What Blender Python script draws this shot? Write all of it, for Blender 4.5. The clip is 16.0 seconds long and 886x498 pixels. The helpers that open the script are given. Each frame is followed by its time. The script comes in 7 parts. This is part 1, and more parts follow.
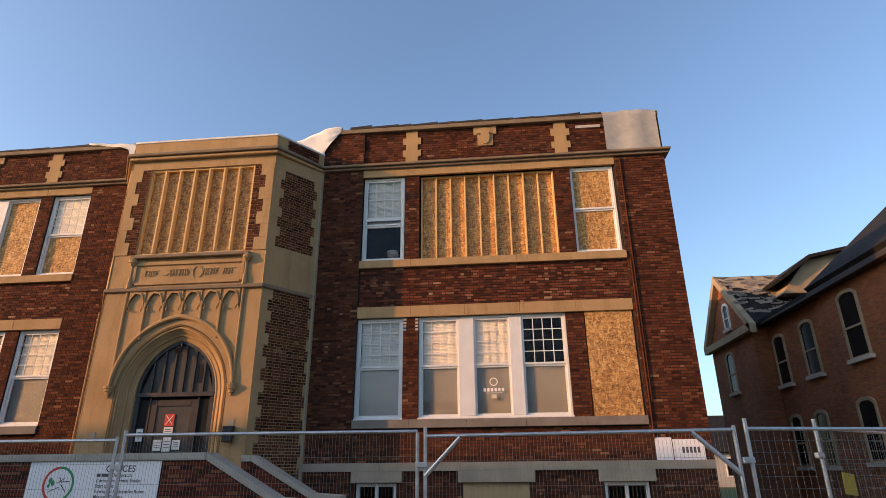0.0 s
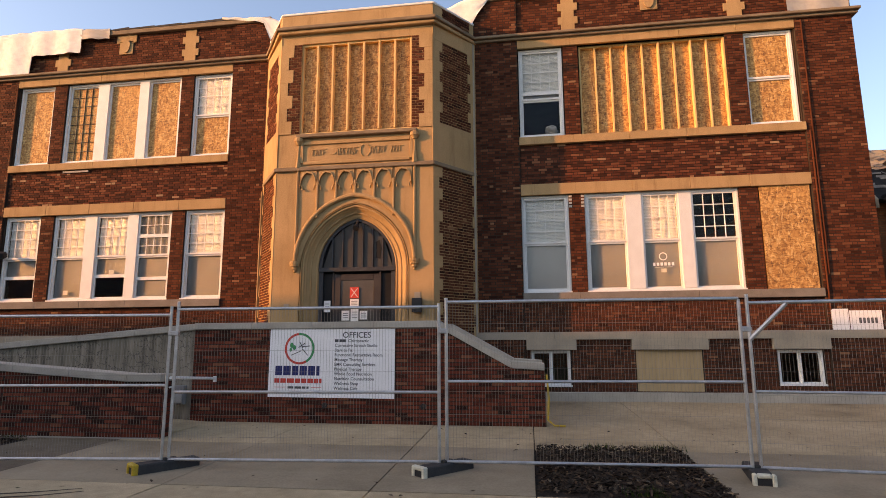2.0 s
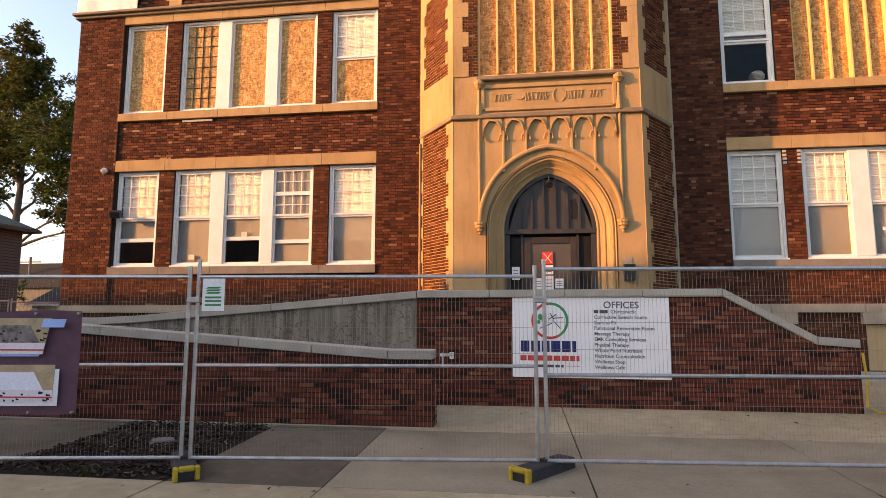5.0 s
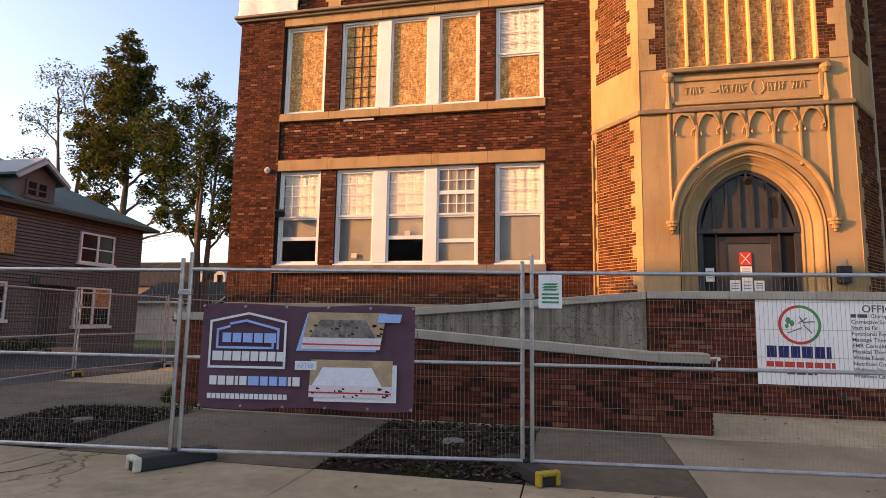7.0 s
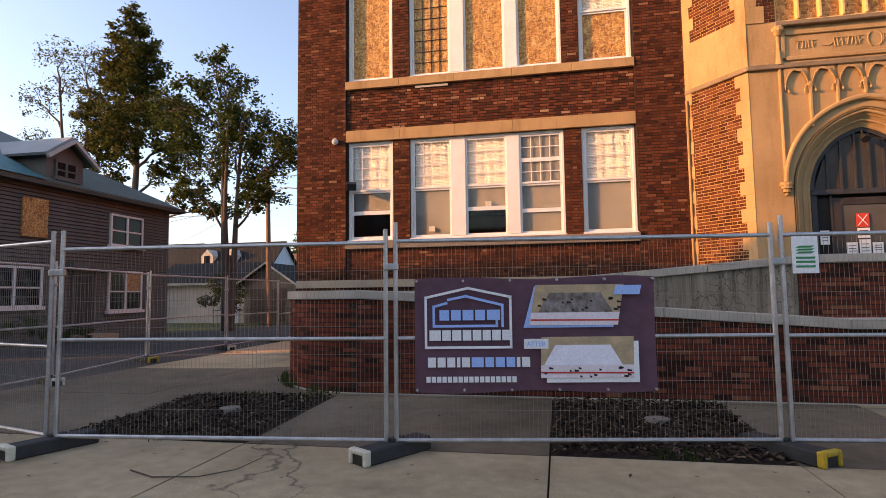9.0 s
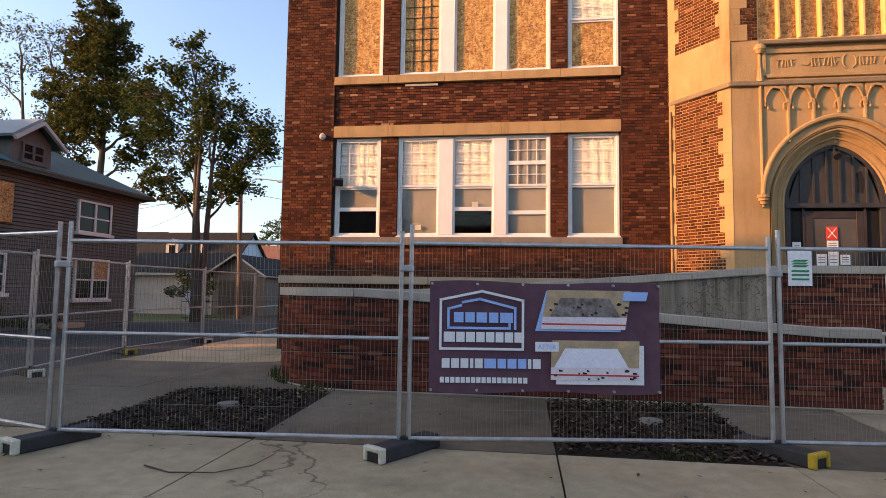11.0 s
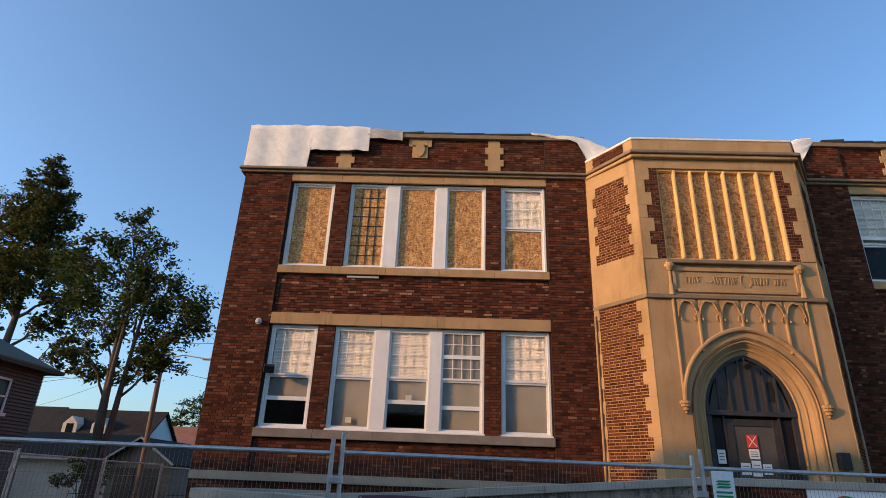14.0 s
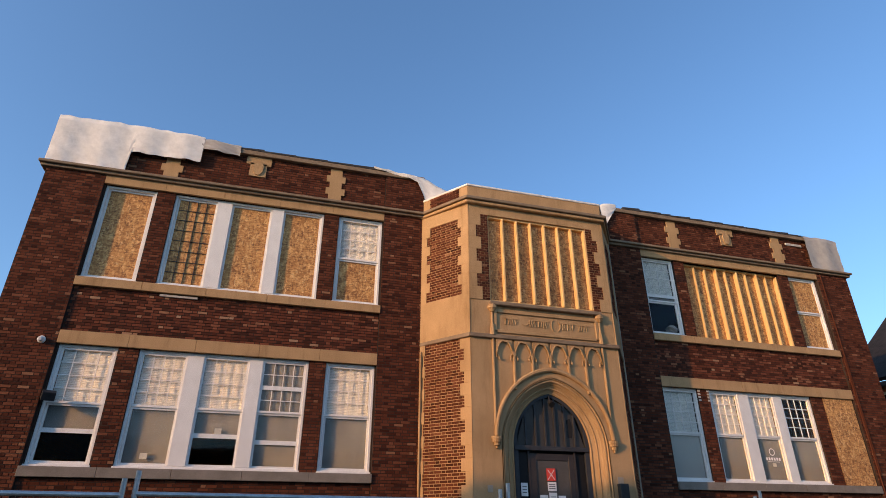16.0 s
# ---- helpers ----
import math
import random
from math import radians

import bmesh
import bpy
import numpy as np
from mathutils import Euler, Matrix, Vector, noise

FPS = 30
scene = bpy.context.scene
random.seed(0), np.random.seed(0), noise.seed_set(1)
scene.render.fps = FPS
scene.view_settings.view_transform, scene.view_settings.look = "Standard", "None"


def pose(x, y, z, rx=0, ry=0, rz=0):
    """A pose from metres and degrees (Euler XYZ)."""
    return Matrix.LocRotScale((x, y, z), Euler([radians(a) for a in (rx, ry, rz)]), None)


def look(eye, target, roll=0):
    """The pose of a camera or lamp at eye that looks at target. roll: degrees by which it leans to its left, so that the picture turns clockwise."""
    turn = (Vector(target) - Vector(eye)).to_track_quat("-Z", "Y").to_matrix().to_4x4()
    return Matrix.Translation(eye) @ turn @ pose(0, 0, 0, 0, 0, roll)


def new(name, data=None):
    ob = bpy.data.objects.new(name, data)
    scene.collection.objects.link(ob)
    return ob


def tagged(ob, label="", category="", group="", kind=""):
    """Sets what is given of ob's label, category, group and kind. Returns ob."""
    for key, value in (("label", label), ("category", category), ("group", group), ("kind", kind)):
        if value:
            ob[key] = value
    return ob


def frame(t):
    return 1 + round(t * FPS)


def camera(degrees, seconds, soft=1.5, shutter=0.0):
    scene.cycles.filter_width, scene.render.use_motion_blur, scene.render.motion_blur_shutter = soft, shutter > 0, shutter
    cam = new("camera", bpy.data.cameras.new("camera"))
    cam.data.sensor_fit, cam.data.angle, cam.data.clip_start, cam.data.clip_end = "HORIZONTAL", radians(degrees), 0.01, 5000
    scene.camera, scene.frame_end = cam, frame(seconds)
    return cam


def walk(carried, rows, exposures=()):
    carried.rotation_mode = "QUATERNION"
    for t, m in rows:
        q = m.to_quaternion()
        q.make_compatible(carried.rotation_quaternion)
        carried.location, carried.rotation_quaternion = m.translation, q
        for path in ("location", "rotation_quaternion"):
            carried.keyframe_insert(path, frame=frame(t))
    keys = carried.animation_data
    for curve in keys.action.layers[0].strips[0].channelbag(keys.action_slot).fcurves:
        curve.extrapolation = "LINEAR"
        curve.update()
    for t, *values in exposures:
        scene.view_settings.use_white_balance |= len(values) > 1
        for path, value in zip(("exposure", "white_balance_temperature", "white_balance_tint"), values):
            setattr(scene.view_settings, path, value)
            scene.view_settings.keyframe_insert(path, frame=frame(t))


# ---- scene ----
cam = camera(75.2, 16.0, soft=0.6)
METRES, EYE, TILT, LEAN, TURN = 14.197, 1.59, 0.0, 0.0, 5.57
ROWS = [
    (0.0, 0.0, 0.0, 0.0, 0.19, 21.06, 0.5),
    (0.5, -0.0626, -0.0151, -0.0009, 1.08, 20.07, 0.57),
    (1.0, -0.1207, -0.0197, -0.0017, 2.08, 17.7, 0.5),
    (1.5, -0.1812, -0.0165, -0.0027, 2.91, 13.78, 0.4),
    (2.0, -0.2391, -0.004, -0.0061, 2.89, 9.34, 0.3),
    (2.5, -0.2908, 0.017, -0.0074, 1.77, 5.98, 0.19),
    (3.0, -0.3432, 0.0429, -0.0075, 1.37, 5.79, 0.11),
    (5.5, -0.6089, 0.1059, -0.0076, 2.71, 7.26, -0.15),
    (6.0, -0.6594, 0.1073, -0.0086, 4.81, 7.65, -0.4),
    (6.5, -0.7078, 0.1069, -0.0102, 6.21, 7.41, -0.94),
    (7.0, -0.7582, 0.1058, -0.0117, 6.59, 6.95, -0.93),
    (7.5, -0.8063, 0.1078, -0.0135, 7.03, 6.57, -0.58),
    (8.0, -0.8485, 0.1136, -0.0131, 7.04, 6.13, -0.24),
    (8.5, -0.8855, 0.1256, -0.0131, 6.68, 5.6, 0.18),
    (9.0, -0.9152, 0.1287, -0.0133, 5.76, 4.48, 0.72),
    (11.5, -0.9468, 0.1141, -0.009, 1.21, 4.13, -1.41),
    (12.0, -0.9472, 0.1118, -0.0084, -0.07, 7.1, -1.94),
    (12.5, -0.9468, 0.1095, -0.005, -1.3, 12.23, -2.16),
    (13.0, -0.9481, 0.1037, 0.0019, -2.6, 18.1, -2.23),
    (13.5, -0.9484, 0.1027, 0.0038, -3.52, 21.69, -2.24),
    (14.0, -0.9483, 0.1029, 0.0038, -4.56, 22.3, -2.08),
    (14.5, -0.9479, 0.1035, 0.0039, -6.36, 23.01, -1.87),
    (15.0, -0.9481, 0.1039, 0.0041, -10.58, 24.28, -1.48),
    (15.5, -0.9496, 0.1037, 0.0042, -15.93, 25.31, -0.86),
    (16.0, -0.9507, 0.1046, 0.0043, -21.72, 25.77, -0.06),
]
walk(cam, [(t, pose(0, 0, EYE, TILT, LEAN, TURN) @ pose(METRES * x, METRES * y, METRES * z, 90 + pitch, roll, yaw)) for t, x, y, z, yaw, pitch, roll in ROWS],
     [(0.0, 1.32, 8200, 14), (1.5, 1.46, 9600, 20), (2.5, 1.97, 10700, 24), (3.0, 2.12, 10900, 24), (5.5, 2.02, 10900, 24), (9.0, 1.86, 9900, 24), (11.5, 1.86, 9200, 19), (12.5, 1.78, 8800, 16), (13.5, 1.25, 7300, 10), (14.5, 1.07, 6700, 7), (16.0, 1.04, 6600, 7)])

# ---- world, sun ----
SUN_AZ, SUN_EL = 21.5, 14.0           # degrees off the front wall's plane, and above the horizon
sun_way = Vector((-math.cos(radians(SUN_AZ)) * math.cos(radians(SUN_EL)), -math.sin(radians(SUN_AZ)) * math.cos(radians(SUN_EL)), math.sin(radians(SUN_EL))))
world = bpy.data.worlds.new("world")
scene.world = world
world.use_nodes = True
wn = world.node_tree
sky = wn.nodes.new("ShaderNodeTexSky")
sky.sky_type = "NISHITA"
sky.sun_disc = False
sky.sun_elevation = radians(SUN_EL)
sky.sun_rotation = math.atan2(sun_way.x, sun_way.y)
sky.altitude, sky.air_density, sky.dust_density, sky.ozone_density = 150, 1.0, 2.3, 4.4
wn.links.new(sky.outputs[0], wn.nodes["Background"].inputs[0])
wn.nodes["Background"].inputs[1].default_value = 0.15
sun = new("sun", bpy.data.lights.new("sun", "SUN"))
sun.data.energy, sun.data.angle, sun.data.color = 1.85, radians(0.6), (1.0, 0.51, 0.20)
sun.matrix_world = look(sun_way * 80, (0, 0, 0))

# ---- materials ----
def node(tree, kind, **sets):
    n = tree.nodes.new(kind)
    for key, value in sets.items():
        n.inputs[key.replace("_", " ")].default_value = value
    return n


def ramp(tree, fac, stops):
    r = tree.nodes.new("ShaderNodeValToRGB")
    while len(r.color_ramp.elements) < len(stops):
        r.color_ramp.elements.new(0.5)
    for e, (p, c) in zip(r.color_ramp.elements, stops):
        e.position, e.color = p, (*c, 1)
    tree.links.new(fac, r.inputs[0])
    return r.outputs[0]


def mix(tree, fac, a, b, how="MIX"):
    m = tree.nodes.new("ShaderNodeMix")
    m.data_type, m.blend_type = "RGBA", how
    for i, v in ((0, fac), (6, a), (7, b)):
        if isinstance(v, bpy.types.NodeSocket):
            tree.links.new(v, m.inputs[i])
        else:
            m.inputs[i].default_value = v if i == 0 else (*v, 1)
    return m.outputs[2]


def coords(tree, scale=(1, 1, 1)):
    tc = tree.nodes.new("ShaderNodeTexCoord")
    mp = tree.nodes.new("ShaderNodeMapping")
    mp.inputs["Scale"].default_value = scale
    tree.links.new(tc.outputs["Object"], mp.inputs[0])
    return mp.outputs[0]


def noise_tex(tree, vec, scale, detail=4.0, rough=0.6):
    n = node(tree, "ShaderNodeTexNoise", Scale=scale, Detail=detail, Roughness=rough)
    tree.links.new(vec, n.inputs["Vector"])
    return n.outputs["Fac"]


def finish(tree, colour, rough=0.8, bump=None, depth=0.004, metal=0.0, spec=0.5):
    b = tree.nodes["Principled BSDF"]
    b.inputs["Metallic"].default_value = metal
    b.inputs["Specular IOR Level"].default_value = spec
    if isinstance(colour, bpy.types.NodeSocket):
        tree.links.new(colour, b.inputs["Base Color"])
    else:
        b.inputs["Base Color"].default_value = (*colour, 1)
    if isinstance(rough, bpy.types.NodeSocket):
        tree.links.new(rough, b.inputs["Roughness"])
    else:
        b.inputs["Roughness"].default_value = rough
    if bump is not None:
        bp = node(tree, "ShaderNodeBump", Strength=1.0, Distance=depth)
        tree.links.new(bump, bp.inputs["Height"])
        tree.links.new(bp.outputs[0], b.inputs["Normal"])


def material(name):
    m = bpy.data.materials.new(name)
    m.use_nodes = True
    return m, m.node_tree


def plain(name, a, b, scale=6.0, rough=0.7, depth=0.002, metal=0.0, stretch=(1, 1, 1), fine=60.0, spec=0.22):
    """Two colours mixed by coarse and fine grain, with a fine relief."""
    m, t = material(name)
    v = coords(t, stretch)
    n1, n2 = noise_tex(t, v, scale, 5), noise_tex(t, v, fine, 3)
    c = mix(t, ramp(t, n1, [(0.3, (0, 0, 0)), (0.7, (1, 1, 1))]), a, b)
    c = mix(t, 0.35, c, ramp(t, n2, [(0.25, (0.55, 0.55, 0.55)), (0.75, (1.25, 1.25, 1.25))]), "MULTIPLY")
    finish(t, c, rough, n2, depth, metal, spec)
    return m


def random_of(tree):
    """One number for each brick, whether it is an object or an island of a mesh."""
    g, o = tree.nodes.new("ShaderNodeNewGeometry"), tree.nodes.new("ShaderNodeObjectInfo")
    s = tree.nodes.new("ShaderNodeMath")
    s.operation = "ADD"
    tree.links.new(g.outputs["Random Per Island"], s.inputs[0])
    tree.links.new(o.outputs["Random"], s.inputs[1])
    f = tree.nodes.new("ShaderNodeMath")
    f.operation = "FRACT"
    tree.links.new(s.outputs[0], f.inputs[0])
    return f.outputs[0]


def brick_material(name, stops):
    m, t = material(name)
    v = coords(t)
    c = ramp(t, random_of(t), stops)
    n1, n2 = noise_tex(t, v, 1.1, 4), noise_tex(t, v, 90, 3)
    c = mix(t, 0.5, c, ramp(t, n1, [(0.3, (0.78, 0.76, 0.75)), (0.7, (1.12, 1.1, 1.1))]), "MULTIPLY")
    c = mix(t, 0.4, c, ramp(t, n2, [(0.3, (0.5, 0.5, 0.5)), (0.7, (1.3, 1.3, 1.3))]), "MULTIPLY")
    finish(t, c, 0.92, n2, 0.003, spec=0.1)
    return m


BRICK = brick_material("brown_red_brick", [(0.0, (0.045, 0.016, 0.010)), (0.18, (0.078, 0.025, 0.014)), (0.55, (0.112, 0.036, 0.019)), (0.9, (0.146, 0.050, 0.026)), (0.98, (0.19, 0.074, 0.039)), (1.0, (0.29, 0.15, 0.082))])
BRICK_PATTERN = brick_material("patterned_brick", [(0.0, (0.048, 0.019, 0.012)), (0.3, (0.090, 0.030, 0.018)), (0.72, (0.15, 0.048, 0.026)), (0.93, (0.20, 0.072, 0.039)), (0.975, (0.27, 0.125, 0.068)), (1.0, (0.40, 0.25, 0.15))])
BRICK_RED = brick_material("red_wall_brick", [(0.0, (0.034, 0.014, 0.011)), (0.13, (0.060, 0.020, 0.014)), (0.25, (0.115, 0.028, 0.018)), (0.7, (0.165, 0.039, 0.023)), (0.92, (0.20, 0.052, 0.030)), (1.0, (0.22, 0.09, 0.05))])
MORTAR = plain("dark_mortar", (0.03, 0.019, 0.014), (0.055, 0.036, 0.027), 3.0, 0.95, fine=140)
STONE_DARK = plain("weathered_limestone", (0.30, 0.25, 0.19), (0.42, 0.34, 0.25), 2.0, 0.9, 0.003, fine=50, spec=0.3)
# stone of cornices, copings and courses, darkened to carry their shadow
CORNICE = plain("shadow_toned_cornice_stone", (0.19, 0.135, 0.088), (0.27, 0.20, 0.135), 2.0, 0.9, 0.003, fine=50, spec=0.15)
SILL = plain("dark_grey_sill_stone", (0.17, 0.15, 0.125), (0.25, 0.22, 0.185), 2.2, 0.9, 0.003, fine=60, spec=0.2)
COPING = plain("grey_coping_stone", (0.33, 0.30, 0.25), (0.44, 0.40, 0.34), 2.2, 0.9, 0.003, fine=60, spec=0.3)
AGGREGATE = plain("exposed_aggregate", (0.22, 0.168, 0.110), (0.39, 0.305, 0.208), 0.7, 0.95, 0.008, fine=38, spec=0.2)
ASPHALT = plain("asphalt", (0.04, 0.039, 0.036), (0.066, 0.063, 0.058), 0.8, 0.9, 0.006, fine=90)
VINYL = plain("white_painted_frame", (0.80, 0.78, 0.74), (0.72, 0.70, 0.66), 3.0, 0.45, 0.0006)
SHADE_PALE = plain("pale_window_film", (0.46, 0.43, 0.39), (0.52, 0.49, 0.44), 0.8, 0.7, 0.0006)
BLIND = plain("white_blind", (0.84, 0.80, 0.72), (0.78, 0.74, 0.66), 3.0, 0.7, 0.0006)
SHADE = plain("grey_window_film", (0.19, 0.185, 0.175), (0.24, 0.235, 0.22), 0.8, 0.7, 0.0006)
# near-black colour that stands for the shade of unlit rooms
DARK = plain("unlit_interior", (0.012, 0.012, 0.013), (0.03, 0.028, 0.027), 1.0, 0.9)
LUMBER = plain("pine_stud", (0.80, 0.54, 0.25), (0.70, 0.45, 0.19), 4.0, 0.7, 0.001, stretch=(6, 6, 0.6))
STEEL = plain("galvanised_steel", (0.62, 0.60, 0.58), (0.42, 0.41, 0.40), 9.0, 0.45, 0.0008, 0.85)
WIRE = plain("galvanised_wire", (0.31, 0.28, 0.245), (0.21, 0.19, 0.165), 12.0, 0.5, 0.0005, 0.3)
TARP = plain("white_roof_wrap", (0.80, 0.76, 0.70), (0.72, 0.68, 0.62), 1.5, 0.55, 0.012, fine=5)
TARP_GREY = plain("grey_roof_wrap", (0.36, 0.33, 0.30), (0.42, 0.39, 0.35), 1.5, 0.6, 0.012, fine=5)
ROOF_FELT = plain("black_roof_felt", (0.03, 0.03, 0.032), (0.06, 0.058, 0.055), 2.0, 0.85, 0.004)
RUBBER = plain("black_rubber", (0.03, 0.03, 0.03), (0.05, 0.048, 0.046), 8.0, 0.75, 0.002)
YELLOW = plain("yellow_plastic", (0.56, 0.36, 0.035), (0.40, 0.26, 0.04), 9.0, 0.5, 0.0008)
CREAM = plain("cream_plastic", (0.70, 0.66, 0.52), (0.55, 0.50, 0.38), 9.0, 0.5, 0.0008)
BLACK = plain("black_metal", (0.02, 0.02, 0.022), (0.035, 0.034, 0.034), 8.0, 0.45)
DOOR_PAINT = plain("dark_brown_door_paint", (0.035, 0.03, 0.03), (0.055, 0.045, 0.04), 4.0, 0.5)
DOOR_TRIM = plain("grey_painted_trim", (0.035, 0.036, 0.04), (0.055, 0.055, 0.058), 4.0, 0.5)
PAPER = plain("white_paper", (0.80, 0.79, 0.76), (0.74, 0.73, 0.70), 5.0, 0.6, 0.0004)
PLYWOOD = plain("pale_plywood", (0.46, 0.33, 0.185), (0.38, 0.26, 0.14), 2.0, 0.75, 0.001, stretch=(5, 5, 0.6))
RED_PRINT = plain("red_print", (0.70, 0.07, 0.05), (0.62, 0.06, 0.045), 5.0, 0.5, 0.0003)
GREEN_PRINT = plain("green_print", (0.02, 0.30, 0.12), (0.02, 0.26, 0.10), 5.0, 0.5, 0.0003)
NAVY_PRINT = plain("navy_print", (0.02, 0.03, 0.14), (0.02, 0.03, 0.11), 5.0, 0.5, 0.0003)
GREY_PRINT = plain("grey_print", (0.07, 0.07, 0.075), (0.10, 0.10, 0.105), 5.0, 0.5, 0.0003)
SIGN_WHITE = plain("white_sign_panel", (0.88, 0.87, 0.86), (0.84, 0.83, 0.82), 2.0, 0.4, 0.0004)
PURPLE = plain("purple_banner_vinyl", (0.135, 0.060, 0.082), (0.155, 0.072, 0.095), 2.0, 0.5, 0.003, fine=8)
BLUE_PRINT = plain("light_blue_print", (0.34, 0.56, 0.93), (0.30, 0.52, 0.90), 4.0, 0.5, 0.0003)
MULCH = plain("dark_mulch", (0.018, 0.012, 0.009), (0.06, 0.04, 0.03), 14.0, 0.95, 0.02, fine=50)
CHIP = brick_material("bark_chip", [(0.0, (0.015, 0.01, 0.008)), (0.5, (0.045, 0.029, 0.020)), (0.92, (0.10, 0.068, 0.046)), (1.0, (0.22, 0.16, 0.11))])
SIDING = plain("grey_brown_siding", (0.105, 0.096, 0.084), (0.14, 0.128, 0.113), 1.5, 0.7, 0.001)
GREEN_ROOF = plain("green_metal_roof", (0.095, 0.122, 0.10), (0.13, 0.158, 0.13), 0.7, 0.5, 0.001)
SHINGLE = plain("dark_shingle", (0.012, 0.011, 0.011), (0.026, 0.023, 0.022), 3.0, 0.9, 0.01, fine=18)
BARK = plain("tree_bark", (0.085, 0.06, 0.045), (0.15, 0.115, 0.09), 3.0, 0.95, 0.02, stretch=(5, 5, 0.8), fine=12)
POLE_WOOD = plain("grey_brown_pole_wood", (0.17, 0.12, 0.095), (0.23, 0.17, 0.135), 3.0, 0.9, 0.004, stretch=(6, 6, 0.4), fine=20)
HOUSE_WHITE = plain("white_house_paint", (0.50, 0.47, 0.43), (0.40, 0.37, 0.33), 1.0, 0.75)
HOUSE_BLUE = plain("pale_blue_siding", (0.42, 0.50, 0.58), (0.48, 0.56, 0.64), 1.0, 0.75)
RUST_ROOF = plain("rust_brown_roof", (0.20, 0.085, 0.055), (0.26, 0.12, 0.08), 1.5, 0.85)
GRASS = plain("grass", (0.05, 0.075, 0.02), (0.09, 0.11, 0.035), 2.0, 0.95, 0.02, fine=25)


def glass_material(name, tint, rough=0.03):
    m, t = material(name)
    b = t.nodes["Principled BSDF"]
    b.inputs["Base Color"].default_value = (*tint, 1)
    b.inputs["Roughness"].default_value = rough
    b.inputs["IOR"].default_value = 1.22
    b.inputs["Transmission Weight"].default_value = 1.0
    return m


GLASS = glass_material("window_glass", (0.93, 0.95, 0.95))


def stone_material():
    """Tan limestone with soft blotches and grimy run-down streaks."""
    m, t = material("tan_limestone")
    v = coords(t)
    n1, n2 = noise_tex(t, v, 1.1, 5), noise_tex(t, v, 55, 4)
    n3 = noise_tex(t, coords(t, (3.2, 3.2, 0.4)), 1.0, 6, 0.7)
    c = mix(t, ramp(t, n1, [(0.3, (0, 0, 0)), (0.7, (1, 1, 1))]), (0.48, 0.305, 0.155), (0.37, 0.232, 0.113))
    c = mix(t, 0.55, c, ramp(t, n3, [(0.30, (0.50, 0.47, 0.43)), (0.46, (0.95, 0.95, 0.95)), (0.7, (1.08, 1.08, 1.08))]), "MULTIPLY")
    c = mix(t, 0.4, c, ramp(t, n2, [(0.3, (0.6, 0.6, 0.6)), (0.7, (1.25, 1.25, 1.25))]), "MULTIPLY")
    finish(t, c, 0.9, n2, 0.004, spec=0.15)
    return m


STONE = stone_material()


def osb_material():
    m, t = material("osb_sheathing")
    v = coords(t, (1, 1, 1))
    wob = node(t, "ShaderNodeTexNoise", Scale=6.0, Detail=2.0)
    t.links.new(v, wob.inputs["Vector"])
    add = t.nodes.new("ShaderNodeVectorMath")
    add.operation = "MULTIPLY_ADD"
    t.links.new(wob.outputs["Color"], add.inputs[0])
    add.inputs[1].default_value = (0.12, 0.12, 0.12)
    t.links.new(v, add.inputs[2])
    cells = []
    for s in ((31, 31, 10), (14, 14, 36)):
        mp = t.nodes.new("ShaderNodeMapping")
        mp.inputs["Scale"].default_value = s
        t.links.new(add.outputs[0], mp.inputs[0])
        vo = node(t, "ShaderNodeTexVoronoi", Scale=1.0)
        t.links.new(mp.outputs[0], vo.inputs["Vector"])
        sep = t.nodes.new("ShaderNodeSeparateColor")
        t.links.new(vo.outputs["Color"], sep.inputs[0])
        cells.append(sep.outputs[0])
    c1 = ramp(t, cells[0], [(0.0, (0.17, 0.07, 0.025)), (0.3, (0.42, 0.19, 0.058)), (0.75, (0.62, 0.325, 0.105)), (0.93, (0.84, 0.57, 0.26)), (0.955, (0.17, 0.075, 0.03)), (1.0, (0.20, 0.09, 0.035))])
    c2 = ramp(t, cells[1], [(0.0, (0.14, 0.06, 0.022)), (0.5, (0.46, 0.225, 0.070)), (1.0, (0.74, 0.46, 0.18))])
    c = mix(t, 0.5, c1, c2)
    big = noise_tex(t, v, 1.6, 4)
    c = mix(t, 0.6, c, ramp(t, big, [(0.3, (0.82, 0.74, 0.66)), (0.7, (1.12, 1.08, 1.0))]), "MULTIPLY")
    finish(t, c, 0.75, cells[0], 0.002)
    return m


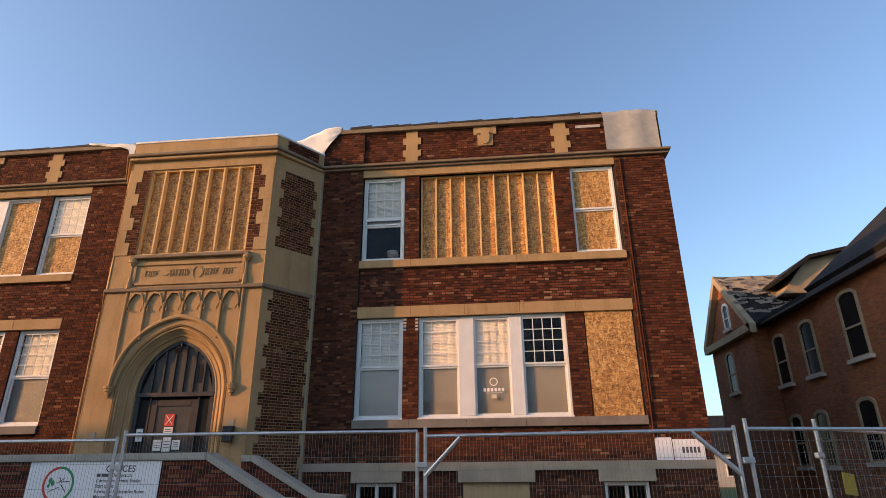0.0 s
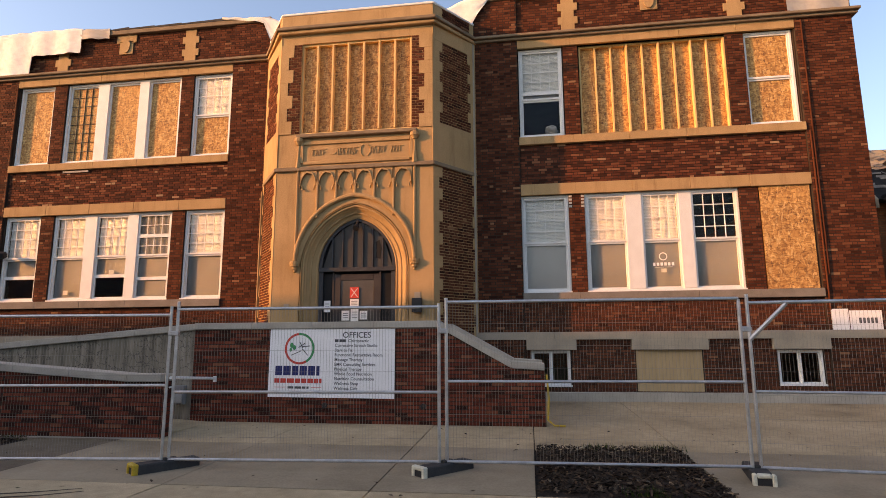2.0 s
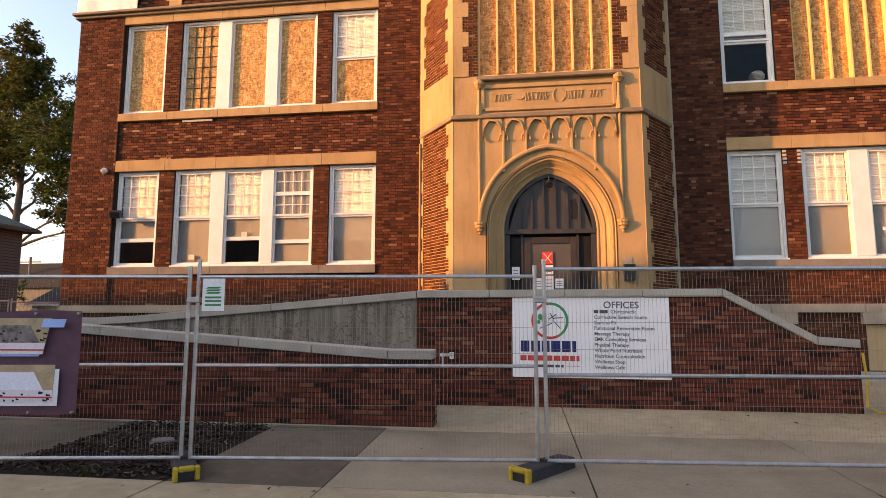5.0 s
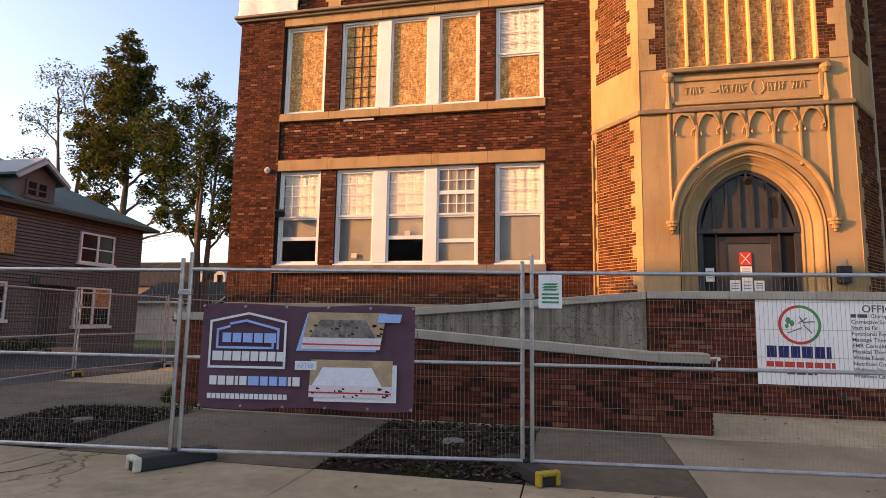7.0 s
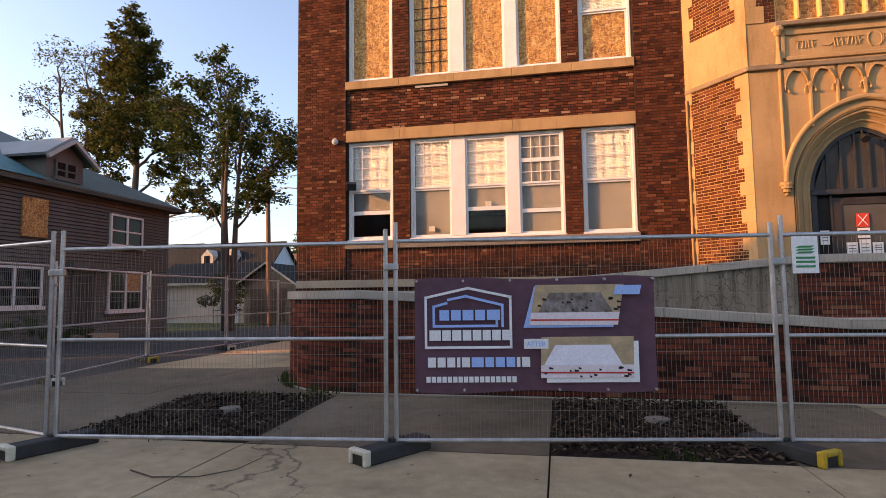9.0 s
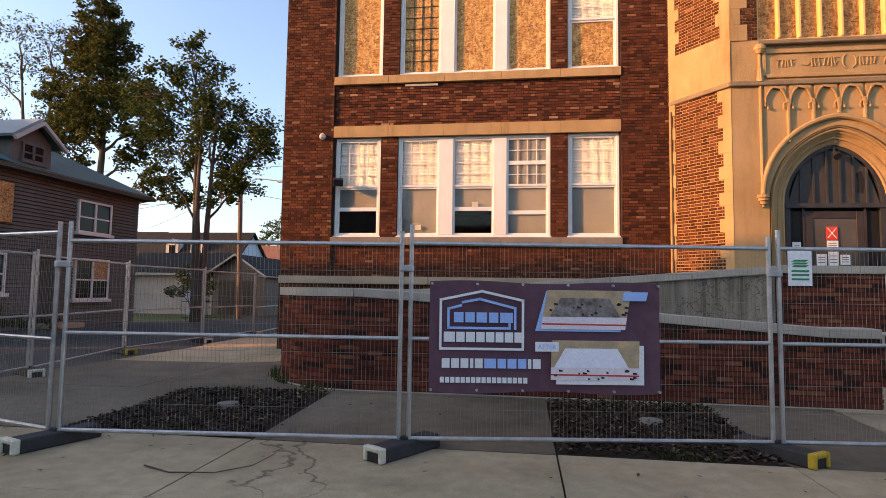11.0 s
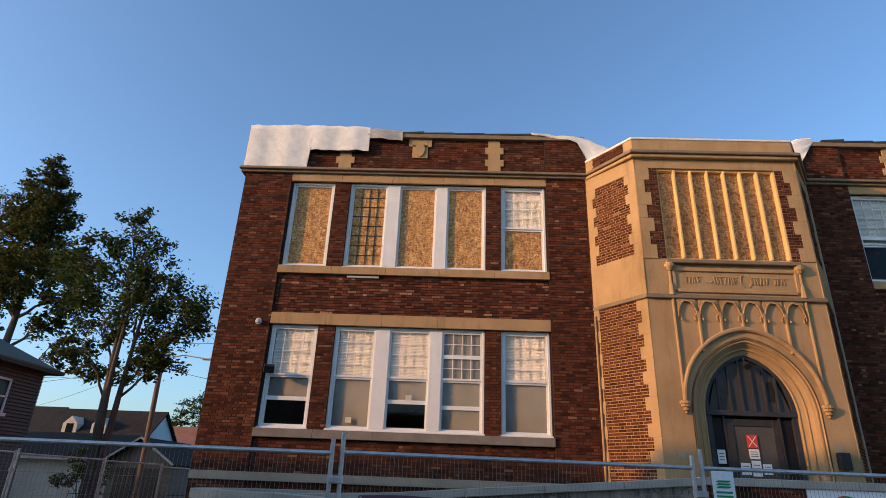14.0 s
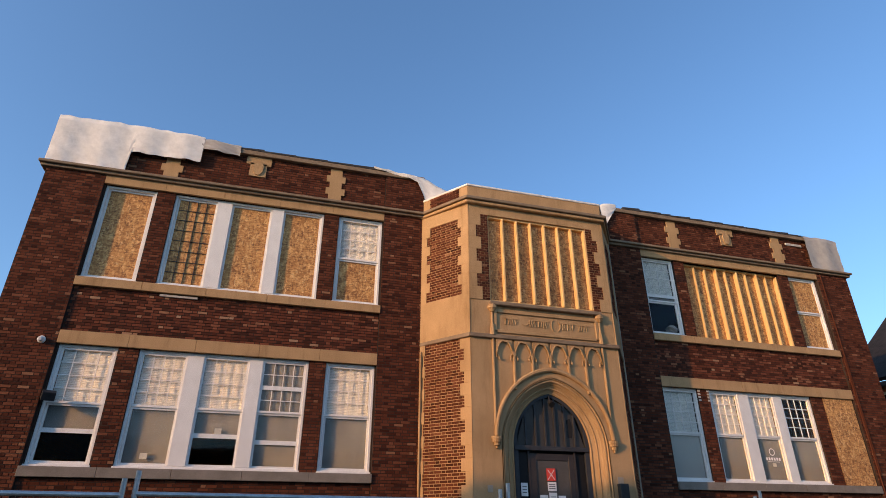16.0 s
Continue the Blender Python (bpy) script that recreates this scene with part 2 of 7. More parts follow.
def concrete_material(name, stops):
    """Broom-finished slabs with stains, dark patches and hairline cracks."""
    m, t = material(name)
    v = coords(t)
    n1, n2, n3 = noise_tex(t, v, 0.55, 6), noise_tex(t, v, 7, 5), noise_tex(t, v, 120, 3)
    c = ramp(t, n1, stops)
    c = mix(t, 0.5, c, ramp(t, n2, [(0.3, (0.7, 0.68, 0.66)), (0.65, (1.12, 1.12, 1.12))]), "MULTIPLY")
    c = mix(t, 0.5, c, ramp(t, n3, [(0.3, (0.55, 0.55, 0.55)), (0.7, (1.3, 1.3, 1.3))]), "MULTIPLY")
    wob = node(t, "ShaderNodeTexNoise", Scale=2.5, Detail=5.0)
    t.links.new(v, wob.inputs["Vector"])
    add = t.nodes.new("ShaderNodeVectorMath")
    add.operation = "MULTIPLY_ADD"
    add.inputs[1].default_value = (0.5, 0.5, 0.5)
    t.links.new(wob.outputs["Color"], add.inputs[0])
    t.links.new(v, add.inputs[2])
    vo = t.nodes.new("ShaderNodeTexVoronoi")
    vo.feature = "DISTANCE_TO_EDGE"
    vo.inputs["Scale"].default_value = 0.2
    t.links.new(add.outputs[0], vo.inputs["Vector"])
    line = ramp(t, vo.outputs["Distance"], [(0.0, (0.25, 0.25, 0.25)), (0.0012, (1, 1, 1))])
    line = mix(t, 1.0, line, ramp(t, noise_tex(t, v, 0.31, 2), [(0.52, (1, 1, 1)), (0.58, (0, 0, 0))]), "ADD")
    c = mix(t, line, (0.06, 0.046, 0.034), c)
    specks = node(t, "ShaderNodeTexVoronoi", Scale=3.2)
    t.links.new(v, specks.inputs["Vector"])
    c = mix(t, ramp(t, specks.outputs["Distance"], [(0.045, (0.35, 0.35, 0.35)), (0.075, (1, 1, 1))]), (0.10, 0.075, 0.052), c)
    finish(t, c, 0.93, n3, 0.009, spec=0.25)
    return m


CONCRETE = concrete_material("pavement_concrete", [(0.28, (0.25, 0.183, 0.110)), (0.45, (0.43, 0.322, 0.198)), (0.7, (0.55, 0.420, 0.268))])
CONCRETE_DARK = concrete_material("dark_concrete", [(0.28, (0.090, 0.067, 0.045)), (0.45, (0.155, 0.118, 0.081)), (0.7, (0.235, 0.180, 0.126))])
OSB = osb_material()


def stucco_material():
    """Old render with dark cracks and run-down stains."""
    m, t = material("cracked_stucco")
    v = coords(t)
    n1 = noise_tex(t, v, 1.4, 5)
    n2 = noise_tex(t, coords(t, (7, 7, 0.7)), 1.5, 4)
    vo = t.nodes.new("ShaderNodeTexVoronoi")
    vo.feature = "DISTANCE_TO_EDGE"
    vo.inputs["Scale"].default_value = 7.0
    wob = node(t, "ShaderNodeTexNoise", Scale=5.0, Detail=4.0)
    t.links.new(v, wob.inputs["Vector"])
    add = t.nodes.new("ShaderNodeVectorMath")
    add.operation = "MULTIPLY_ADD"
    add.inputs[1].default_value = (0.35, 0.35, 0.35)
    t.links.new(wob.outputs["Color"], add.inputs[0])
    t.links.new(v, add.inputs[2])
    t.links.new(add.outputs[0], vo.inputs["Vector"])
    crack = ramp(t, vo.outputs["Distance"], [(0.0, (0, 0, 0)), (0.05, (1, 1, 1))])
    where = ramp(t, n1, [(0.40, (1, 1, 1)), (0.50, (0, 0, 0))])
    crack = mix(t, 1.0, crack, where, "ADD")
    base = mix(t, ramp(t, n2, [(0.3, (0, 0, 0)), (0.7, (1, 1, 1))]), (0.10, 0.085, 0.06), (0.29, 0.25, 0.195))
    c = mix(t, crack, (0.05, 0.045, 0.04), base)
    finish(t, c, 0.95, n1, 0.004)
    return m


STUCCO = stucco_material()


def wall_brick_far(name, a, b, mort):
    """Brickwork seen from far off."""
    m, t = material(name)
    tc = t.nodes.new("ShaderNodeTexCoord")
    sp = t.nodes.new("ShaderNodeSeparateXYZ")
    t.links.new(tc.outputs["Object"], sp.inputs[0])
    ad = t.nodes.new("ShaderNodeMath")
    t.links.new(sp.outputs[0], ad.inputs[0])
    t.links.new(sp.outputs[1], ad.inputs[1])
    cb = t.nodes.new("ShaderNodeCombineXYZ")
    t.links.new(ad.outputs[0], cb.inputs[0])
    t.links.new(sp.outputs[2], cb.inputs[1])
    br = t.nodes.new("ShaderNodeTexBrick")
    for k, v in (("Color1", (*a, 1)), ("Color2", (*b, 1)), ("Mortar", (*mort, 1)), ("Scale", 1.0), ("Mortar Size", 0.011), ("Brick Width", 0.213), ("Row Height", 0.0677)):
        br.inputs[k].default_value = v
    t.links.new(cb.outputs[0], br.inputs["Vector"])
    n = noise_tex(t, tc.outputs["Object"], 0.8, 5)
    c = mix(t, 0.6, br.outputs["Color"], ramp(t, n, [(0.3, (0.5, 0.5, 0.5)), (0.7, (1.25, 1.25, 1.25))]), "MULTIPLY")
    finish(t, c, 0.9, br.outputs["Fac"], -0.004)
    return m


BRICK_FAR = wall_brick_far("neighbour_brick", (0.38, 0.115, 0.038), (0.23, 0.066, 0.025), (0.22, 0.105, 0.055))


def leaf_material(name, a, b, c3):
    m, t = material(name)
    g = t.nodes.new("ShaderNodeNewGeometry")
    c = ramp(t, g.outputs["Random Per Island"], [(0.0, a), (0.6, b), (1.0, c3)])
    finish(t, c, 0.7, spec=0.15)
    bs = t.nodes["Principled BSDF"]
    tr = t.nodes.new("ShaderNodeBsdfTranslucent")
    t.links.new(c, tr.inputs[0])
    ms = t.nodes.new("ShaderNodeMixShader")
    ms.inputs[0].default_value = 0.3
    t.links.new(bs.outputs[0], ms.inputs[1])
    t.links.new(tr.outputs[0], ms.inputs[2])
    t.links.new(ms.outputs[0], t.nodes["Material Output"].inputs[0])
    return m


LEAF = leaf_material("green_leaves", (0.02, 0.036, 0.009), (0.042, 0.064, 0.015), (0.095, 0.105, 0.024))
LEAF_OLIVE = leaf_material("olive_leaves", (0.026, 0.036, 0.009), (0.06, 0.066, 0.015), (0.13, 0.11, 0.026))

# ---- building blocks ----
class Geo:
    """Vertices and faces gathered into one mesh."""

    def __init__(self):
        self.v, self.f = [], []

    def add(self, verts, faces):
        k = len(self.v)
        self.v += [tuple(p) for p in verts]
        self.f += [tuple(i + k for i in f) for f in faces]
        return self

    def box(self, x0, x1, y0, y1, z0, z1):
        return self.add([(x0, y0, z0), (x1, y0, z0), (x1, y1, z0), (x0, y1, z0), (x0, y0, z1), (x1, y0, z1), (x1, y1, z1), (x0, y1, z1)],
                        [(0, 3, 2, 1), (4, 5, 6, 7), (0, 1, 5, 4), (1, 2, 6, 5), (2, 3, 7, 6), (3, 0, 4, 7)])

    def slab(self, poly, y0, y1):
        """A polygon of (x, z) points, counter-clockwise seen from -y, made thick from y0 to y1."""
        n = len(poly)
        self.add([(x, y0, z) for x, z in poly] + [(x, y1, z) for x, z in poly],
                 [tuple(range(n)), tuple(range(2 * n - 1, n - 1, -1))] + [(i, i + n, (i + 1) % n + n, (i + 1) % n) for i in range(n)])
        return self

    def plan(self, poly, z0, z1):
        """A polygon of (x, y) points, counter-clockwise from above, made thick from z0 to z1."""
        n = len(poly)
        self.add([(x, y, z0) for x, y in poly] + [(x, y, z1) for x, y in poly],
                 [tuple(range(n - 1, -1, -1)), tuple(range(n, 2 * n))] + [(i, (i + 1) % n, (i + 1) % n + n, i + n) for i in range(n)])
        return self

    def strip(self, inner, outer, y0, y1):
        """A band between two lines of (x, z) points, made thick from y0 to y1."""
        n = len(inner)
        for i in range(n - 1):
            self.slab([inner[i], inner[i + 1], outer[i + 1], outer[i]], y0, y1)
        return self

    def band(self, inner, outer, y0, y1):
        """The same as one unbroken ring, for mouldings that are bevelled."""
        n = len(inner)
        self.add([(x, y, z) for line, y in ((inner, y0), (outer, y0), (outer, y1), (inner, y1)) for x, z in line],
                 [(k * n + i, k * n + i + 1, (k + 1) % 4 * n + i + 1, (k + 1) % 4 * n + i) for i in range(n - 1) for k in range(4)] + [(0, n, 2 * n, 3 * n), (4 * n - 1, 3 * n - 1, 2 * n - 1, n - 1)])
        return self

    def tube(self, pts, r, n=8, r1=None):
        pts = [Vector(p) for p in pts]
        r1 = r if r1 is None else r1
        k, m = len(self.v), len(pts)
        for i, p in enumerate(pts):
            d = (pts[min(i + 1, m - 1)] - pts[max(i - 1, 0)]).normalized()
            a = d.orthogonal().normalized() if i == 0 else (a - d * a.dot(d)).normalized()
            b = d.cross(a)
            rr = r + (r1 - r) * i / max(1, m - 1)
            self.v += [tuple(p + (a * math.cos(2 * math.pi * j / n) + b * math.sin(2 * math.pi * j / n)) * rr) for j in range(n)]
        for i in range(m - 1):
            self.f += [(k + i * n + j, k + i * n + (j + 1) % n, k + (i + 1) * n + (j + 1) % n, k + (i + 1) * n + j) for j in range(n)]
        self.f += [tuple(k + j for j in range(n - 1, -1, -1)), tuple(k + (m - 1) * n + j for j in range(n))]
        return self

    def moved(self, m):
        self.v = [tuple(m @ Vector(p)) for p in self.v]
        return self


def mesh_of(name, geo, mat, bevel=0.0, smooth=False):
    me = bpy.data.meshes.new(name)
    me.from_pydata(geo.v, [], geo.f)
    if bevel:
        bm = bmesh.new()
        bm.from_mesh(me)
        bmesh.ops.recalc_face_normals(bm, faces=bm.faces)
        bmesh.ops.bevel(bm, geom=[e for e in bm.edges if e.calc_face_angle(0) > 0.7], offset=bevel, segments=1, affect="EDGES")
        bm.to_mesh(me)
        bm.free()
    if smooth:
        me.polygons.foreach_set("use_smooth", [True] * len(me.polygons))
    me.materials.append(mat)
    me.update()
    return me


def part(name, geo, mat, parent=None, label="", bevel=0.0, smooth=False, kind=""):
    ob = new(name, mesh_of(name, geo, mat, bevel, smooth))
    if parent is not None:
        ob.parent = parent
    return tagged(ob, label=label, kind=kind)


def thing(name, label, category, group="", kind="", at=None):
    ob = new(name)
    ob.empty_display_size = 0.2
    if at is not None:
        ob.matrix_world = at
    return tagged(ob, label, category, group, kind)


def wall_cells(geo, u0, u1, z0, z1, y0, y1, holes):
    """A wall's body with openings through it."""
    us = sorted({u0, u1, *[min(max(h[k], u0), u1) for h in holes for k in (0, 1)]})
    zs = sorted({z0, z1, *[min(max(h[k], z0), z1) for h in holes for k in (2, 3)]})
    for a, b in zip(us, us[1:]):
        run = None
        for c, d in zip(zs, zs[1:]):
            um, zm = (a + b) / 2, (c + d) / 2
            solid = not any(h[0] < um < h[1] and h[2] < zm < h[3] for h in holes)
            if solid:
                run = (run[0], d) if run else (c, d)
            if run and (not solid or d == zs[-1]):
                geo.box(a, b, y0, y1, *run)
                run = None
    return geo


COURSE, LENGTH, JOINT = 0.0677, 0.213, 0.0155


def bricks(geo, u0, u1, z0, z1, face, holes=(), seed=1, top=None, depth=0.014, flemish=False):
    """Running or Flemish bond on the plane y = face (outside towards -y); each brick is an island of its own."""
    rnd = random.Random(seed)
    rows = max(1, round((z1 - z0) / COURSE))
    step = (z1 - z0) / rows
    for r in range(rows):
        a, b = z0 + r * step + JOINT / 2, z0 + (r + 1) * step - JOINT / 2
        mid = (a + b) / 2
        free = [(u0, u1)]
        for h in holes:
            if h[2] < mid < h[3]:
                free = [q for p, e in free for q in ((p, min(e, h[0])), (max(p, h[1]), e)) if q[1] - q[0] > 0.02]
        off = (LENGTH * 0.75 if flemish else LENGTH / 2) * (r % 2)
        pitch = LENGTH * 1.5 if flemish else LENGTH
        for p, e in free:
            k, edges = math.floor((p - off) / pitch), []
            while off + k * pitch < e:
                edges += [off + k * pitch] + ([off + k * pitch + LENGTH] if flemish else [])
                k += 1
            edges.append(off + k * pitch)
            for left, right in zip(edges, edges[1:]):
                c, d = max(p, left) + JOINT / 2, min(e, right) - JOINT / 2
                if d - c < 0.025 or (top and top((c + d) / 2) < b):
                    continue
                y = face + rnd.uniform(-0.002, 0.002)
                geo.add([(c, y, a), (d, y, a), (d, y, b), (c, y, b), (c, face + depth, a), (d, face + depth, a), (d, face + depth, b), (c, face + depth, b)],
                        [(0, 1, 2, 3), (4, 5, 1, 0), (5, 6, 2, 1), (6, 7, 3, 2), (7, 4, 0, 3)])
    return geo


def turned(x0, y0, x1, y1):
    """Local x along the wall from one plan point to the other, local -y outside."""
    return pose(x0, y0, 0, 0, 0, math.degrees(math.atan2(y1 - y0, x1 - x0)))

# ---- the school's front ----
XC = -7.43                                    # the middle of the front
PIER, FIELD = 13.60, 13.66                    # brick faces of the piers and of the window fields
XL, XR = -19.36, 4.47
TOP = 10.42
FIELDS = ((-18.09, -11.33), (-3.48, 3.19))
BAY_F, BAY_W, BAY_Y = 1.93, 2.87, 12.44       # bay: half widths at its front and at the wall, its front plane
LOW_L = ((-18.05, -16.92), (-16.50, -12.90), (-12.51, -11.36))
LOW_R = ((-3.48, -2.33), (-1.95, 1.60), (2.03, 3.16))
Z_SILL, Z_HEAD, Z_SILL2, Z_HEAD2 = 2.70, 5.11, 6.62, 9.02
BASEMENT = ((-3.36, -2.41, 0.50, 1.34), (-0.95, 0.52, 0.40, 1.33), (2.10, 3.08, 0.55, 1.34))
openings = [(a, b, Z_SILL, Z_HEAD) for a, b in LOW_L + LOW_R] + [(a, b, Z_SILL2, Z_HEAD2) for a, b in LOW_L + LOW_R] + list(BASEMENT)

for nm, (x0, x1), (f0, f1) in (("wall_front_left", (XL, XC - BAY_W + 0.05), FIELDS[0]), ("wall_front_right", (XC + BAY_W - 0.05, XR), FIELDS[1])):
    body = Geo()
    for a, b, face in ((x0, f0, PIER), (f0, f1, FIELD), (f1, x1, PIER)):
        wall_cells(body, a, b, -0.3, TOP, face + 0.009, 14.0, openings)
    wall = tagged(part(nm, body, MORTAR), "brown-red brick front wall of a two-storey school", "wall", kind="structure")
    g = Geo()
    for a, b, face in ((x0, f0, PIER), (f0, f1, FIELD), (f1, x1, PIER)):
        if face == PIER:
            bricks(g, a, b, 0.2, TOP, face, [], 3, flemish=True)
        else:
            for c, d in ((0.2, 5.11), (6.4, 9.02), (9.24, TOP)):
                bricks(g, a, b, c, d, face, openings, 4, flemish=True)
    part("brickwork", g, BRICK, wall, "running-bond face bricks", kind="stuff")
    g = Geo()
    bricks(g, f0, f1, 5.39, 6.41, FIELD - 0.004, [], 9, flemish=True)
    part("spandrel_brickwork", g, BRICK_PATTERN, wall, "patterned spandrel with scattered tan bricks", kind="stuff")
    for a, b, c, d, proud, name in ((x0, x1, 1.58, 1.76, 0.07, "water_table"), (f0 - 0.01, f1 + 0.01, 2.50, 2.69, 0.07, "window_sill_course"), (f0, f1, 5.11, 5.39, 0.03, "lintel_band"),
                                   (f0 - 0.01, f1 + 0.01, 6.41, 6.61, 0.06, "window_sill_course"), (f0, f1, 9.02, 9.245, 0.03, "lintel_band")):
        dark = name in ("water_table",) or c == 2.50
        n = 5
        for i in range(n):
            p, q = a + (b - a) * i / n, a + (b - a) * (i + 1) / n
            part(name, Geo().box(p + 0.002, q - 0.002, FIELD - proud - 0.03, FIELD + 0.2, c, d), SILL if c == 2.50 else STONE_DARK if dark else STONE, wall, bevel=0.006)
    # cornice and coping
    part("cornice", Geo().slab([(x0 - (0.12 if x0 == XL else 0), 9.24), (x1 + (0.12 if x1 == XR else 0), 9.24), (x1 + (0.12 if x1 == XR else 0), 9.31), (x0 - (0.12 if x0 == XL else 0), 9.31)], PIER - 0.07, 13.9)
         .box(x0 - (0.16 if x0 == XL else 0), x1 + (0.16 if x1 == XR else 0), PIER - 0.14, 13.9, 9.31, 9.38), CORNICE, wall, "weathered projecting stone cornice, coloured darker for shadow", bevel=0.012)
    part("coping", Geo().box(x0, x1, PIER - 0.05, 14.02, TOP, 10.55), CORNICE, wall, "stone parapet coping", bevel=0.01)
    # parapet stones and shield block
    mid = (f0 + f1) / 2
    for sx in (-2.02, 2.02):
        st = Geo()
        for w, c, d in ((0.17, 9.38, 9.62), (0.25, 9.62, 9.82), (0.16, 9.82, 10.0), (0.25, 10.0, 10.2), (0.16, 10.2, 10.41)):
            st.box(mid + sx - w, mid + sx + w, FIELD - 0.025, FIELD + 0.1, c, d)
        part("parapet_stone", st, STONE, wall, "stepped tan stone block")
    sh = Geo().box(mid - 0.21, mid + 0.21, FIELD - 0.03, FIELD + 0.1, 9.83, 10.22).box(mid - 0.31, mid + 0.31, FIELD - 0.03, FIELD + 0.1, 10.18, 10.41)
    sp = [(mid + 0.13 * math.sin(a) * (1 if math.cos(a) > -0.2 else 1.0), 10.1 + (0.17 if math.cos(a) > 0 else 0.24) * math.cos(a)) for a in [-2 * math.pi * i / 16 for i in range(16)]]
    sh.slab(sp, FIELD - 0.06, FIELD - 0.02)
    part("shield_block", sh, STONE, wall, "carved stone block with a shield")

for i, (a, b, c, d) in enumerate(BASEMENT):   # stone lintels over the basement windows, and the foundation step
    part("basement_lintel", Geo().box(a - 0.09, b + 0.12, PIER - 0.04, FIELD + 0.2, 1.34, 1.585), STONE_DARK, bpy.data.objects["wall_front_right"], bevel=0.008)
part("foundation_step", Geo().box(-4.6, XR + 0.06, PIER - 0.10, FIELD + 0.1, -0.2, 0.38), COPING, bpy.data.objects["wall_front_right"], "grey concrete footing", bevel=0.01)

# flat roof, side and back walls
DEPTH = 34.0
tagged(part("roof", Geo().box(XL + 0.3, XR - 0.3, 13.95, DEPTH, 9.5, 9.6).box(XC - 2.2, XC + 2.2, 12.8, 13.95, 9.3, 9.4), ROOF_FELT), "flat black felt roof behind the parapet", "roof", kind="structure")
for nm, x0, x1, y0, y1 in (("wall_west", XL + 0.005, XL + 0.34, 14.0, DEPTH), ("wall_east", XR - 0.34, XR - 0.005, 14.0, DEPTH), ("wall_north", XL + 0.34, XR - 0.34, DEPTH - 0.3, DEPTH)):
    tagged(part(nm, Geo().box(x0, x1, y0, y1, -0.3, TOP), BRICK_FAR), "plain brown-red brick side wall", "wall", kind="structure")
# floors coloured near-black so the rooms read as unlit through the panes
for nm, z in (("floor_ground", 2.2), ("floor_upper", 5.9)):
    tagged(part(nm, Geo().box(XL + 0.36, XR - 0.36, 14.02, DEPTH - 0.32, z, z + 0.2), DARK), "school floor coloured near-black for the unlit rooms", "floor", kind="structure")


# ---- windows ----
def sash(win, x0, x1, z0, z1, y, fill, grid=(0, 0), w=0.045, frame_mat=None):
    """A sash with its frame, bars and what fills it."""
    fm = frame_mat or VINYL
    g = Geo().box(x0, x0 + w, y, y + 0.04, z0, z1).box(x1 - w, x1, y, y + 0.04, z0, z1).box(x0 + w, x1 - w, y, y + 0.04, z0, z0 + w).box(x0 + w, x1 - w, y, y + 0.04, z1 - w, z1)
    part("sash", g, fm, win)
    nx, nz = grid
    if nx:
        b, hw = Geo(), 0.005 if fill == "osb" else 0.009
        for i in range(1, nx):
            x = x0 + w + (x1 - x0 - 2 * w) * i / nx
            b.box(x - hw, x + hw, y + 0.008, y + 0.028, z0 + w, z1 - w)
        for k in range(1, nz):
            z = z0 + w + (z1 - z0 - 2 * w) * k / nz
            b.box(x0 + w, x1 - w, y + 0.010, y + 0.026, z - hw, z + hw)
        part("glazing_bars", b, DOOR_TRIM if fill == "osb" else fm, win)
    if fill == "osb":
        part("board", Geo().box(x0 + w, x1 - w, y + 0.03, y + 0.045, z0 + w, z1 - w), OSB, win, "orange strand board")
        return
    pane = part("pane", Geo().box(x0 + w, x1 - w, y + 0.018, y + 0.022, z0 + w, z1 - w), GLASS, win)
    pane.visible_shadow = False
    if fill == "blind":
        b, n = Geo(), int((z1 - z0) / 0.035)
        for k in range(n):
            z = z0 + (z1 - z0) * k / n
            b.add([(x0 + w, y + 0.07, z), (x1 - w, y + 0.07, z), (x1 - w, y + 0.074, z + 0.0345), (x0 + w, y + 0.074, z + 0.0345)], [(0, 1, 2, 3)])
        part("blind", b, BLIND, win, "lowered white slatted blind")
    elif fill == "pale":
        part("window_film", Geo().box(x0 + w, x1 - w, y + 0.05, y + 0.055, z0 + w, z1 - w), SHADE_PALE, win, "pale film behind the glass")
    elif fill == "film":
        part("window_film", Geo().box(x0 + w, x1 - w, y + 0.05, y + 0.055, z0 + w, z1 - w), SHADE, win, "grey film behind the glass")


count = [0]


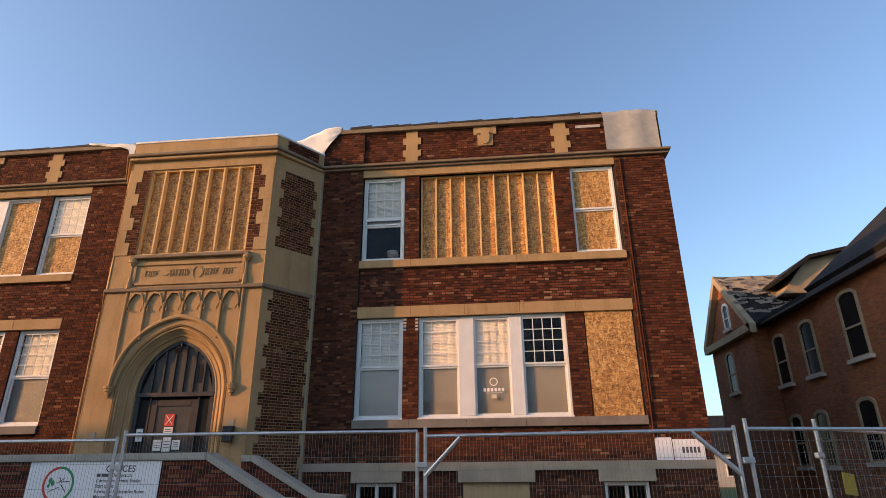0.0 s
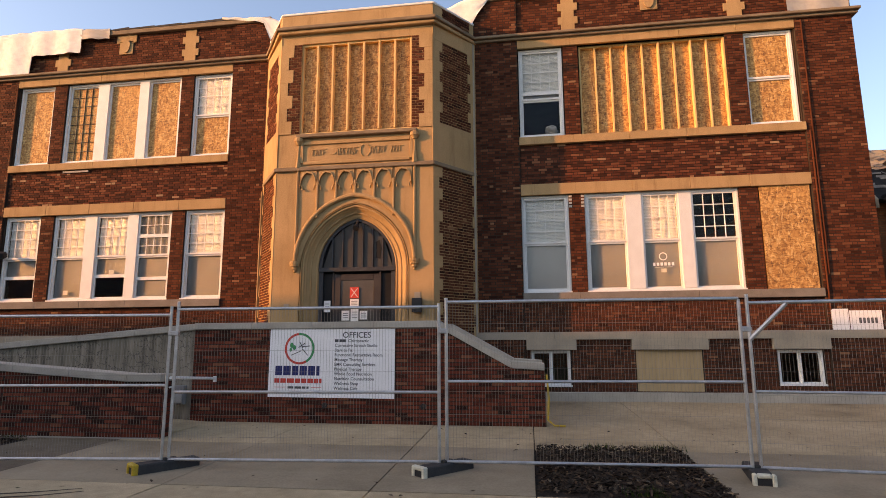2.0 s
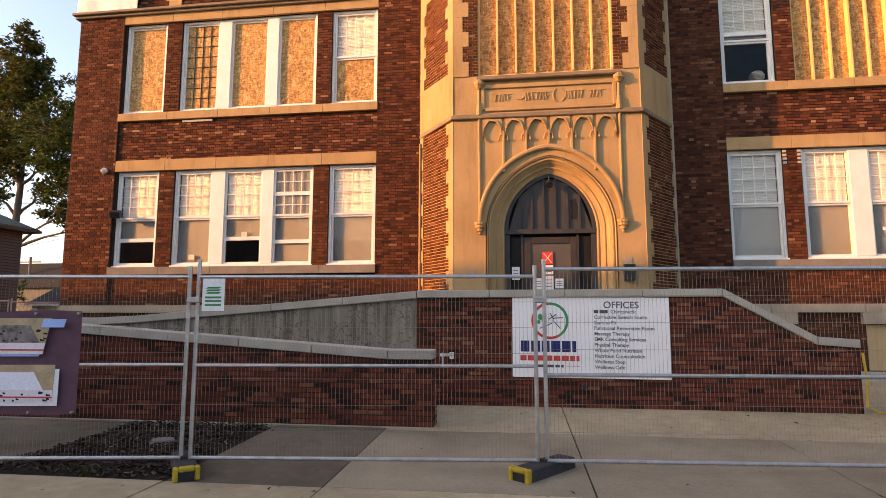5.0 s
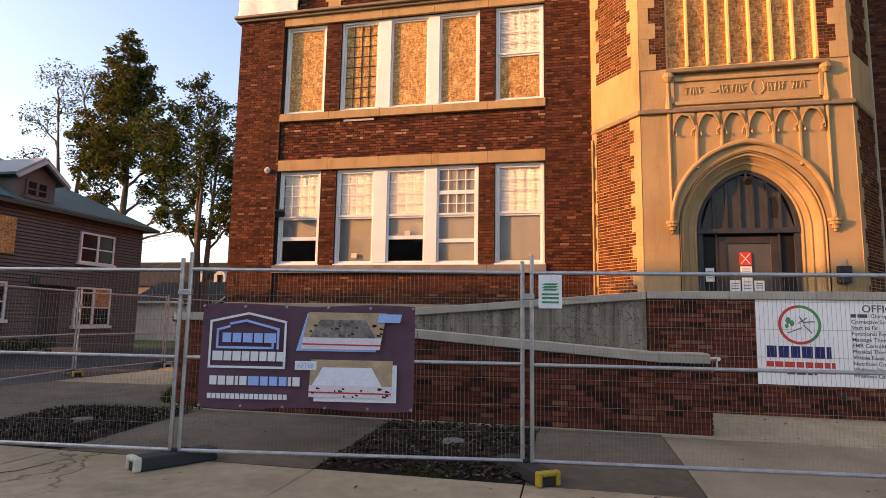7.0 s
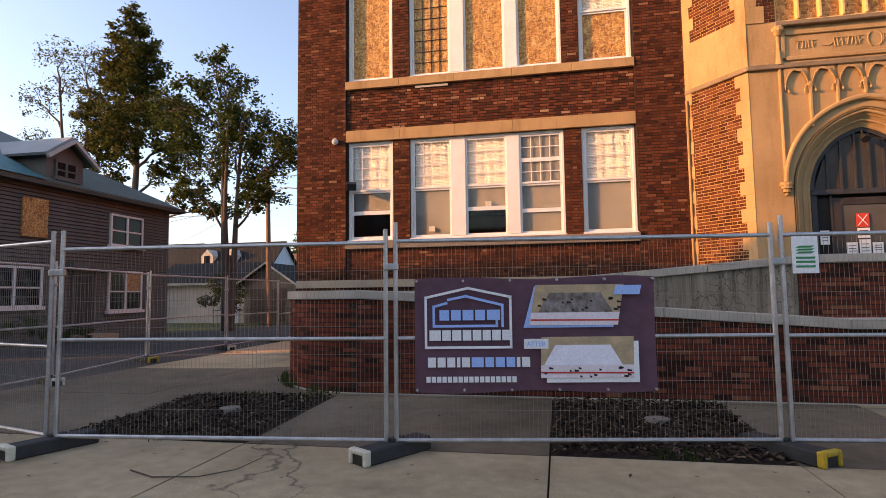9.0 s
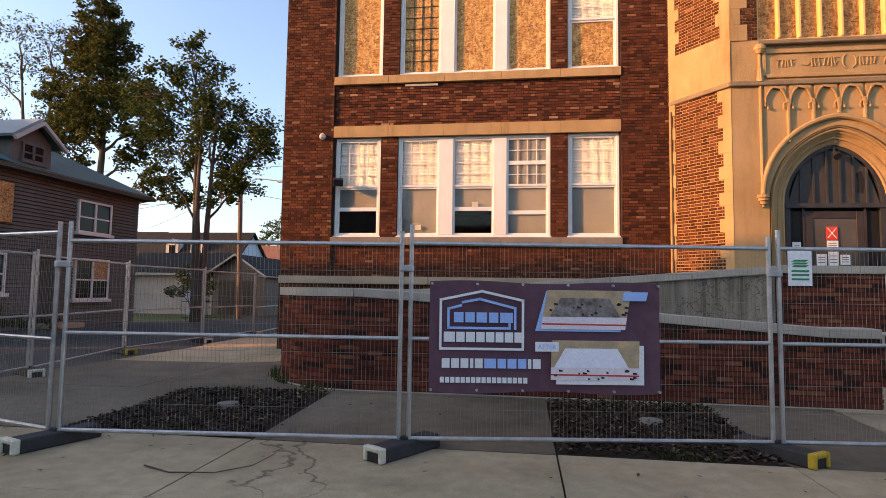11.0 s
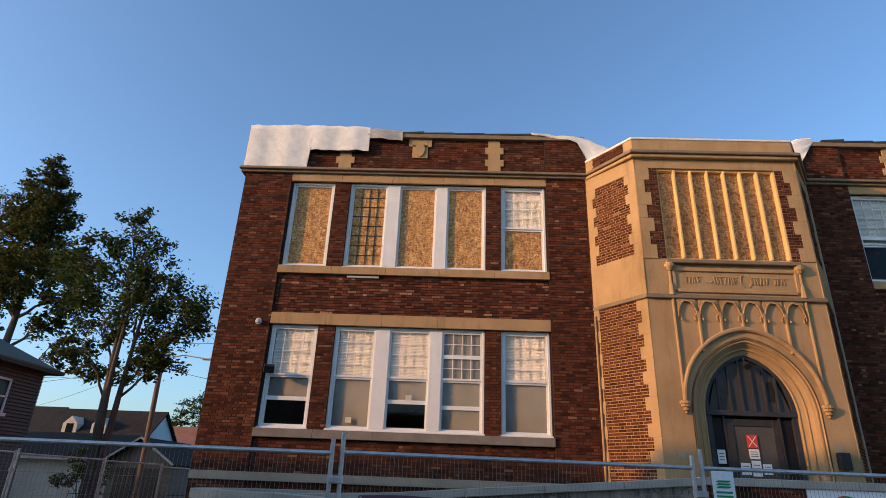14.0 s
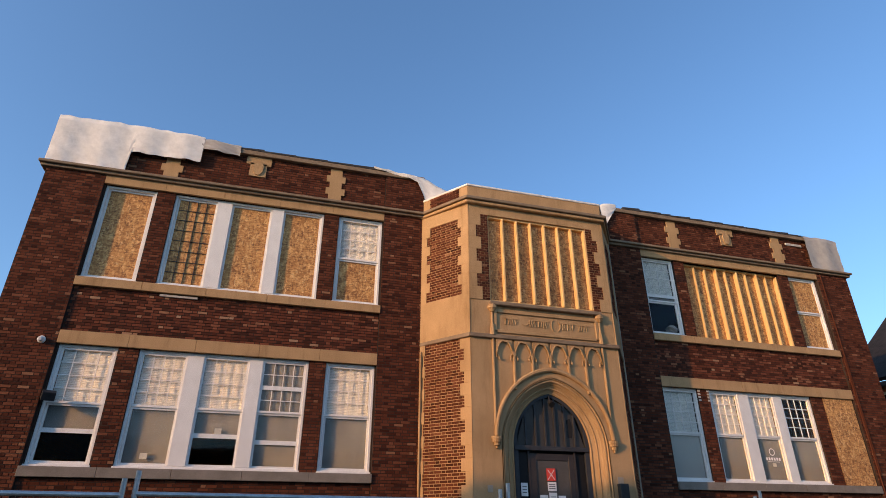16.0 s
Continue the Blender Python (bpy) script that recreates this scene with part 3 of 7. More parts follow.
def window(x0, x1, z0, z1, label, sashes, mullions=(), y=FIELD + 0.05, depth=0.12, fm=None, f=0.06, w=0.045):
    """Outer frame with wide mullions; sashes lists each light as rows (z from, z to, fill, bars) from the bottom."""
    count[0] += 1
    win = thing("window_%d" % count[0], label, "window", kind="structure", at=pose((x0 + x1) / 2, y, z0))
    inv = win.matrix_world.inverted()
    fm = fm or VINYL
    g = Geo().box(x0, x0 + f, y, y + depth, z0, z1).box(x1 - f, x1, y, y + depth, z0, z1).box(x0 + f, x1 - f, y, y + depth, z0, z0 + f).box(x0 + f, x1 - f, y, y + depth, z1 - f, z1)
    made = [part("window_frame", g, fm, win, bevel=0.006)]
    for a, b in mullions:
        made.append(part("mullion", Geo().box(a, b, y - 0.01, y + depth, z0 + f, z1 - f), fm, win, "wide white mullion", bevel=0.006))
    part("inner_sill", Geo().box(x0 - 0.02, x1 + 0.02, y - 0.05, y + 0.05, z0 - 0.012, z0 + 0.03), fm, win, bevel=0.006)
    edges = [x0 + f] + [e for m in mullions for e in m] + [x1 - f]
    for (a, b), rows in zip(zip(edges[::2], edges[1::2]), sashes):
        for z, z2, fill, bars in rows:
            sash(win, a, b, z0 + f + (z1 - z0 - 2 * f) * z, z0 + f + (z1 - z0 - 2 * f) * z2, y + (0.02 if z > 0.4 else 0.05), fill, bars, w, fm)
    for ob in win.children:
        ob.matrix_parent_inverse = inv
    return win


UP_B = (0.5, 1, "blind", (4, 4))
LO_F = (0, 0.5, "film", (0, 0))
LO_D = [(0, 0.27, "dark", (0, 0)), (0.27, 0.5, "film", (0, 0))]
wl = "white-framed sash window with bars over a %s"
window(*LOW_L[0], Z_SILL, Z_HEAD, "white sash window, blind lowered, bottom pane dark", [[UP_B] + LO_D])
window(*LOW_L[1], Z_SILL, Z_HEAD, "white triple sash window with white blinds lowered", [[UP_B, LO_F], [UP_B] + LO_D, [(0.74, 1, "film", (4, 2)), (0.5, 0.74, "film", (4, 2)), (0.23, 0.5, "film", (0, 0)), (0, 0.23, "film", (0, 0))]],
       ((-15.52, -15.17), (-14.21, -13.91)))
window(*LOW_L[2], Z_SILL, Z_HEAD, "white sash window, blind lowered, grey film below", [[UP_B, LO_F]])
window(*LOW_R[0], Z_SILL, Z_HEAD, "white sash window, blind lowered, pale film below", [[UP_B, (0, 0.5, "pale", (0, 0))]])
window(*LOW_R[1], Z_SILL, Z_HEAD, "white triple sash window, blinds half lowered over grey film", [[UP_B, LO_F], [UP_B, LO_F], [(0.5, 1, "dark", (4, 4)), LO_F]], ((-0.99, -0.61), (0.24, 0.54)))
OS = [(0, 1, "osb", (0, 0))]
window(*LOW_L[0], Z_SILL2, Z_HEAD2, "white window frame boarded up with strand board", [OS])
window(*LOW_L[1], Z_SILL2, Z_HEAD2, "white triple window boarded up behind its bars", [[(0, 1, "osb", (4, 8))], OS, OS], ((-15.52, -15.17), (-14.21, -13.91)))
window(*LOW_L[2], Z_SILL2, Z_HEAD2, "white sash window, bars above, strand board below", [[UP_B, (0, 0.5, "osb", (0, 0))]])
window(-3.46, -2.35, Z_SILL2, Z_HEAD2, "white sash window, bars above, dark open pane below", [[(0.5, 1, "blind", (4, 4)), (0.42, 0.5, "film", (0, 0)), (0, 0.42, "dark", (0, 0))]])
window(1.99, 3.14, Z_SILL2, Z_HEAD2, "white sash frame boarded up with strand board", [[(0.5, 1, "osb", (0, 0)), (0, 0.5, "osb", (0, 0))]])
for a, b, c, d in (BASEMENT[0], BASEMENT[2]):
    window(a + 0.02, b - 0.02, c, d - 0.01, "small white basement window with two dark panes", [[(0, 1, "dark", (0, 0))], [(0, 1, "dark", (0, 0))]], (((a + b) / 2 - 0.016, (a + b) / 2 + 0.016),), y=FIELD + 0.04, f=0.045, w=0.025)

# boards over openings
a, b, c, d = BASEMENT[1]
tagged(part("plywood_board", Geo().box(a + 0.01, b - 0.01, FIELD + 0.02, FIELD + 0.04, c, d - 0.005), PLYWOOD), "pale plywood board over a basement opening", "board")
tagged(part("osb_board", Geo().box(2.05, 3.145, FIELD - 0.005, FIELD + 0.012, Z_SILL + 0.0, Z_HEAD - 0.005), OSB), "orange strand board nailed over a window opening", "board")


def studded(name, x0, x1, z0, z1, y, studs, label, deep):
    """An opening closed by strand board behind upright studs."""
    t = thing(name, label, "boarded opening", kind="structure", at=pose((x0 + x1) / 2, y, z0))
    inv = t.matrix_world.inverted()
    part("board", Geo().box(x0, x1, y + 0.09, y + 0.105, z0, z1), OSB, t, "orange strand board")
    part("top_plate", Geo().box(x0, x1, y, y + 0.088, z1 - 0.05, z1), LUMBER, t)
    part("bottom_plate", Geo().box(x0, x1, y, y + 0.088, z0, z0 + 0.04), LUMBER, t)
    for i, x in enumerate(studs):
        fat = i in deep
        part("stud", Geo().box(x - 0.02, x + 0.02, y - (0.05 if fat else 0), y + 0.088, z0 + 0.04, z1 - 0.05), LUMBER, t, bevel=0.003)
    for ob in t.children:
        ob.matrix_parent_inverse = inv
    return t


studded("boarded_opening", -1.92, 1.60, Z_SILL2, Z_HEAD2, FIELD + 0.10, [-1.9 + 3.48 * i / 9 for i in range(10)], "wide window opening closed with strand board and studs", (3, 5, 7, 9))

# ---- entrance bay ----
BL, BR = XC - BAY_F, XC + BAY_F
bay = thing("entrance_bay", "tan limestone and brick entrance bay with pointed arch", "entrance bay", kind="structure")
DOOR_W, SPRING, APEX = 0.93, 3.25, 4.49       # inner opening: half width, spring line, crown
OUT_W, OUT_APEX = 1.30, 4.80
AX = XC + 0.06                                # axis of the arch and its ornament
OPEN = (XC - 1.40, XC + 1.41, 6.60, 8.97)     # boarded opening above the entrance


def pointed(w, z_spring, z_apex, n=14):
    """Points (x, z) of a pointed arch from its left foot to its right foot."""
    h = z_apex - z_spring
    r = (w * w + h * h) / (2 * w)
    out = []
    a1 = math.asin(min(1, h / r))
    for i in range(n + 1):
        a = a1 * i / n
        out.append((AX - w + r - r * math.cos(a), z_spring + r * math.sin(a)))
    return out + [(2 * AX - x, z) for x, z in reversed(out[:-1])]


inner, outer = pointed(DOOR_W, SPRING, APEX), pointed(OUT_W, SPRING, OUT_APEX)
FLOOR = 1.0
# front plane: stone round the arch up to the string course
g = Geo()
g.box(BL, AX - OUT_W, BAY_Y, 13.2, FLOOR, 5.72).box(AX + OUT_W, BR, BAY_Y, 13.2, FLOOR, 5.72)
for (x0, z0), (x1, z1) in zip(outer, outer[1:]):
    g.slab([(x0, z0), (x1, z1), (x1, 5.72), (x0, 5.72)], BAY_Y, 13.2)
part("entrance_stonework", g, STONE, bay, "smooth tan limestone round the arch")
# moulded reveal in three steps
prof = [(OUT_W + 0.02, OUT_APEX + 0.02, 0.0), (OUT_W - 0.01, OUT_APEX - 0.01, 0.0), (OUT_W - 0.03, OUT_APEX - 0.03, 0.05), (OUT_W - 0.08, OUT_APEX - 0.08, 0.06), (OUT_W - 0.12, OUT_APEX - 0.12, 0.09)]
prof += [(OUT_W - 0.12 - 0.20 * (k / 8) ** 1.6, OUT_APEX - 0.12 - 0.20 * (k / 8) ** 1.6, 0.09 + 0.14 * k / 8) for k in range(1, 9)]
prof += [(DOOR_W + 0.03, APEX + 0.03, 0.24), (DOOR_W, APEX, 0.27), (DOOR_W, APEX, 0.45)]
g, rows = Geo(), []
for w, za, dy in prof:
    rows.append([(AX - w, BAY_Y + dy, FLOOR)] + [(x, BAY_Y + dy, z) for x, z in pointed(w, SPRING, za)] + [(AX + w, BAY_Y + dy, FLOOR)])
k = len(rows[0])
g.add([p for r in rows for p in r], [(j * k + i, j * k + i + 1, (j + 1) * k + i + 1, (j + 1) * k + i) for j in range(len(rows) - 1) for i in range(k - 1)])
part("arch_reveal", g, STONE, bay, "deep hollow-moulded stone reveal")
for w, za, dy, r in ((OUT_W - 0.055, OUT_APEX - 0.055, 0.055, 0.032), (OUT_W - 0.20, OUT_APEX - 0.20, 0.165, 0.022), (DOOR_W + 0.045, APEX + 0.045, 0.235, 0.030)):
    part("arch_roll", Geo().tube([(AX - w, BAY_Y + dy, FLOOR)] + [(x, BAY_Y + dy, z) for x, z in pointed(w, SPRING, za, 18)] + [(AX + w, BAY_Y + dy, FLOOR)], r, 8), STONE, bay, "slim rounded stone roll", smooth=True)
# hood mould with corbels
o, n = pointed(1.485, 3.42, 5.05, 18), pointed(1.395, 3.42, 4.94, 18)
part("hood_mould", Geo().band(n, o, BAY_Y - 0.075, BAY_Y + 0.02), STONE, bay, "projecting pointed hood mould", bevel=0.03)
for sx in (-1, 1):
    x = AX + sx * 1.44
    g = Geo()
    for w, a, b in ((0.12, 3.37, 3.43), (0.10, 3.31, 3.37), (0.065, 3.24, 3.31), (0.03, 3.18, 3.24)):
        g.add([(x + w * math.cos(t), BAY_Y - 0.02 + w * 0.9 * math.sin(t), z) for z in (a, b) for t in [2 * math.pi * k / 12 for k in range(12)]],
              [(k, (k + 1) % 12, (k + 1) % 12 + 12, k + 12) for k in range(12)] + [tuple(range(11, -1, -1)), tuple(range(12, 24))])
    part("corbel", g, STONE, bay, "moulded stone corbel")
    part("colonnette", Geo().tube([(x, BAY_Y - 0.012, 3.4), (x, BAY_Y - 0.012, 6.34)], 0.035, 8).tube([(x, BAY_Y - 0.02, 5.72), (x, BAY_Y - 0.02, 6.0)], 0.075, 8, 0.045).tube([(x, BAY_Y - 0.03, 6.30), (x, BAY_Y - 0.03, 6.38)], 0.05, 10, 0.10).tube([(x, BAY_Y - 0.03, 6.38), (x, BAY_Y - 0.03, 6.45)], 0.11, 10).tube([(x, BAY_Y - 0.03, 6.45), (x, BAY_Y - 0.03, 6.53)], 0.10, 10, 0.04), STONE, bay, "slender stone colonnette")
# blind arcade between the colonnettes: six pointed niches
N = 6
ax0, ax1 = AX - 1.40, AX + 1.40
pitch = (ax1 - ax0) / N
for i in range(N + 1):
    x = ax0 + pitch * i
    u = abs(x - AX)
    low = 3.6 if u > 1.3 else max(4.0, np.interp(u, [0, 0.3, 0.7, 1.0, 1.25], [5.05, 4.98, 4.72, 4.4, 3.98]))
    if 0 < i < N:
        part("mullion", Geo().box(x - 0.028, x + 0.028, BAY_Y - 0.06, BAY_Y + 0.01, low, 5.36), STONE, bay, bevel=0.012)
    if i == N:
        break
    cx = x + pitch / 2
    g = Geo()
    pts = []
    for k in range(9):
        a = math.pi / 2.6 * k / 8
        pts.append((cx - pitch / 2 + 0.03 + 0.34 * (1 - math.cos(a)) * 0.72, 5.20 + 0.41 * math.sin(a)))
    arc = pts + [(2 * cx - p, q) for p, q in reversed(pts[:-1])]
    g.band(arc, [(p, q + 0.045) for p, q in arc], BAY_Y - 0.06, BAY_Y + 0.01)
    for s in (-1, 1):                         # cusps
        g.tube([(cx + s * (pitch / 2 - 0.03), BAY_Y - 0.03, 5.30), (cx + s * (pitch / 2 - 0.075), BAY_Y - 0.03, 5.26), (cx + s * (pitch / 2 - 0.095), BAY_Y - 0.03, 5.19)], 0.022, 6, 0.010)
        g.tube([(cx + s * (pitch / 2 - 0.09), BAY_Y - 0.045, 5.20), (cx + s * (pitch / 2 - 0.09), BAY_Y - 0.045, 5.15)], 0.026, 7, 0.016)
    part("niche_arch", g, STONE, bay, "pointed cusped niche arch")
    g = Geo()
    for k in range(len(arc) - 1):
        g.slab([arc[k], arc[k + 1], (arc[k + 1][0], 5.66), (arc[k][0], 5.66)], BAY_Y - 0.03, BAY_Y + 0.01)
    part("spandrel", g, STONE, bay)

# upper stonework and inscription panel
up = Geo()
wall_cells(up, BL, BR, 5.72, 9.3, BAY_Y + 0.008, 13.1, [OPEN])
part("upper_wall", up, STONE, bay)
for a, b, c, d, p in ((AX - 1.40, AX - 1.32, 5.84, 6.38, 0.03), (AX + 1.32, AX + 1.40, 5.84, 6.38, 0.03), (AX - 1.32, AX + 1.32, 6.30, 6.38, 0.03), (AX - 1.32, AX + 1.32, 5.80, 5.88, 0.03)):
    part("panel_moulding", Geo().box(a, b, BAY_Y - p, BAY_Y + 0.02, c, d), STONE, bay, bevel=0.01)
part("ledge", Geo().box(AX - 1.50, AX + 1.50, BAY_Y - 0.10, BAY_Y + 0.1, 6.47, 6.56), CORNICE, bay, bevel=0.015)
ins = Geo()                                   # worn carved letters, unreadable: plain strokes
rnd = random.Random(5)
for s0, s1, h in ((-1.10, -0.78, 0.15), (-0.45, 0.02, 0.17), (0.36, 0.72, 0.17), (0.86, 1.14, 0.15)):
    ins.box(AX + s0 - 0.02, AX + s1 + 0.03, BAY_Y - 0.008, BAY_Y + 0.012, 6.09 + h / 2, 6.09 + h / 2 + 0.018)
    x = AX + s0
    while x < AX + s1:
        k, tilt = h * rnd.uniform(0.7, 1.0), rnd.uniform(-0.03, 0.03)
        ins.tube([(x, BAY_Y, 6.09 - k / 2), (x + tilt, BAY_Y, 6.09 + h / 2)], 0.012, 6)
        if rnd.random() < 0.5:
            ins.tube([(x, BAY_Y, 6.09 - k / 4), (x + 0.05, BAY_Y, 6.09 + k / 4)], 0.010, 5)
        x += rnd.uniform(0.055, 0.08)
for cx, side in ((0.20, -1), (0.26, 1)):      # the tall curved initial
    ins.tube([(AX + cx + side * 0.09 * math.cos(a), BAY_Y, 6.1 + 0.14 * math.sin(a)) for a in [-1.3 + 2.6 * k / 8 for k in range(9)]], 0.013, 6)
ins.tube([(AX - 0.66, BAY_Y, 6.06), (AX - 0.56, BAY_Y, 6.04), (AX - 0.48, BAY_Y, 6.1)], 0.011, 5)
part("inscription", ins, STONE, bay, "worn carved inscription", kind="stuff")
# brick strips beside the opening with toothed quoins
for s in (-1, 1):
    a, b = (BL + 0.16, OPEN[0]) if s < 0 else (OPEN[1], BR - 0.16)
    g = Geo()
    bricks(g, a, b, 6.60, 8.97, BAY_Y - 0.004, [], 21 + s, flemish=True)
    part("brickwork", g, BRICK, bay, kind="stuff")
    for k in range(7):
        z0 = 6.60 + (8.97 - 6.60) * k / 7
        w = 0.33 if k % 2 == 0 else 0.20
        q = (BL, BL + w) if s < 0 else (BR - w, BR)
        part("quoin", Geo().box(q[0], q[1], BAY_Y - 0.014, BAY_Y + 0.05, z0, z0 + (8.97 - 6.60) / 7 - 0.003), STONE, bay)
studded("boarded_bay_opening", OPEN[0], OPEN[1], OPEN[2], OPEN[3], BAY_Y + 0.06, [OPEN[0] + 0.02 + 2.77 * i / 7 for i in range(8)], "tall bay opening closed with strand board and studs", range(1, 8))

# canted sides
for s in (-1, 1):
    if s < 0:
        m = turned(XC - BAY_W, 13.64, BL, BAY_Y)
    else:
        m = turned(BR, BAY_Y, XC + BAY_W, 13.64)
    L = math.hypot(BAY_W - BAY_F, 13.64 - BAY_Y)
    part("side_wall", Geo().box(0, L, 0.009, 0.4, -0.2, 9.3).moved(m), STONE, bay)
    lo, hi = Geo(), Geo()
    bricks(lo, 0.16, L - 0.1, 0.2, 5.66, 0.0, [], 31, flemish=True)
    bricks(hi, 0.2, L - 0.2, 6.75, 8.85, 0.0, [], 32, flemish=True)
    part("brickwork", lo.moved(m), BRICK, bay, kind="stuff")
    part("brickwork", hi.moved(m), BRICK, bay, kind="stuff")
    for k in range(20):                       # quoins at both edges, alternate widths
        z0, h = 0.3 + 0.268 * k, 0.268
        for near in (0, 1):
            w = (0.30 if k % 2 else 0.19) if near else (0.20 if k % 2 else 0.10)
            a, b = ((0, w) if (near == (s > 0)) else (L - w, L))
            part("quoin", Geo().box(a, b, -0.012, 0.05, z0, z0 + h - 0.003).moved(m), STONE, bay)
    for k in range(8):
        z0, h = 6.75 + 2.1 / 8 * k, 2.1 / 8
        for near in (0, 1):
            w = 0.32 if k % 2 else 0.22
            a, b = (0, w) if near else (L - w, L)
            part("quoin", Geo().box(a, b, -0.012, 0.05, z0, z0 + h - 0.003).moved(m), STONE, bay)
    pb = Geo()
    bricks(pb, 0.3, L - 0.25, 9.42, 9.75, -0.03, [], 33)
    part("brickwork", pb.moved(m), BRICK, bay, kind="stuff")
    part("side_band", Geo().box(0, L, -0.012, 0.05, 5.72, 6.75).moved(m), STONE, bay)
    part("side_band", Geo().box(0, L, -0.012, 0.05, 8.85, 9.22).moved(m), STONE, bay)


def ring(off, z0, z1, name, mat, bevel):
    """A course that runs round the bay, standing off by that much."""
    k = off * 0.62
    poly = [(XC - BAY_W - off, 13.7), (BL - k, BAY_Y - off), (BR + k, BAY_Y - off), (XC + BAY_W + off, 13.7)]
    inn = [(XC + BAY_W - 0.3, 13.7), (BR - 0.25, BAY_Y + 0.3), (BL + 0.25, BAY_Y + 0.3), (XC - BAY_W + 0.3, 13.7)]
    for i in range(3):
        a, b, c, d = poly[i], poly[i + 1], inn[2 - i], inn[3 - i]
        part(name, Geo().plan([a, b, c, d], z0, z1), mat, bay, bevel=bevel)


ring(0.07, 5.64, 5.74, "string_course", CORNICE, 0.015)
ring(0.10, 9.22, 9.31, "cornice", STONE, 0.015)
ring(0.16, 9.31, 9.40, "cornice", CORNICE, 0.015)
ring(0.02, 9.40, 9.76, "parapet_band", STONE, 0.0)
ring(0.04, 9.76, 9.82, "roof_edge", TARP, 0.01)

# door and fanlight
DOOR_GLASS = plain("dusty_door_glass", (0.07, 0.062, 0.055), (0.11, 0.10, 0.09), 1.5, 0.15, 0.0003)
# fanlight colour holds the arch's shade, where sun stripes would fall
FANLIGHT = plain("shade_darkened_fanlight", (0.048, 0.043, 0.038), (0.07, 0.062, 0.055), 2.5, 0.5, 0.0005)
door = thing("door_1", "dark entrance double door with papers taped on and barred fanlight", "door", kind="structure")
Y = 12.69
g = Geo().box(AX - DOOR_W, AX - DOOR_W + 0.10, Y, Y + 0.12, FLOOR, 3.2).box(AX + DOOR_W - 0.10, AX + DOOR_W, Y, Y + 0.12, FLOOR, 3.2)
part("door_frame", g, DOOR_TRIM, door)
part("transom_bar", Geo().box(AX - DOOR_W, AX + DOOR_W, Y - 0.03, Y + 0.12, 3.20, 3.30), DOOR_TRIM, door, "grey transom bar", bevel=0.008)
arch_in = pointed(DOOR_W - 0.07, 3.32, APEX - 0.08)
part("arch_frame", Geo().strip(arch_in, pointed(DOOR_W + 0.02, SPRING, APEX + 0.02), Y, Y + 0.1), DOOR_TRIM, door)
for i in range(7):                            # boards of the fanlight, one broken; colour darkened for the recess shade
    x0 = AX - DOOR_W + 0.07 + (2 * DOOR_W - 0.14) * i / 7
    x1 = x0 + (2 * DOOR_W - 0.14) / 7
    zt = [float(np.interp(x, [p for p, _ in arch_in], [q for _, q in arch_in])) for x in (x0, x1)]
    zb = 3.3
    part("fanlight_panel", Geo().slab([(x0 + 0.01, zb), (x1 - 0.01, zb), (x1 - 0.01, max(zt[1], zb + 0.02)), (x0 + 0.01, max(zt[0], zb + 0.02))], Y + 0.05, Y + 0.06), FANLIGHT, door)
    if i:
        zm = float(np.interp(x0, [p for p, _ in arch_in], [q for _, q in arch_in]))
        part("fanlight_bar", Geo().box(x0 - 0.018, x0 + 0.018, Y + 0.01, Y + 0.06, zb, zm), DOOR_TRIM, door)
# the hole is a near-black plate, its inner darkness put into the colour
part("broken_hole", Geo().slab([(AX + 0.44, 3.52), (AX + 0.55, 3.5), (AX + 0.58, 3.75), (AX + 0.53, 3.95), (AX + 0.43, 3.9), (AX + 0.46, 3.7)], Y + 0.044, Y + 0.049), DARK, door, "jagged near-black plate for the unlit fanlight hole")
# sidelights and backing: near-black sheets for the unlit space behind the door
for x0, x1 in ((AX - 0.82, AX - 0.60), (AX + 0.58, AX + 0.82)):
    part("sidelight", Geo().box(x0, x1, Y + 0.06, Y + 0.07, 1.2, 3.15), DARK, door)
leaf = part("door_leaf", Geo().box(AX - 0.56, AX - 0.40, Y + 0.03, Y + 0.08, FLOOR, 3.14).box(AX + 0.40, AX + 0.54, Y + 0.03, Y + 0.08, FLOOR, 3.14).box(AX - 0.40, AX + 0.40, Y + 0.03, Y + 0.08, 3.0, 3.14)
            .box(AX - 0.40, AX + 0.40, Y + 0.03, Y + 0.08, FLOOR, 1.9), DOOR_PAINT, door, bevel=0.006)
part("door_glass", Geo().box(AX - 0.40, AX + 0.40, Y + 0.05, Y + 0.056, 1.9, 3.0), DOOR_GLASS, door, "dusty grey door glass")
part("door_post", Geo().box(AX - 0.60, AX - 0.56, Y + 0.02, Y + 0.1, FLOOR, 3.2).box(AX + 0.54, AX + 0.58, Y + 0.02, Y + 0.1, FLOOR, 3.2), DOOR_PAINT, door)
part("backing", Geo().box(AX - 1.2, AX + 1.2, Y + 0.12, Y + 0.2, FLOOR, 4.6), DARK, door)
tagged(part("bay_floor", Geo().box(XC - 1.9, XC + 1.9, 12.9, 13.9, 0.4, FLOOR - 0.004), CONCRETE), "concrete entrance floor", "floor", kind="structure")

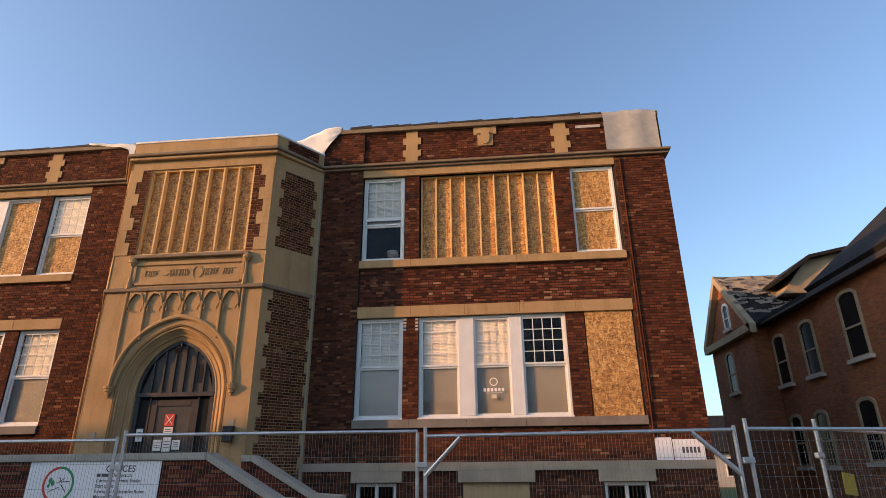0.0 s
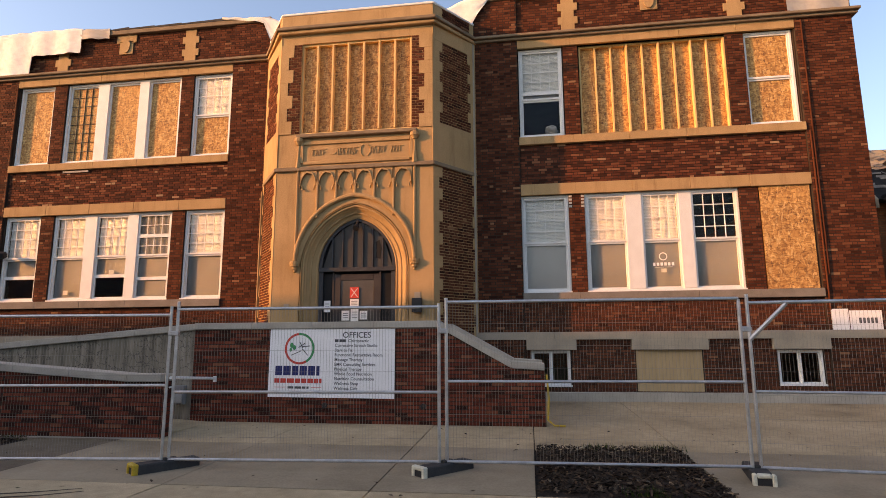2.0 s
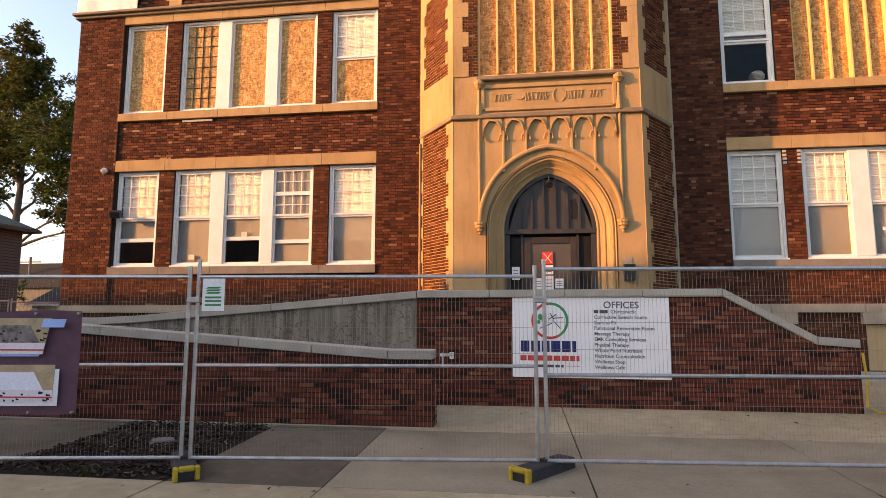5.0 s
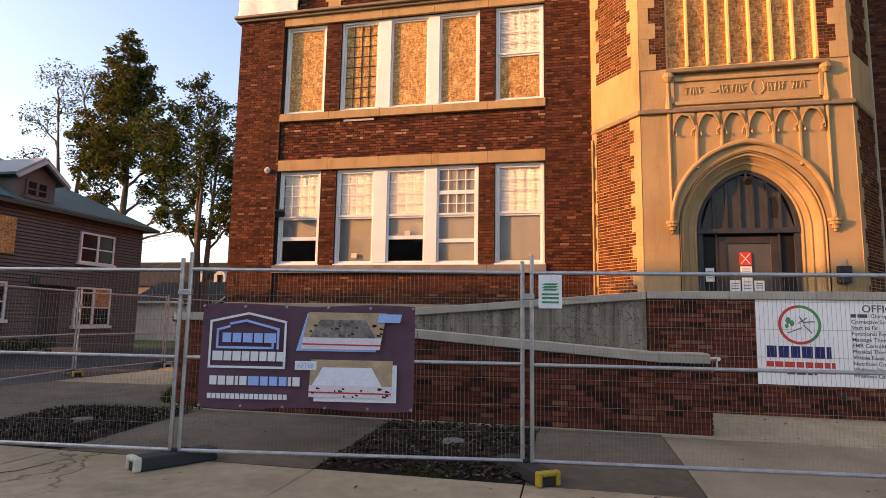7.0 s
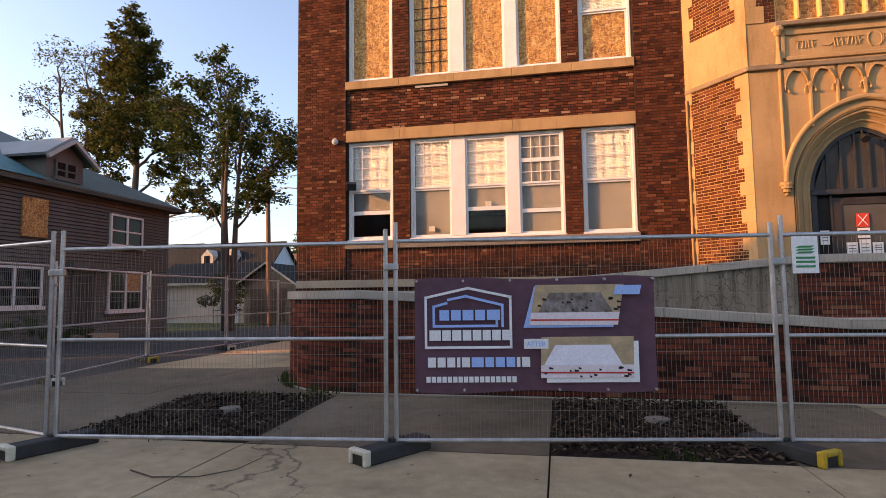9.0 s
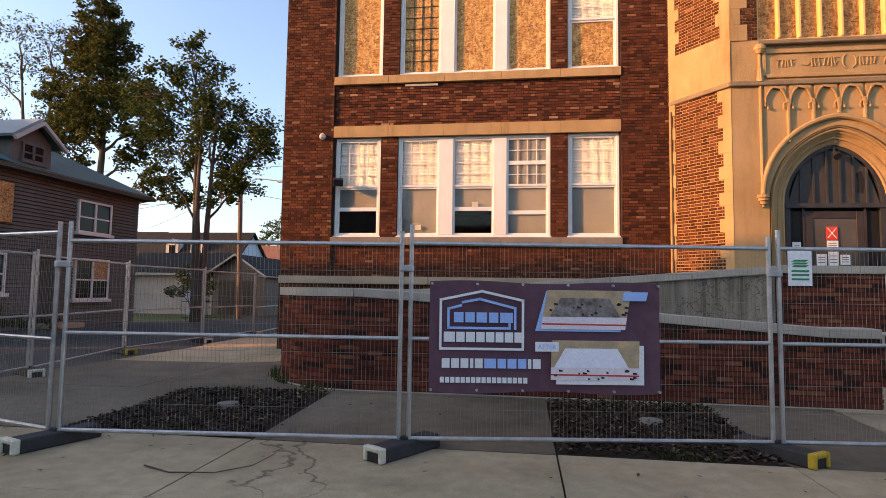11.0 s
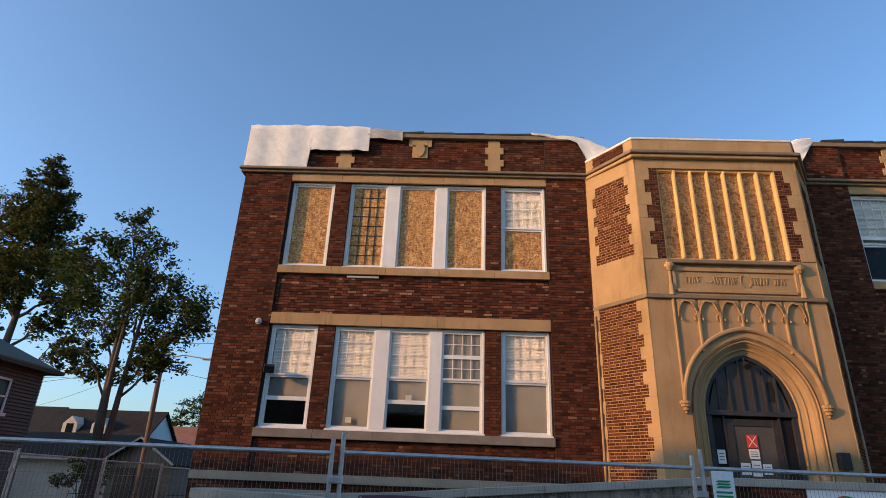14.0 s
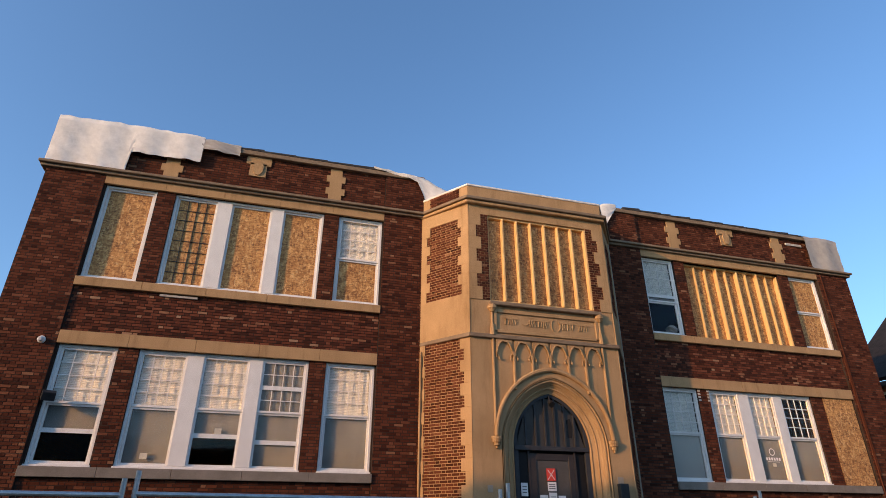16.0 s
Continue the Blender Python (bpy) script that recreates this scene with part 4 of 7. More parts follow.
# ---- terrace, ramp and stair walls ----
def low_wall(name, x0, x1, y0, y1, foot, top_pts, label, brick=True, coping=0.12, stucco=False, single=None):
    """A low wall with a top line (x, z) and coping stones that follow it."""
    xs, zs = [p for p, _ in top_pts], [q for _, q in top_pts]
    body = Geo()
    for (a, za), (b, zb) in zip(top_pts, top_pts[1:]):
        body.slab([(a, -0.2), (b, -0.2), (b, zb - coping), (a, za - coping)], y0 + 0.009, y1)
    w = tagged(part(name, body, STUCCO if stucco else MORTAR), label, "wall", kind="structure")
    if brick:
        g = Geo()
        for a, b in ((x0, single[0]), (single[1], x1)) if single else ((x0, x1),):
            bricks(g, a, b, foot, max(zs), y0, [], 41, top=lambda u: float(np.interp(u, xs, zs)) - coping + 0.02)
        part("brickwork", g, BRICK_RED, w, kind="stuff")
    for (a, za), (b, zb) in zip(top_pts, top_pts[1:]):
        n = max(1, round((b - a) / 1.15))
        for i in range(n):
            p, q = i / n, (i + 1) / n
            c, d, zc, zd = a + (b - a) * p + 0.003, a + (b - a) * q - 0.003, za + (zb - za) * p, za + (zb - za) * q
            part("coping_stone", Geo().slab([(c, zc - coping), (d, zd - coping), (d, zd), (c, zc)], y0 - 0.05, y1 + 0.05), COPING, w, bevel=0.008)
    return w


low_wall("wall_terrace", -9.66, -3.13, 9.85, 10.15, 0.1, [(-9.66, 1.91), (-4.98, 1.91), (-3.70, 1.20), (-3.13, 1.16)], "red brick terrace wall with sloping stair end", single=(-8.094, -5.751))
low_wall("wall_stair", -5.2, -3.13, 11.7, 12.0, 0.1, [(-5.2, 1.91), (-4.98, 1.91), (-3.70, 1.20), (-3.13, 1.16)], "red brick cheek wall of the stair")
low_wall("wall_ramp_inner", -14.6, -9.67, 9.87, 10.13, 0.1, [(-16.0, 1.44), (-14.6, 1.50), (-9.67, 1.90)], "cracked grey stucco ramp wall under coping", brick=False, stucco=True)
ramp_wall = low_wall("wall_ramp_outer", -15.86, -9.15, 8.2, 8.48, 0.0, [(-15.86, 1.47), (-14.95, 1.42), (-9.75, 1.05), (-9.15, 1.05)], "dark red brick ramp wall under sloping coping", brick=False)
xs, zs = (-15.86, -14.95, -9.75, -9.15), (1.47, 1.42, 1.05, 1.05)
g = Geo()
bricks(g, -15.86, -12.0, 0.07, 1.47, 8.2, [], 42, top=lambda u: float(np.interp(u, xs, zs)) - 0.1)
part("brickwork", g, BRICK_RED, ramp_wall, kind="stuff")
part("footing", Geo().box(-15.86, -9.15, 8.16, 8.3, -0.2, 0.065), COPING, ramp_wall, "pale concrete footing")
g = Geo()
bricks(g, 0, 0.28, 0.07, 0.93, 0.0, [], 43)
part("end_brickwork", g.moved(turned(-9.136, 8.2, -9.136, 8.48)), BRICK_RED, ramp_wall, kind="stuff")
# rounded end of the ramp
CX, CY, R = -15.86, 9.8, 1.6
arc_w = Geo()
cop, brk, foot = [], Geo(), Geo()
rnd = random.Random(7)
n_arc = 24
for i in range(n_arc):
    a0, a1 = -math.pi / 2 - math.pi * i / n_arc, -math.pi / 2 - math.pi * (i + 1) / n_arc
    P = [(CX + r * math.cos(a), CY + r * math.sin(a)) for a, r in ((a1, R - 0.009), (a0, R - 0.009), (a0, R - 0.28), (a1, R - 0.28))]
    arc_w.plan(P, -0.2, 1.35)
    P = [(CX + r * math.cos(a), CY + r * math.sin(a)) for a, r in ((a1, R + 0.04), (a0, R + 0.04), (a0, R - 0.1), (a1, R - 0.1))]
    foot.plan(P, -0.2, 0.065)
wall_c = tagged(part("wall_ramp_round", arc_w, MORTAR), "rounded red brick end of the ramp wall", "wall", kind="structure")
part("footing", foot, COPING, wall_c)
nb = int(math.pi * R / LENGTH)
for r in range(19):
    z0 = 0.07 + r * COURSE + JOINT / 2
    z1 = z0 + COURSE - JOINT
    for k in range(nb):
        a0 = -math.pi / 2 - math.pi * (k + 0.5 * (r % 2)) / nb - 0.003
        a1 = -math.pi / 2 - math.pi * (k + 1 + 0.5 * (r % 2)) / nb + 0.003
        rr = R + rnd.uniform(-0.002, 0.003)
        p = [(CX + q * math.cos(a), CY + q * math.sin(a)) for q in (rr, R - 0.014) for a in (a1, a0)]
        brk.add([(*p[0], z0), (*p[1], z0), (*p[1], z1), (*p[0], z1), (*p[2], z0), (*p[3], z0), (*p[3], z1), (*p[2], z1)], [(0, 1, 2, 3), (4, 5, 1, 0), (5, 6, 2, 1), (6, 7, 3, 2), (7, 4, 0, 3)])
part("brickwork", brk, BRICK_RED, wall_c, kind="stuff")
for i in range(6):
    g = Geo()
    for j in range(4):
        t0, t1 = (i + j / 4) / 6 + (0.001 if j == 0 else 0), (i + (j + 1) / 4) / 6 - (0.001 if j == 3 else 0)
        a0, a1 = -math.pi / 2 - math.pi * t0, -math.pi / 2 - math.pi * t1
        g.plan([(CX + r * math.cos(a), CY + r * math.sin(a)) for a, r in ((a1, R + 0.05), (a0, R + 0.05), (a0, R - 0.33), (a1, R - 0.33))], 1.35, 1.47)
    part("coping_stone", g, COPING, wall_c)
# floors behind the walls
tagged(part("terrace_floor", Geo().box(-9.66, -5.0, 10.14, 13.7, -0.1, FLOOR - 0.01), CONCRETE), "concrete terrace before the entrance", "terrace", kind="structure")
st = thing("stair", "concrete stair down from the terrace", "stair", kind="structure")
for i in range(5):
    part("step", Geo().box(-5.0 + 0.3 * i, -5.0 + 0.3 * (i + 1), 10.16, 11.69, -0.1, 0.83 - 0.16 * i), CONCRETE, st, bevel=0.01)
rf = Geo()
rf.slab([(-15.9, -0.1), (-9.2, -0.1), (-9.2, 0.1), (-15.9, 0.5)], 8.49, 9.86)
rf.slab([(-15.9, -0.1), (-9.67, -0.1), (-9.67, 0.99), (-15.9, 0.5)], 10.14, 11.5)
rf.plan([(CX + 1.3 * math.cos(-math.pi / 2 - math.pi * i / 12), CY + 1.3 * math.sin(-math.pi / 2 - math.pi * i / 12)) for i in range(12, -1, -1)], -0.1, 0.5)
tagged(part("ramp_floor", rf, CONCRETE), "concrete wheelchair ramp that doubles back", "ramp", kind="structure")

# ---- ground ----
def ground_z(x, y):
    near = float(np.interp(y, [6.5, 9.85, 13.6], [0.0, 0.11, 0.19]))
    far = float(np.interp(y, [8, 16, 30], [0.0, -0.05, -0.32]))
    k = min(1, max(0, (x + 19.5) / 2.5))
    return near * k + far * (1 - k)


gx = [-600, -200, -100, -60, -45, -36] + [-32 + i for i in range(46)] + [18, 30, 60, 150, 600]
gy = [-600, -100, -40, -15, -5, 0] + [1 + i for i in range(36)] + [40, 50, 70, 120, 250, 900]
v = [(x, y, ground_z(x, y) - 0.05) for y in gy for x in gx]
f = [(j * len(gx) + i, j * len(gx) + i + 1, (j + 1) * len(gx) + i + 1, (j + 1) * len(gx) + i) for j in range(len(gy) - 1) for i in range(len(gx) - 1)]
tagged(part("ground", Geo().add(v, f), GRASS), "grassy ground of the neighbourhood", "ground", kind="structure")


def sheet(name, x0, x1, y0, y1, lift, mat, label, category, nx=8, ny=8):
    v, f = [], []
    for j in range(ny + 1):
        for i in range(nx + 1):
            x, y = x0 + (x1 - x0) * i / nx, y0 + (y1 - y0) * j / ny
            v.append((x, y, ground_z(x, y) + lift))
    f = [(j * (nx + 1) + i, j * (nx + 1) + i + 1, (j + 1) * (nx + 1) + i + 1, (j + 1) * (nx + 1) + i) for j in range(ny) for i in range(nx)]
    return tagged(part(name, Geo().add(v, f), mat), label, category, kind="structure")


sheet("road", -200, 200, -12, 2.6, -0.03, ASPHALT, "asphalt street", "road", 4, 4)
sheet("driveway", -30.5, -21.6, 2.6, 34, -0.006, ASPHALT, "dark asphalt driveway beside the school", "driveway", 6, 24)
BEDS = ((-18.15, -16.1, 5.68, 7.95), (-13.22, -11.25, 5.72, 8.05), (-3.35, -1.4, 5.78, 8.18))
pave = thing("pavement", "worn concrete pavement of large slabs with cracked joints", "pavement", kind="structure")
xs = [-21.6, -19.0, -16.1, -13.22, -11.25, -9.75, -7.4, -5.06, -3.35, -1.4, 1.0, 3.4, 5.8, 8.2, 10.6, 13.0]
ys = [2.6, 4.15, 5.72, 8.05, 10.9, 14.2]
rnd = random.Random(3)
xs[2:3] = [-18.15, -16.1]
for i, (a, b) in enumerate(zip(xs, xs[1:])):
    for j, (c, d) in enumerate(zip(ys, ys[1:])):
        if any(abs(a - h[0]) < 0.4 and abs(b - h[1]) < 0.4 and j == 2 for h in BEDS):
            continue
        e, dz = 0.008, rnd.uniform(-0.004, 0.004)
        t = [(a + e, c + e), (b - e, c + e), (b - e, d - e), (a + e, d - e)]
        zt = [ground_z(x, y) + dz for x, y in t]
        gg = Geo().add([(x, y, z) for (x, y), z in zip(t, zt)] + [(x, y, z - 0.045) for (x, y), z in zip(t, zt)], [(0, 1, 2, 3), (0, 4, 5, 1), (1, 5, 6, 2), (2, 6, 7, 3), (3, 7, 4, 0)])
        part("slab", gg, CONCRETE_DARK if j in (2, 3) and a < -9.8 else AGGREGATE if j == 2 else CONCRETE, pave)
sheet("joint_bed", -21.6, 13.0, 2.6, 14.2, -0.02, MULCH, "dark soil in the pavement joints", "soil", 36, 14)
for k in range(6):                            # apron along the school's west side
    part("slab", Geo().box(-21.59, -19.42, 14.22 + 3.2 * k, 17.4 + 3.2 * k, -0.2, -0.005 - 0.02 * k), CONCRETE, pave)

# ---- temporary fence ----
def panel(p, q, dense=0.0385, rows=7, braces=False, second=False, name="fence", height=1.98, top=1.95, mid=0.95):
    """A steel mesh fence panel from plan point p to q: tube frame, mid rail and welded mesh."""
    L = math.hypot(q[0] - p[0], q[1] - p[1])
    z = ground_z((p[0] + q[0]) / 2, (p[1] + q[1]) / 2)
    t = thing(name, "galvanised steel mesh fence panel with tubular frame", "fence", "temporary fence panels", at=pose(p[0], p[1], z, 0, 0, math.degrees(math.atan2(q[1] - p[1], q[0] - p[0]))))
    a, b = 0.045, L - 0.045
    part("post", Geo().tube([(a, 0, 0.06), (a, 0, height + 0.07)], 0.021, 10), STEEL, t, smooth=False)
    part("post", Geo().tube([(b, 0, 0.06), (b, 0, height + 0.01)], 0.021, 10), STEEL, t)
    for zz, r in ((top, 0.019), (mid, 0.017), (0.13, 0.019)):
        part("rail", Geo().tube([(a, 0, zz), (b, 0, zz)], r, 10), STEEL, t)
    w = Geo()
    n = int((b - a) / dense)
    for i in range(1, n):
        x = a + (b - a) * i / n
        w.tube([(x, 0.006, 0.13), (x, 0.006, top)], 0.0015, 3)
    for k in range(1, rows):
        zz = 0.13 + (top - 0.13) * k / rows
        w.tube([(a, 0.009, zz), (b, 0.009, zz)], 0.0017, 3)
    part("wire_mesh", w, WIRE, t, "thin welded wires", kind="stuff")
    if braces:
        for x, s in ((a, 1), (b, -1)):
            part("corner_brace", Geo().tube([(x, -0.01, height - 0.45), (x + s * 0.40, -0.01, height - 0.05)], 0.024, 8), STEEL, t, "diagonal steel corner brace")
    part("clamp", Geo().box(-0.06, 0.07, -0.03, 0.03, height - 0.36, height - 0.30), STEEL, t, bevel=0.008)
    return t


JOINTS = [(-17.78, 5.21), (-14.58, 5.52), (-11.24, 6.03), (-7.82, 6.38), (-4.42, 6.62), (-0.92, 6.74), (2.36, 6.34)]
for i, (p, q) in enumerate(zip(JOINTS, JOINTS[1:])):
    panel(p, q, braces=(i == 5), top=(1.87, 1.88, 1.88, 1.95, 2.0, 1.95)[i], mid=(1.015, 1.015, 1.01, 0.93, 1.05, 0.95)[i])
BACK = [(-17.82, 5.22), (-21.1, 6.15), (-21.4, 8.75), (-22.2, 12.05), (-22.1, 15.0), (-22.05, 17.9), (-22.4, 21.2)]
for p, q in zip(BACK, BACK[1:]):
    panel(p, q, dense=0.0385 if p[1] < 7 else 0.08)
panel((2.40, 6.36), (5.6, 7.2), 0.075, 16)
panel((3.59, 7.40), (6.05, 9.55), 0.075, 16)


def foot(x, y, turn, cap, label):
    """A hollow rubber fence foot with a coloured end cap."""
    t = thing("rubber_ballast", label, "ballast block", "fence ballast blocks", at=pose(x, y, ground_z(x, y), 0, 0, turn))
    g = Geo().slab([(-0.11, 0.0), (0.11, 0.0), (0.10, 0.12), (-0.10, 0.12)], -0.32, 0.40)
    part("block", g, RUBBER, t, "grey-black recycled rubber block", bevel=0.012)
    part("lug", Geo().box(-0.035, 0.035, 0.0, 0.14, 0.118, 0.15), RUBBER, t, bevel=0.006)
    c = Geo().box(-0.115, -0.07, -0.38, -0.31, 0, 0.13).box(0.07, 0.115, -0.38, -0.31, 0, 0.13).box(-0.07, 0.07, -0.38, -0.31, 0.085, 0.13)
    part("end_cap", c, cap, t, "arched plastic end cap", bevel=0.012)
    part("cap_recess", Geo().box(-0.07, 0.07, -0.36, -0.33, 0.0, 0.085), BLACK, t)
    return t


for (x, y), turn, cap, word in zip(JOINTS, (-20, -32, 35, -38, -42, -10, 0), (CREAM, CREAM, YELLOW, YELLOW, CREAM, CREAM, YELLOW), ("cream", "cream", "yellow", "yellow", "cream", "cream", "yellow")):
    foot(x, y - 0.02, turn, cap, "black rubber fence foot with a worn %s end cap" % word)
for (x, y), cap, word in zip(BACK[2:6], (CREAM, YELLOW, CREAM, YELLOW), ("cream", "yellow", "cream", "yellow")):
    foot(x, y, 60, cap, "black rubber fence foot with a worn %s end cap" % word)


# ---- flat signs ----
def letters(text, size, mat, parent, x, z, y, name="lettering", align="LEFT"):
    cu = bpy.data.curves.new("lettering", "FONT")
    cu.body, cu.size, cu.align_x, cu.extrude = text, size, align, 0.0006
    cu.offset = size * 0.012
    tmp = bpy.data.objects.new("lettering_source", cu)
    scene.collection.objects.link(tmp)
    me = bpy.data.meshes.new_from_object(tmp.evaluated_get(bpy.context.evaluated_depsgraph_get()))
    bpy.data.objects.remove(tmp)
    me.transform(pose(x, y, z, 90, 0, 0))
    me.materials.clear()
    me.materials.append(mat)
    ob = new(name, me)
    ob.parent = parent
    return ob


def bar(parent, x0, x1, z0, z1, mat, y=-0.014, name="print_bar"):
    return part(name, Geo().box(x0, x1, y, -0.002, z0, z1), mat, parent)


def broken_bar(parent, x0, x1, z0, z1, mat, rnd, y=-0.004, name="print_bar"):
    """A line of unreadable print: bars of word length."""
    x = x0
    while x < x1 - 0.01:
        w = min(rnd.uniform(0.06, 0.14), x1 - x)
        part(name, Geo().box(x, x + w, y, -0.001, z0, z1), mat, parent)
        x += w + 0.02


def ring_print(parent, cx, cz, r0, r1, a0, a1, mat, y=-0.004):
    g, n = Geo(), 28
    pi = [(cx + r0 * math.cos(a0 + (a1 - a0) * i / n), cz + r0 * math.sin(a0 + (a1 - a0) * i / n)) for i in range(n + 1)]
    po = [(cx + r1 * math.cos(a0 + (a1 - a0) * i / n), cz + r1 * math.sin(a0 + (a1 - a0) * i / n)) for i in range(n + 1)]
    g.strip(po, pi, y, -0.001)
    return part("ring_print", g, mat, parent)


rnd = random.Random(11)
sg = thing("office_sign", "white board sign with green-red ring emblem and office list", "sign", at=pose(-8.14, 9.83, 0.56, 0, 0.4, 0))
part("panel", Geo().box(0, 2.37, 0, 0.012, 0, 1.235), SIGN_WHITE, sg, bevel=0.003)
CXs, CZs = 0.58, 0.87
ring_print(sg, CXs, CZs, 0.245, 0.285, math.radians(95), math.radians(300), RED_PRINT)
ring_print(sg, CXs, CZs, 0.245, 0.285, math.radians(-60), math.radians(95), GREEN_PRINT)
g = Geo()                                     # emblem: leaf shapes and a few thin strokes
for dx, dz, rr in ((-0.15, 0.06, 0.05), (-0.10, 0.02, 0.045), (-0.17, -0.02, 0.035)):
    g.slab([(CXs + dx + rr * math.cos(t) * 0.7, CZs + dz + rr * math.sin(t)) for t in [2 * math.pi * k / 10 for k in range(10)]], -0.004, -0.001)
part("leaf_print", g, GREEN_PRINT, sg)
g = Geo()
for p, q in (((-0.02, 0.02), (0.10, 0.10)), ((0.05, 0.0), (0.16, -0.12)), ((-0.16, -0.12), (0.03, -0.04)), ((0.06, 0.04), (0.2, 0.05)), ((0.0, 0.12), (0.06, 0.02))):
    g.tube([(CXs + p[0], -0.003, CZs + p[1]), (CXs + q[0], -0.003, CZs + q[1])], 0.007, 5)
part("stroke_print", g, GREY_PRINT, sg)
x = 0.13
for w in (0.13, 0.14, 0.12, 0.14, 0.13, 0.06):      # name, drawn as plain blocks
    bar(sg, x, x + w, 0.39, 0.56, NAVY_PRINT, -0.004, "name_bar")
    x += w + 0.025
broken_bar(sg, 0.12, 1.02, 0.255, 0.335, RED_PRINT, rnd, name="name_bar")
bar(sg, 0.12, 0.33, 0.175, 0.182, RED_PRINT, -0.004)
bar(sg, 0.82, 1.02, 0.175, 0.182, RED_PRINT, -0.004)
broken_bar(sg, 0.38, 0.78, 0.155, 0.195, GREY_PRINT, rnd)
letters("OFFICES", 0.145, GREY_PRINT, sg, 1.66, 1.07, -0.002, align="CENTER")
lines = (None, "Corrective Stretch Studio", "Start to Fit", "Functional Restorative Room", "Massage Therapy", "EMR Consulting Services", "Physical Therapy", "Whole Food Nutrition", "Nutrition Counsultation", "Wellness Shop", "Wellness Cafe")
for i, text in enumerate(lines):
    z = 0.99 - i * 0.0845
    if text is None:
        broken_bar(sg, 1.25, 1.46, z, z + 0.05, GREY_PRINT, rnd)
        letters("Chiropractic", 0.076, GREY_PRINT, sg, 1.50, z, -0.002)
    else:
        letters(text, 0.076, GREY_PRINT, sg, 1.25, z, -0.002)

yaw = math.degrees(math.atan2(6.03 - 5.52, -11.24 + 14.58))
bn = thing("banner", "dark purple vinyl banner with white-blue house emblem and two roof pictures", "banner", at=pose(-14.36, 5.52, 0.55, 0, 0, yaw))
bg, nx, nz = Geo(), 40, 14
W, H = 2.09, 0.985


def sag(u, v):
    return -0.012 * math.sin(3.1 * u + 0.6) - 0.008 * math.sin(9 * u + 4 * v), 0.012 * math.sin(math.pi * u * 3) * (2 * v - 1)


pts = [(W * i / nx, sag(i / nx, j / nz)[0], H * j / nz + sag(i / nx, j / nz)[1]) for j in range(nz + 1) for i in range(nx + 1)]
bg.add(pts, [(j * (nx + 1) + i, j * (nx + 1) + i + 1, (j + 1) * (nx + 1) + i + 1, (j + 1) * (nx + 1) + i) for j in range(nz) for i in range(nx)])
part("sheet", bg, PURPLE, bn, smooth=True)
for i in range(6):
    for z in (0.02, H - 0.02):
        part("eyelet", Geo().tube([(0.02 + (W - 0.04) * i / 5, -0.035, z), (0.02 + (W - 0.04) * i / 5, 0.02, z)], 0.012, 8), STEEL, bn)
YB = -0.034


def sheet_print(poly, mat, name="print_shape", y=YB):
    return part(name, Geo().slab(poly, y, y + 0.003), mat, bn)


def outline(pts, w, mat, name):
    g = Geo()
    for (a, b), (c, d) in zip(pts, pts[1:]):
        L = math.hypot(c - a, d - b)
        nx_, nz_ = -(d - b) / L * w / 2, (c - a) / L * w / 2
        ex, ez = (c - a) / L * w / 2, (d - b) / L * w / 2
        g.slab([(a - nx_ - ex, b - nz_ - ez), (c - nx_ + ex, d - nz_ + ez), (c + nx_ + ex, d + nz_ + ez), (a + nx_ - ex, b + nz_ - ez)], YB, YB + 0.003)
    return part(name, g, mat, bn)


outline([(0.10, 0.40), (0.10, 0.82), (0.47, 0.90), (0.84, 0.82), (0.84, 0.385), (0.10, 0.385)], 0.022, SIGN_WHITE, "house_outline")
outline([(0.30, 0.80), (0.45, 0.83), (0.77, 0.75), (0.77, 0.57)], 0.022, BLUE_PRINT, "roof_outline")
outline([(0.28, 0.77), (0.17, 0.74), (0.17, 0.57), (0.72, 0.57), (0.72, 0.62)], 0.022, BLUE_PRINT, "roof_outline")
x = 0.22
for w in (0.085, 0.085, 0.095, 0.085, 0.115):
    sheet_print([(x, 0.62), (x + w, 0.62), (x + w, 0.71), (x, 0.71)], BLUE_PRINT, "name_bar")
    x += w + 0.016
x = 0.13
for w in (0.10, 0.075, 0.08, 0.075, 0.075, 0.07, 0.075, 0.07):
    sheet_print([(x, 0.445), (x + w, 0.445), (x + w, 0.535), (x, 0.535)], SIGN_WHITE, "name_bar")
    x += w + 0.012
x = 0.115
for w, m_ in ((0.07, SIGN_WHITE), (0.07, SIGN_WHITE), (0.07, SIGN_WHITE), (0.03, SIGN_WHITE), (0.07, SIGN_WHITE), (0.105, BLUE_PRINT), (0.075, BLUE_PRINT), (0.08, BLUE_PRINT), (0.075, BLUE_PRINT), (0.03, SIGN_WHITE), (0.07, SIGN_WHITE)):
    sheet_print([(x, 0.215), (x + w, 0.215), (x + w, 0.30), (x, 0.30)], m_, "number_bar")
    x += w + 0.014
for k in range(17):
    x = 0.10 + 0.0465 * k
    sheet_print([(x, 0.085), (x + 0.037, 0.085), (x + 0.037, 0.135), (x, 0.135)], SIGN_WHITE, "address_bar")
PHOTO_SKY = plain("photo_field", (0.66, 0.44, 0.26), (0.40, 0.30, 0.19), 9.0, 0.5, 0.0003)
PHOTO_ROOF = plain("photo_torn_roof", (0.35, 0.30, 0.28), (0.12, 0.08, 0.06), 18.0, 0.5, 0.0003)
PHOTO_WALL = plain("photo_pale_wall", (0.86, 0.76, 0.78), (0.80, 0.70, 0.73), 6.0, 0.5, 0.0003)
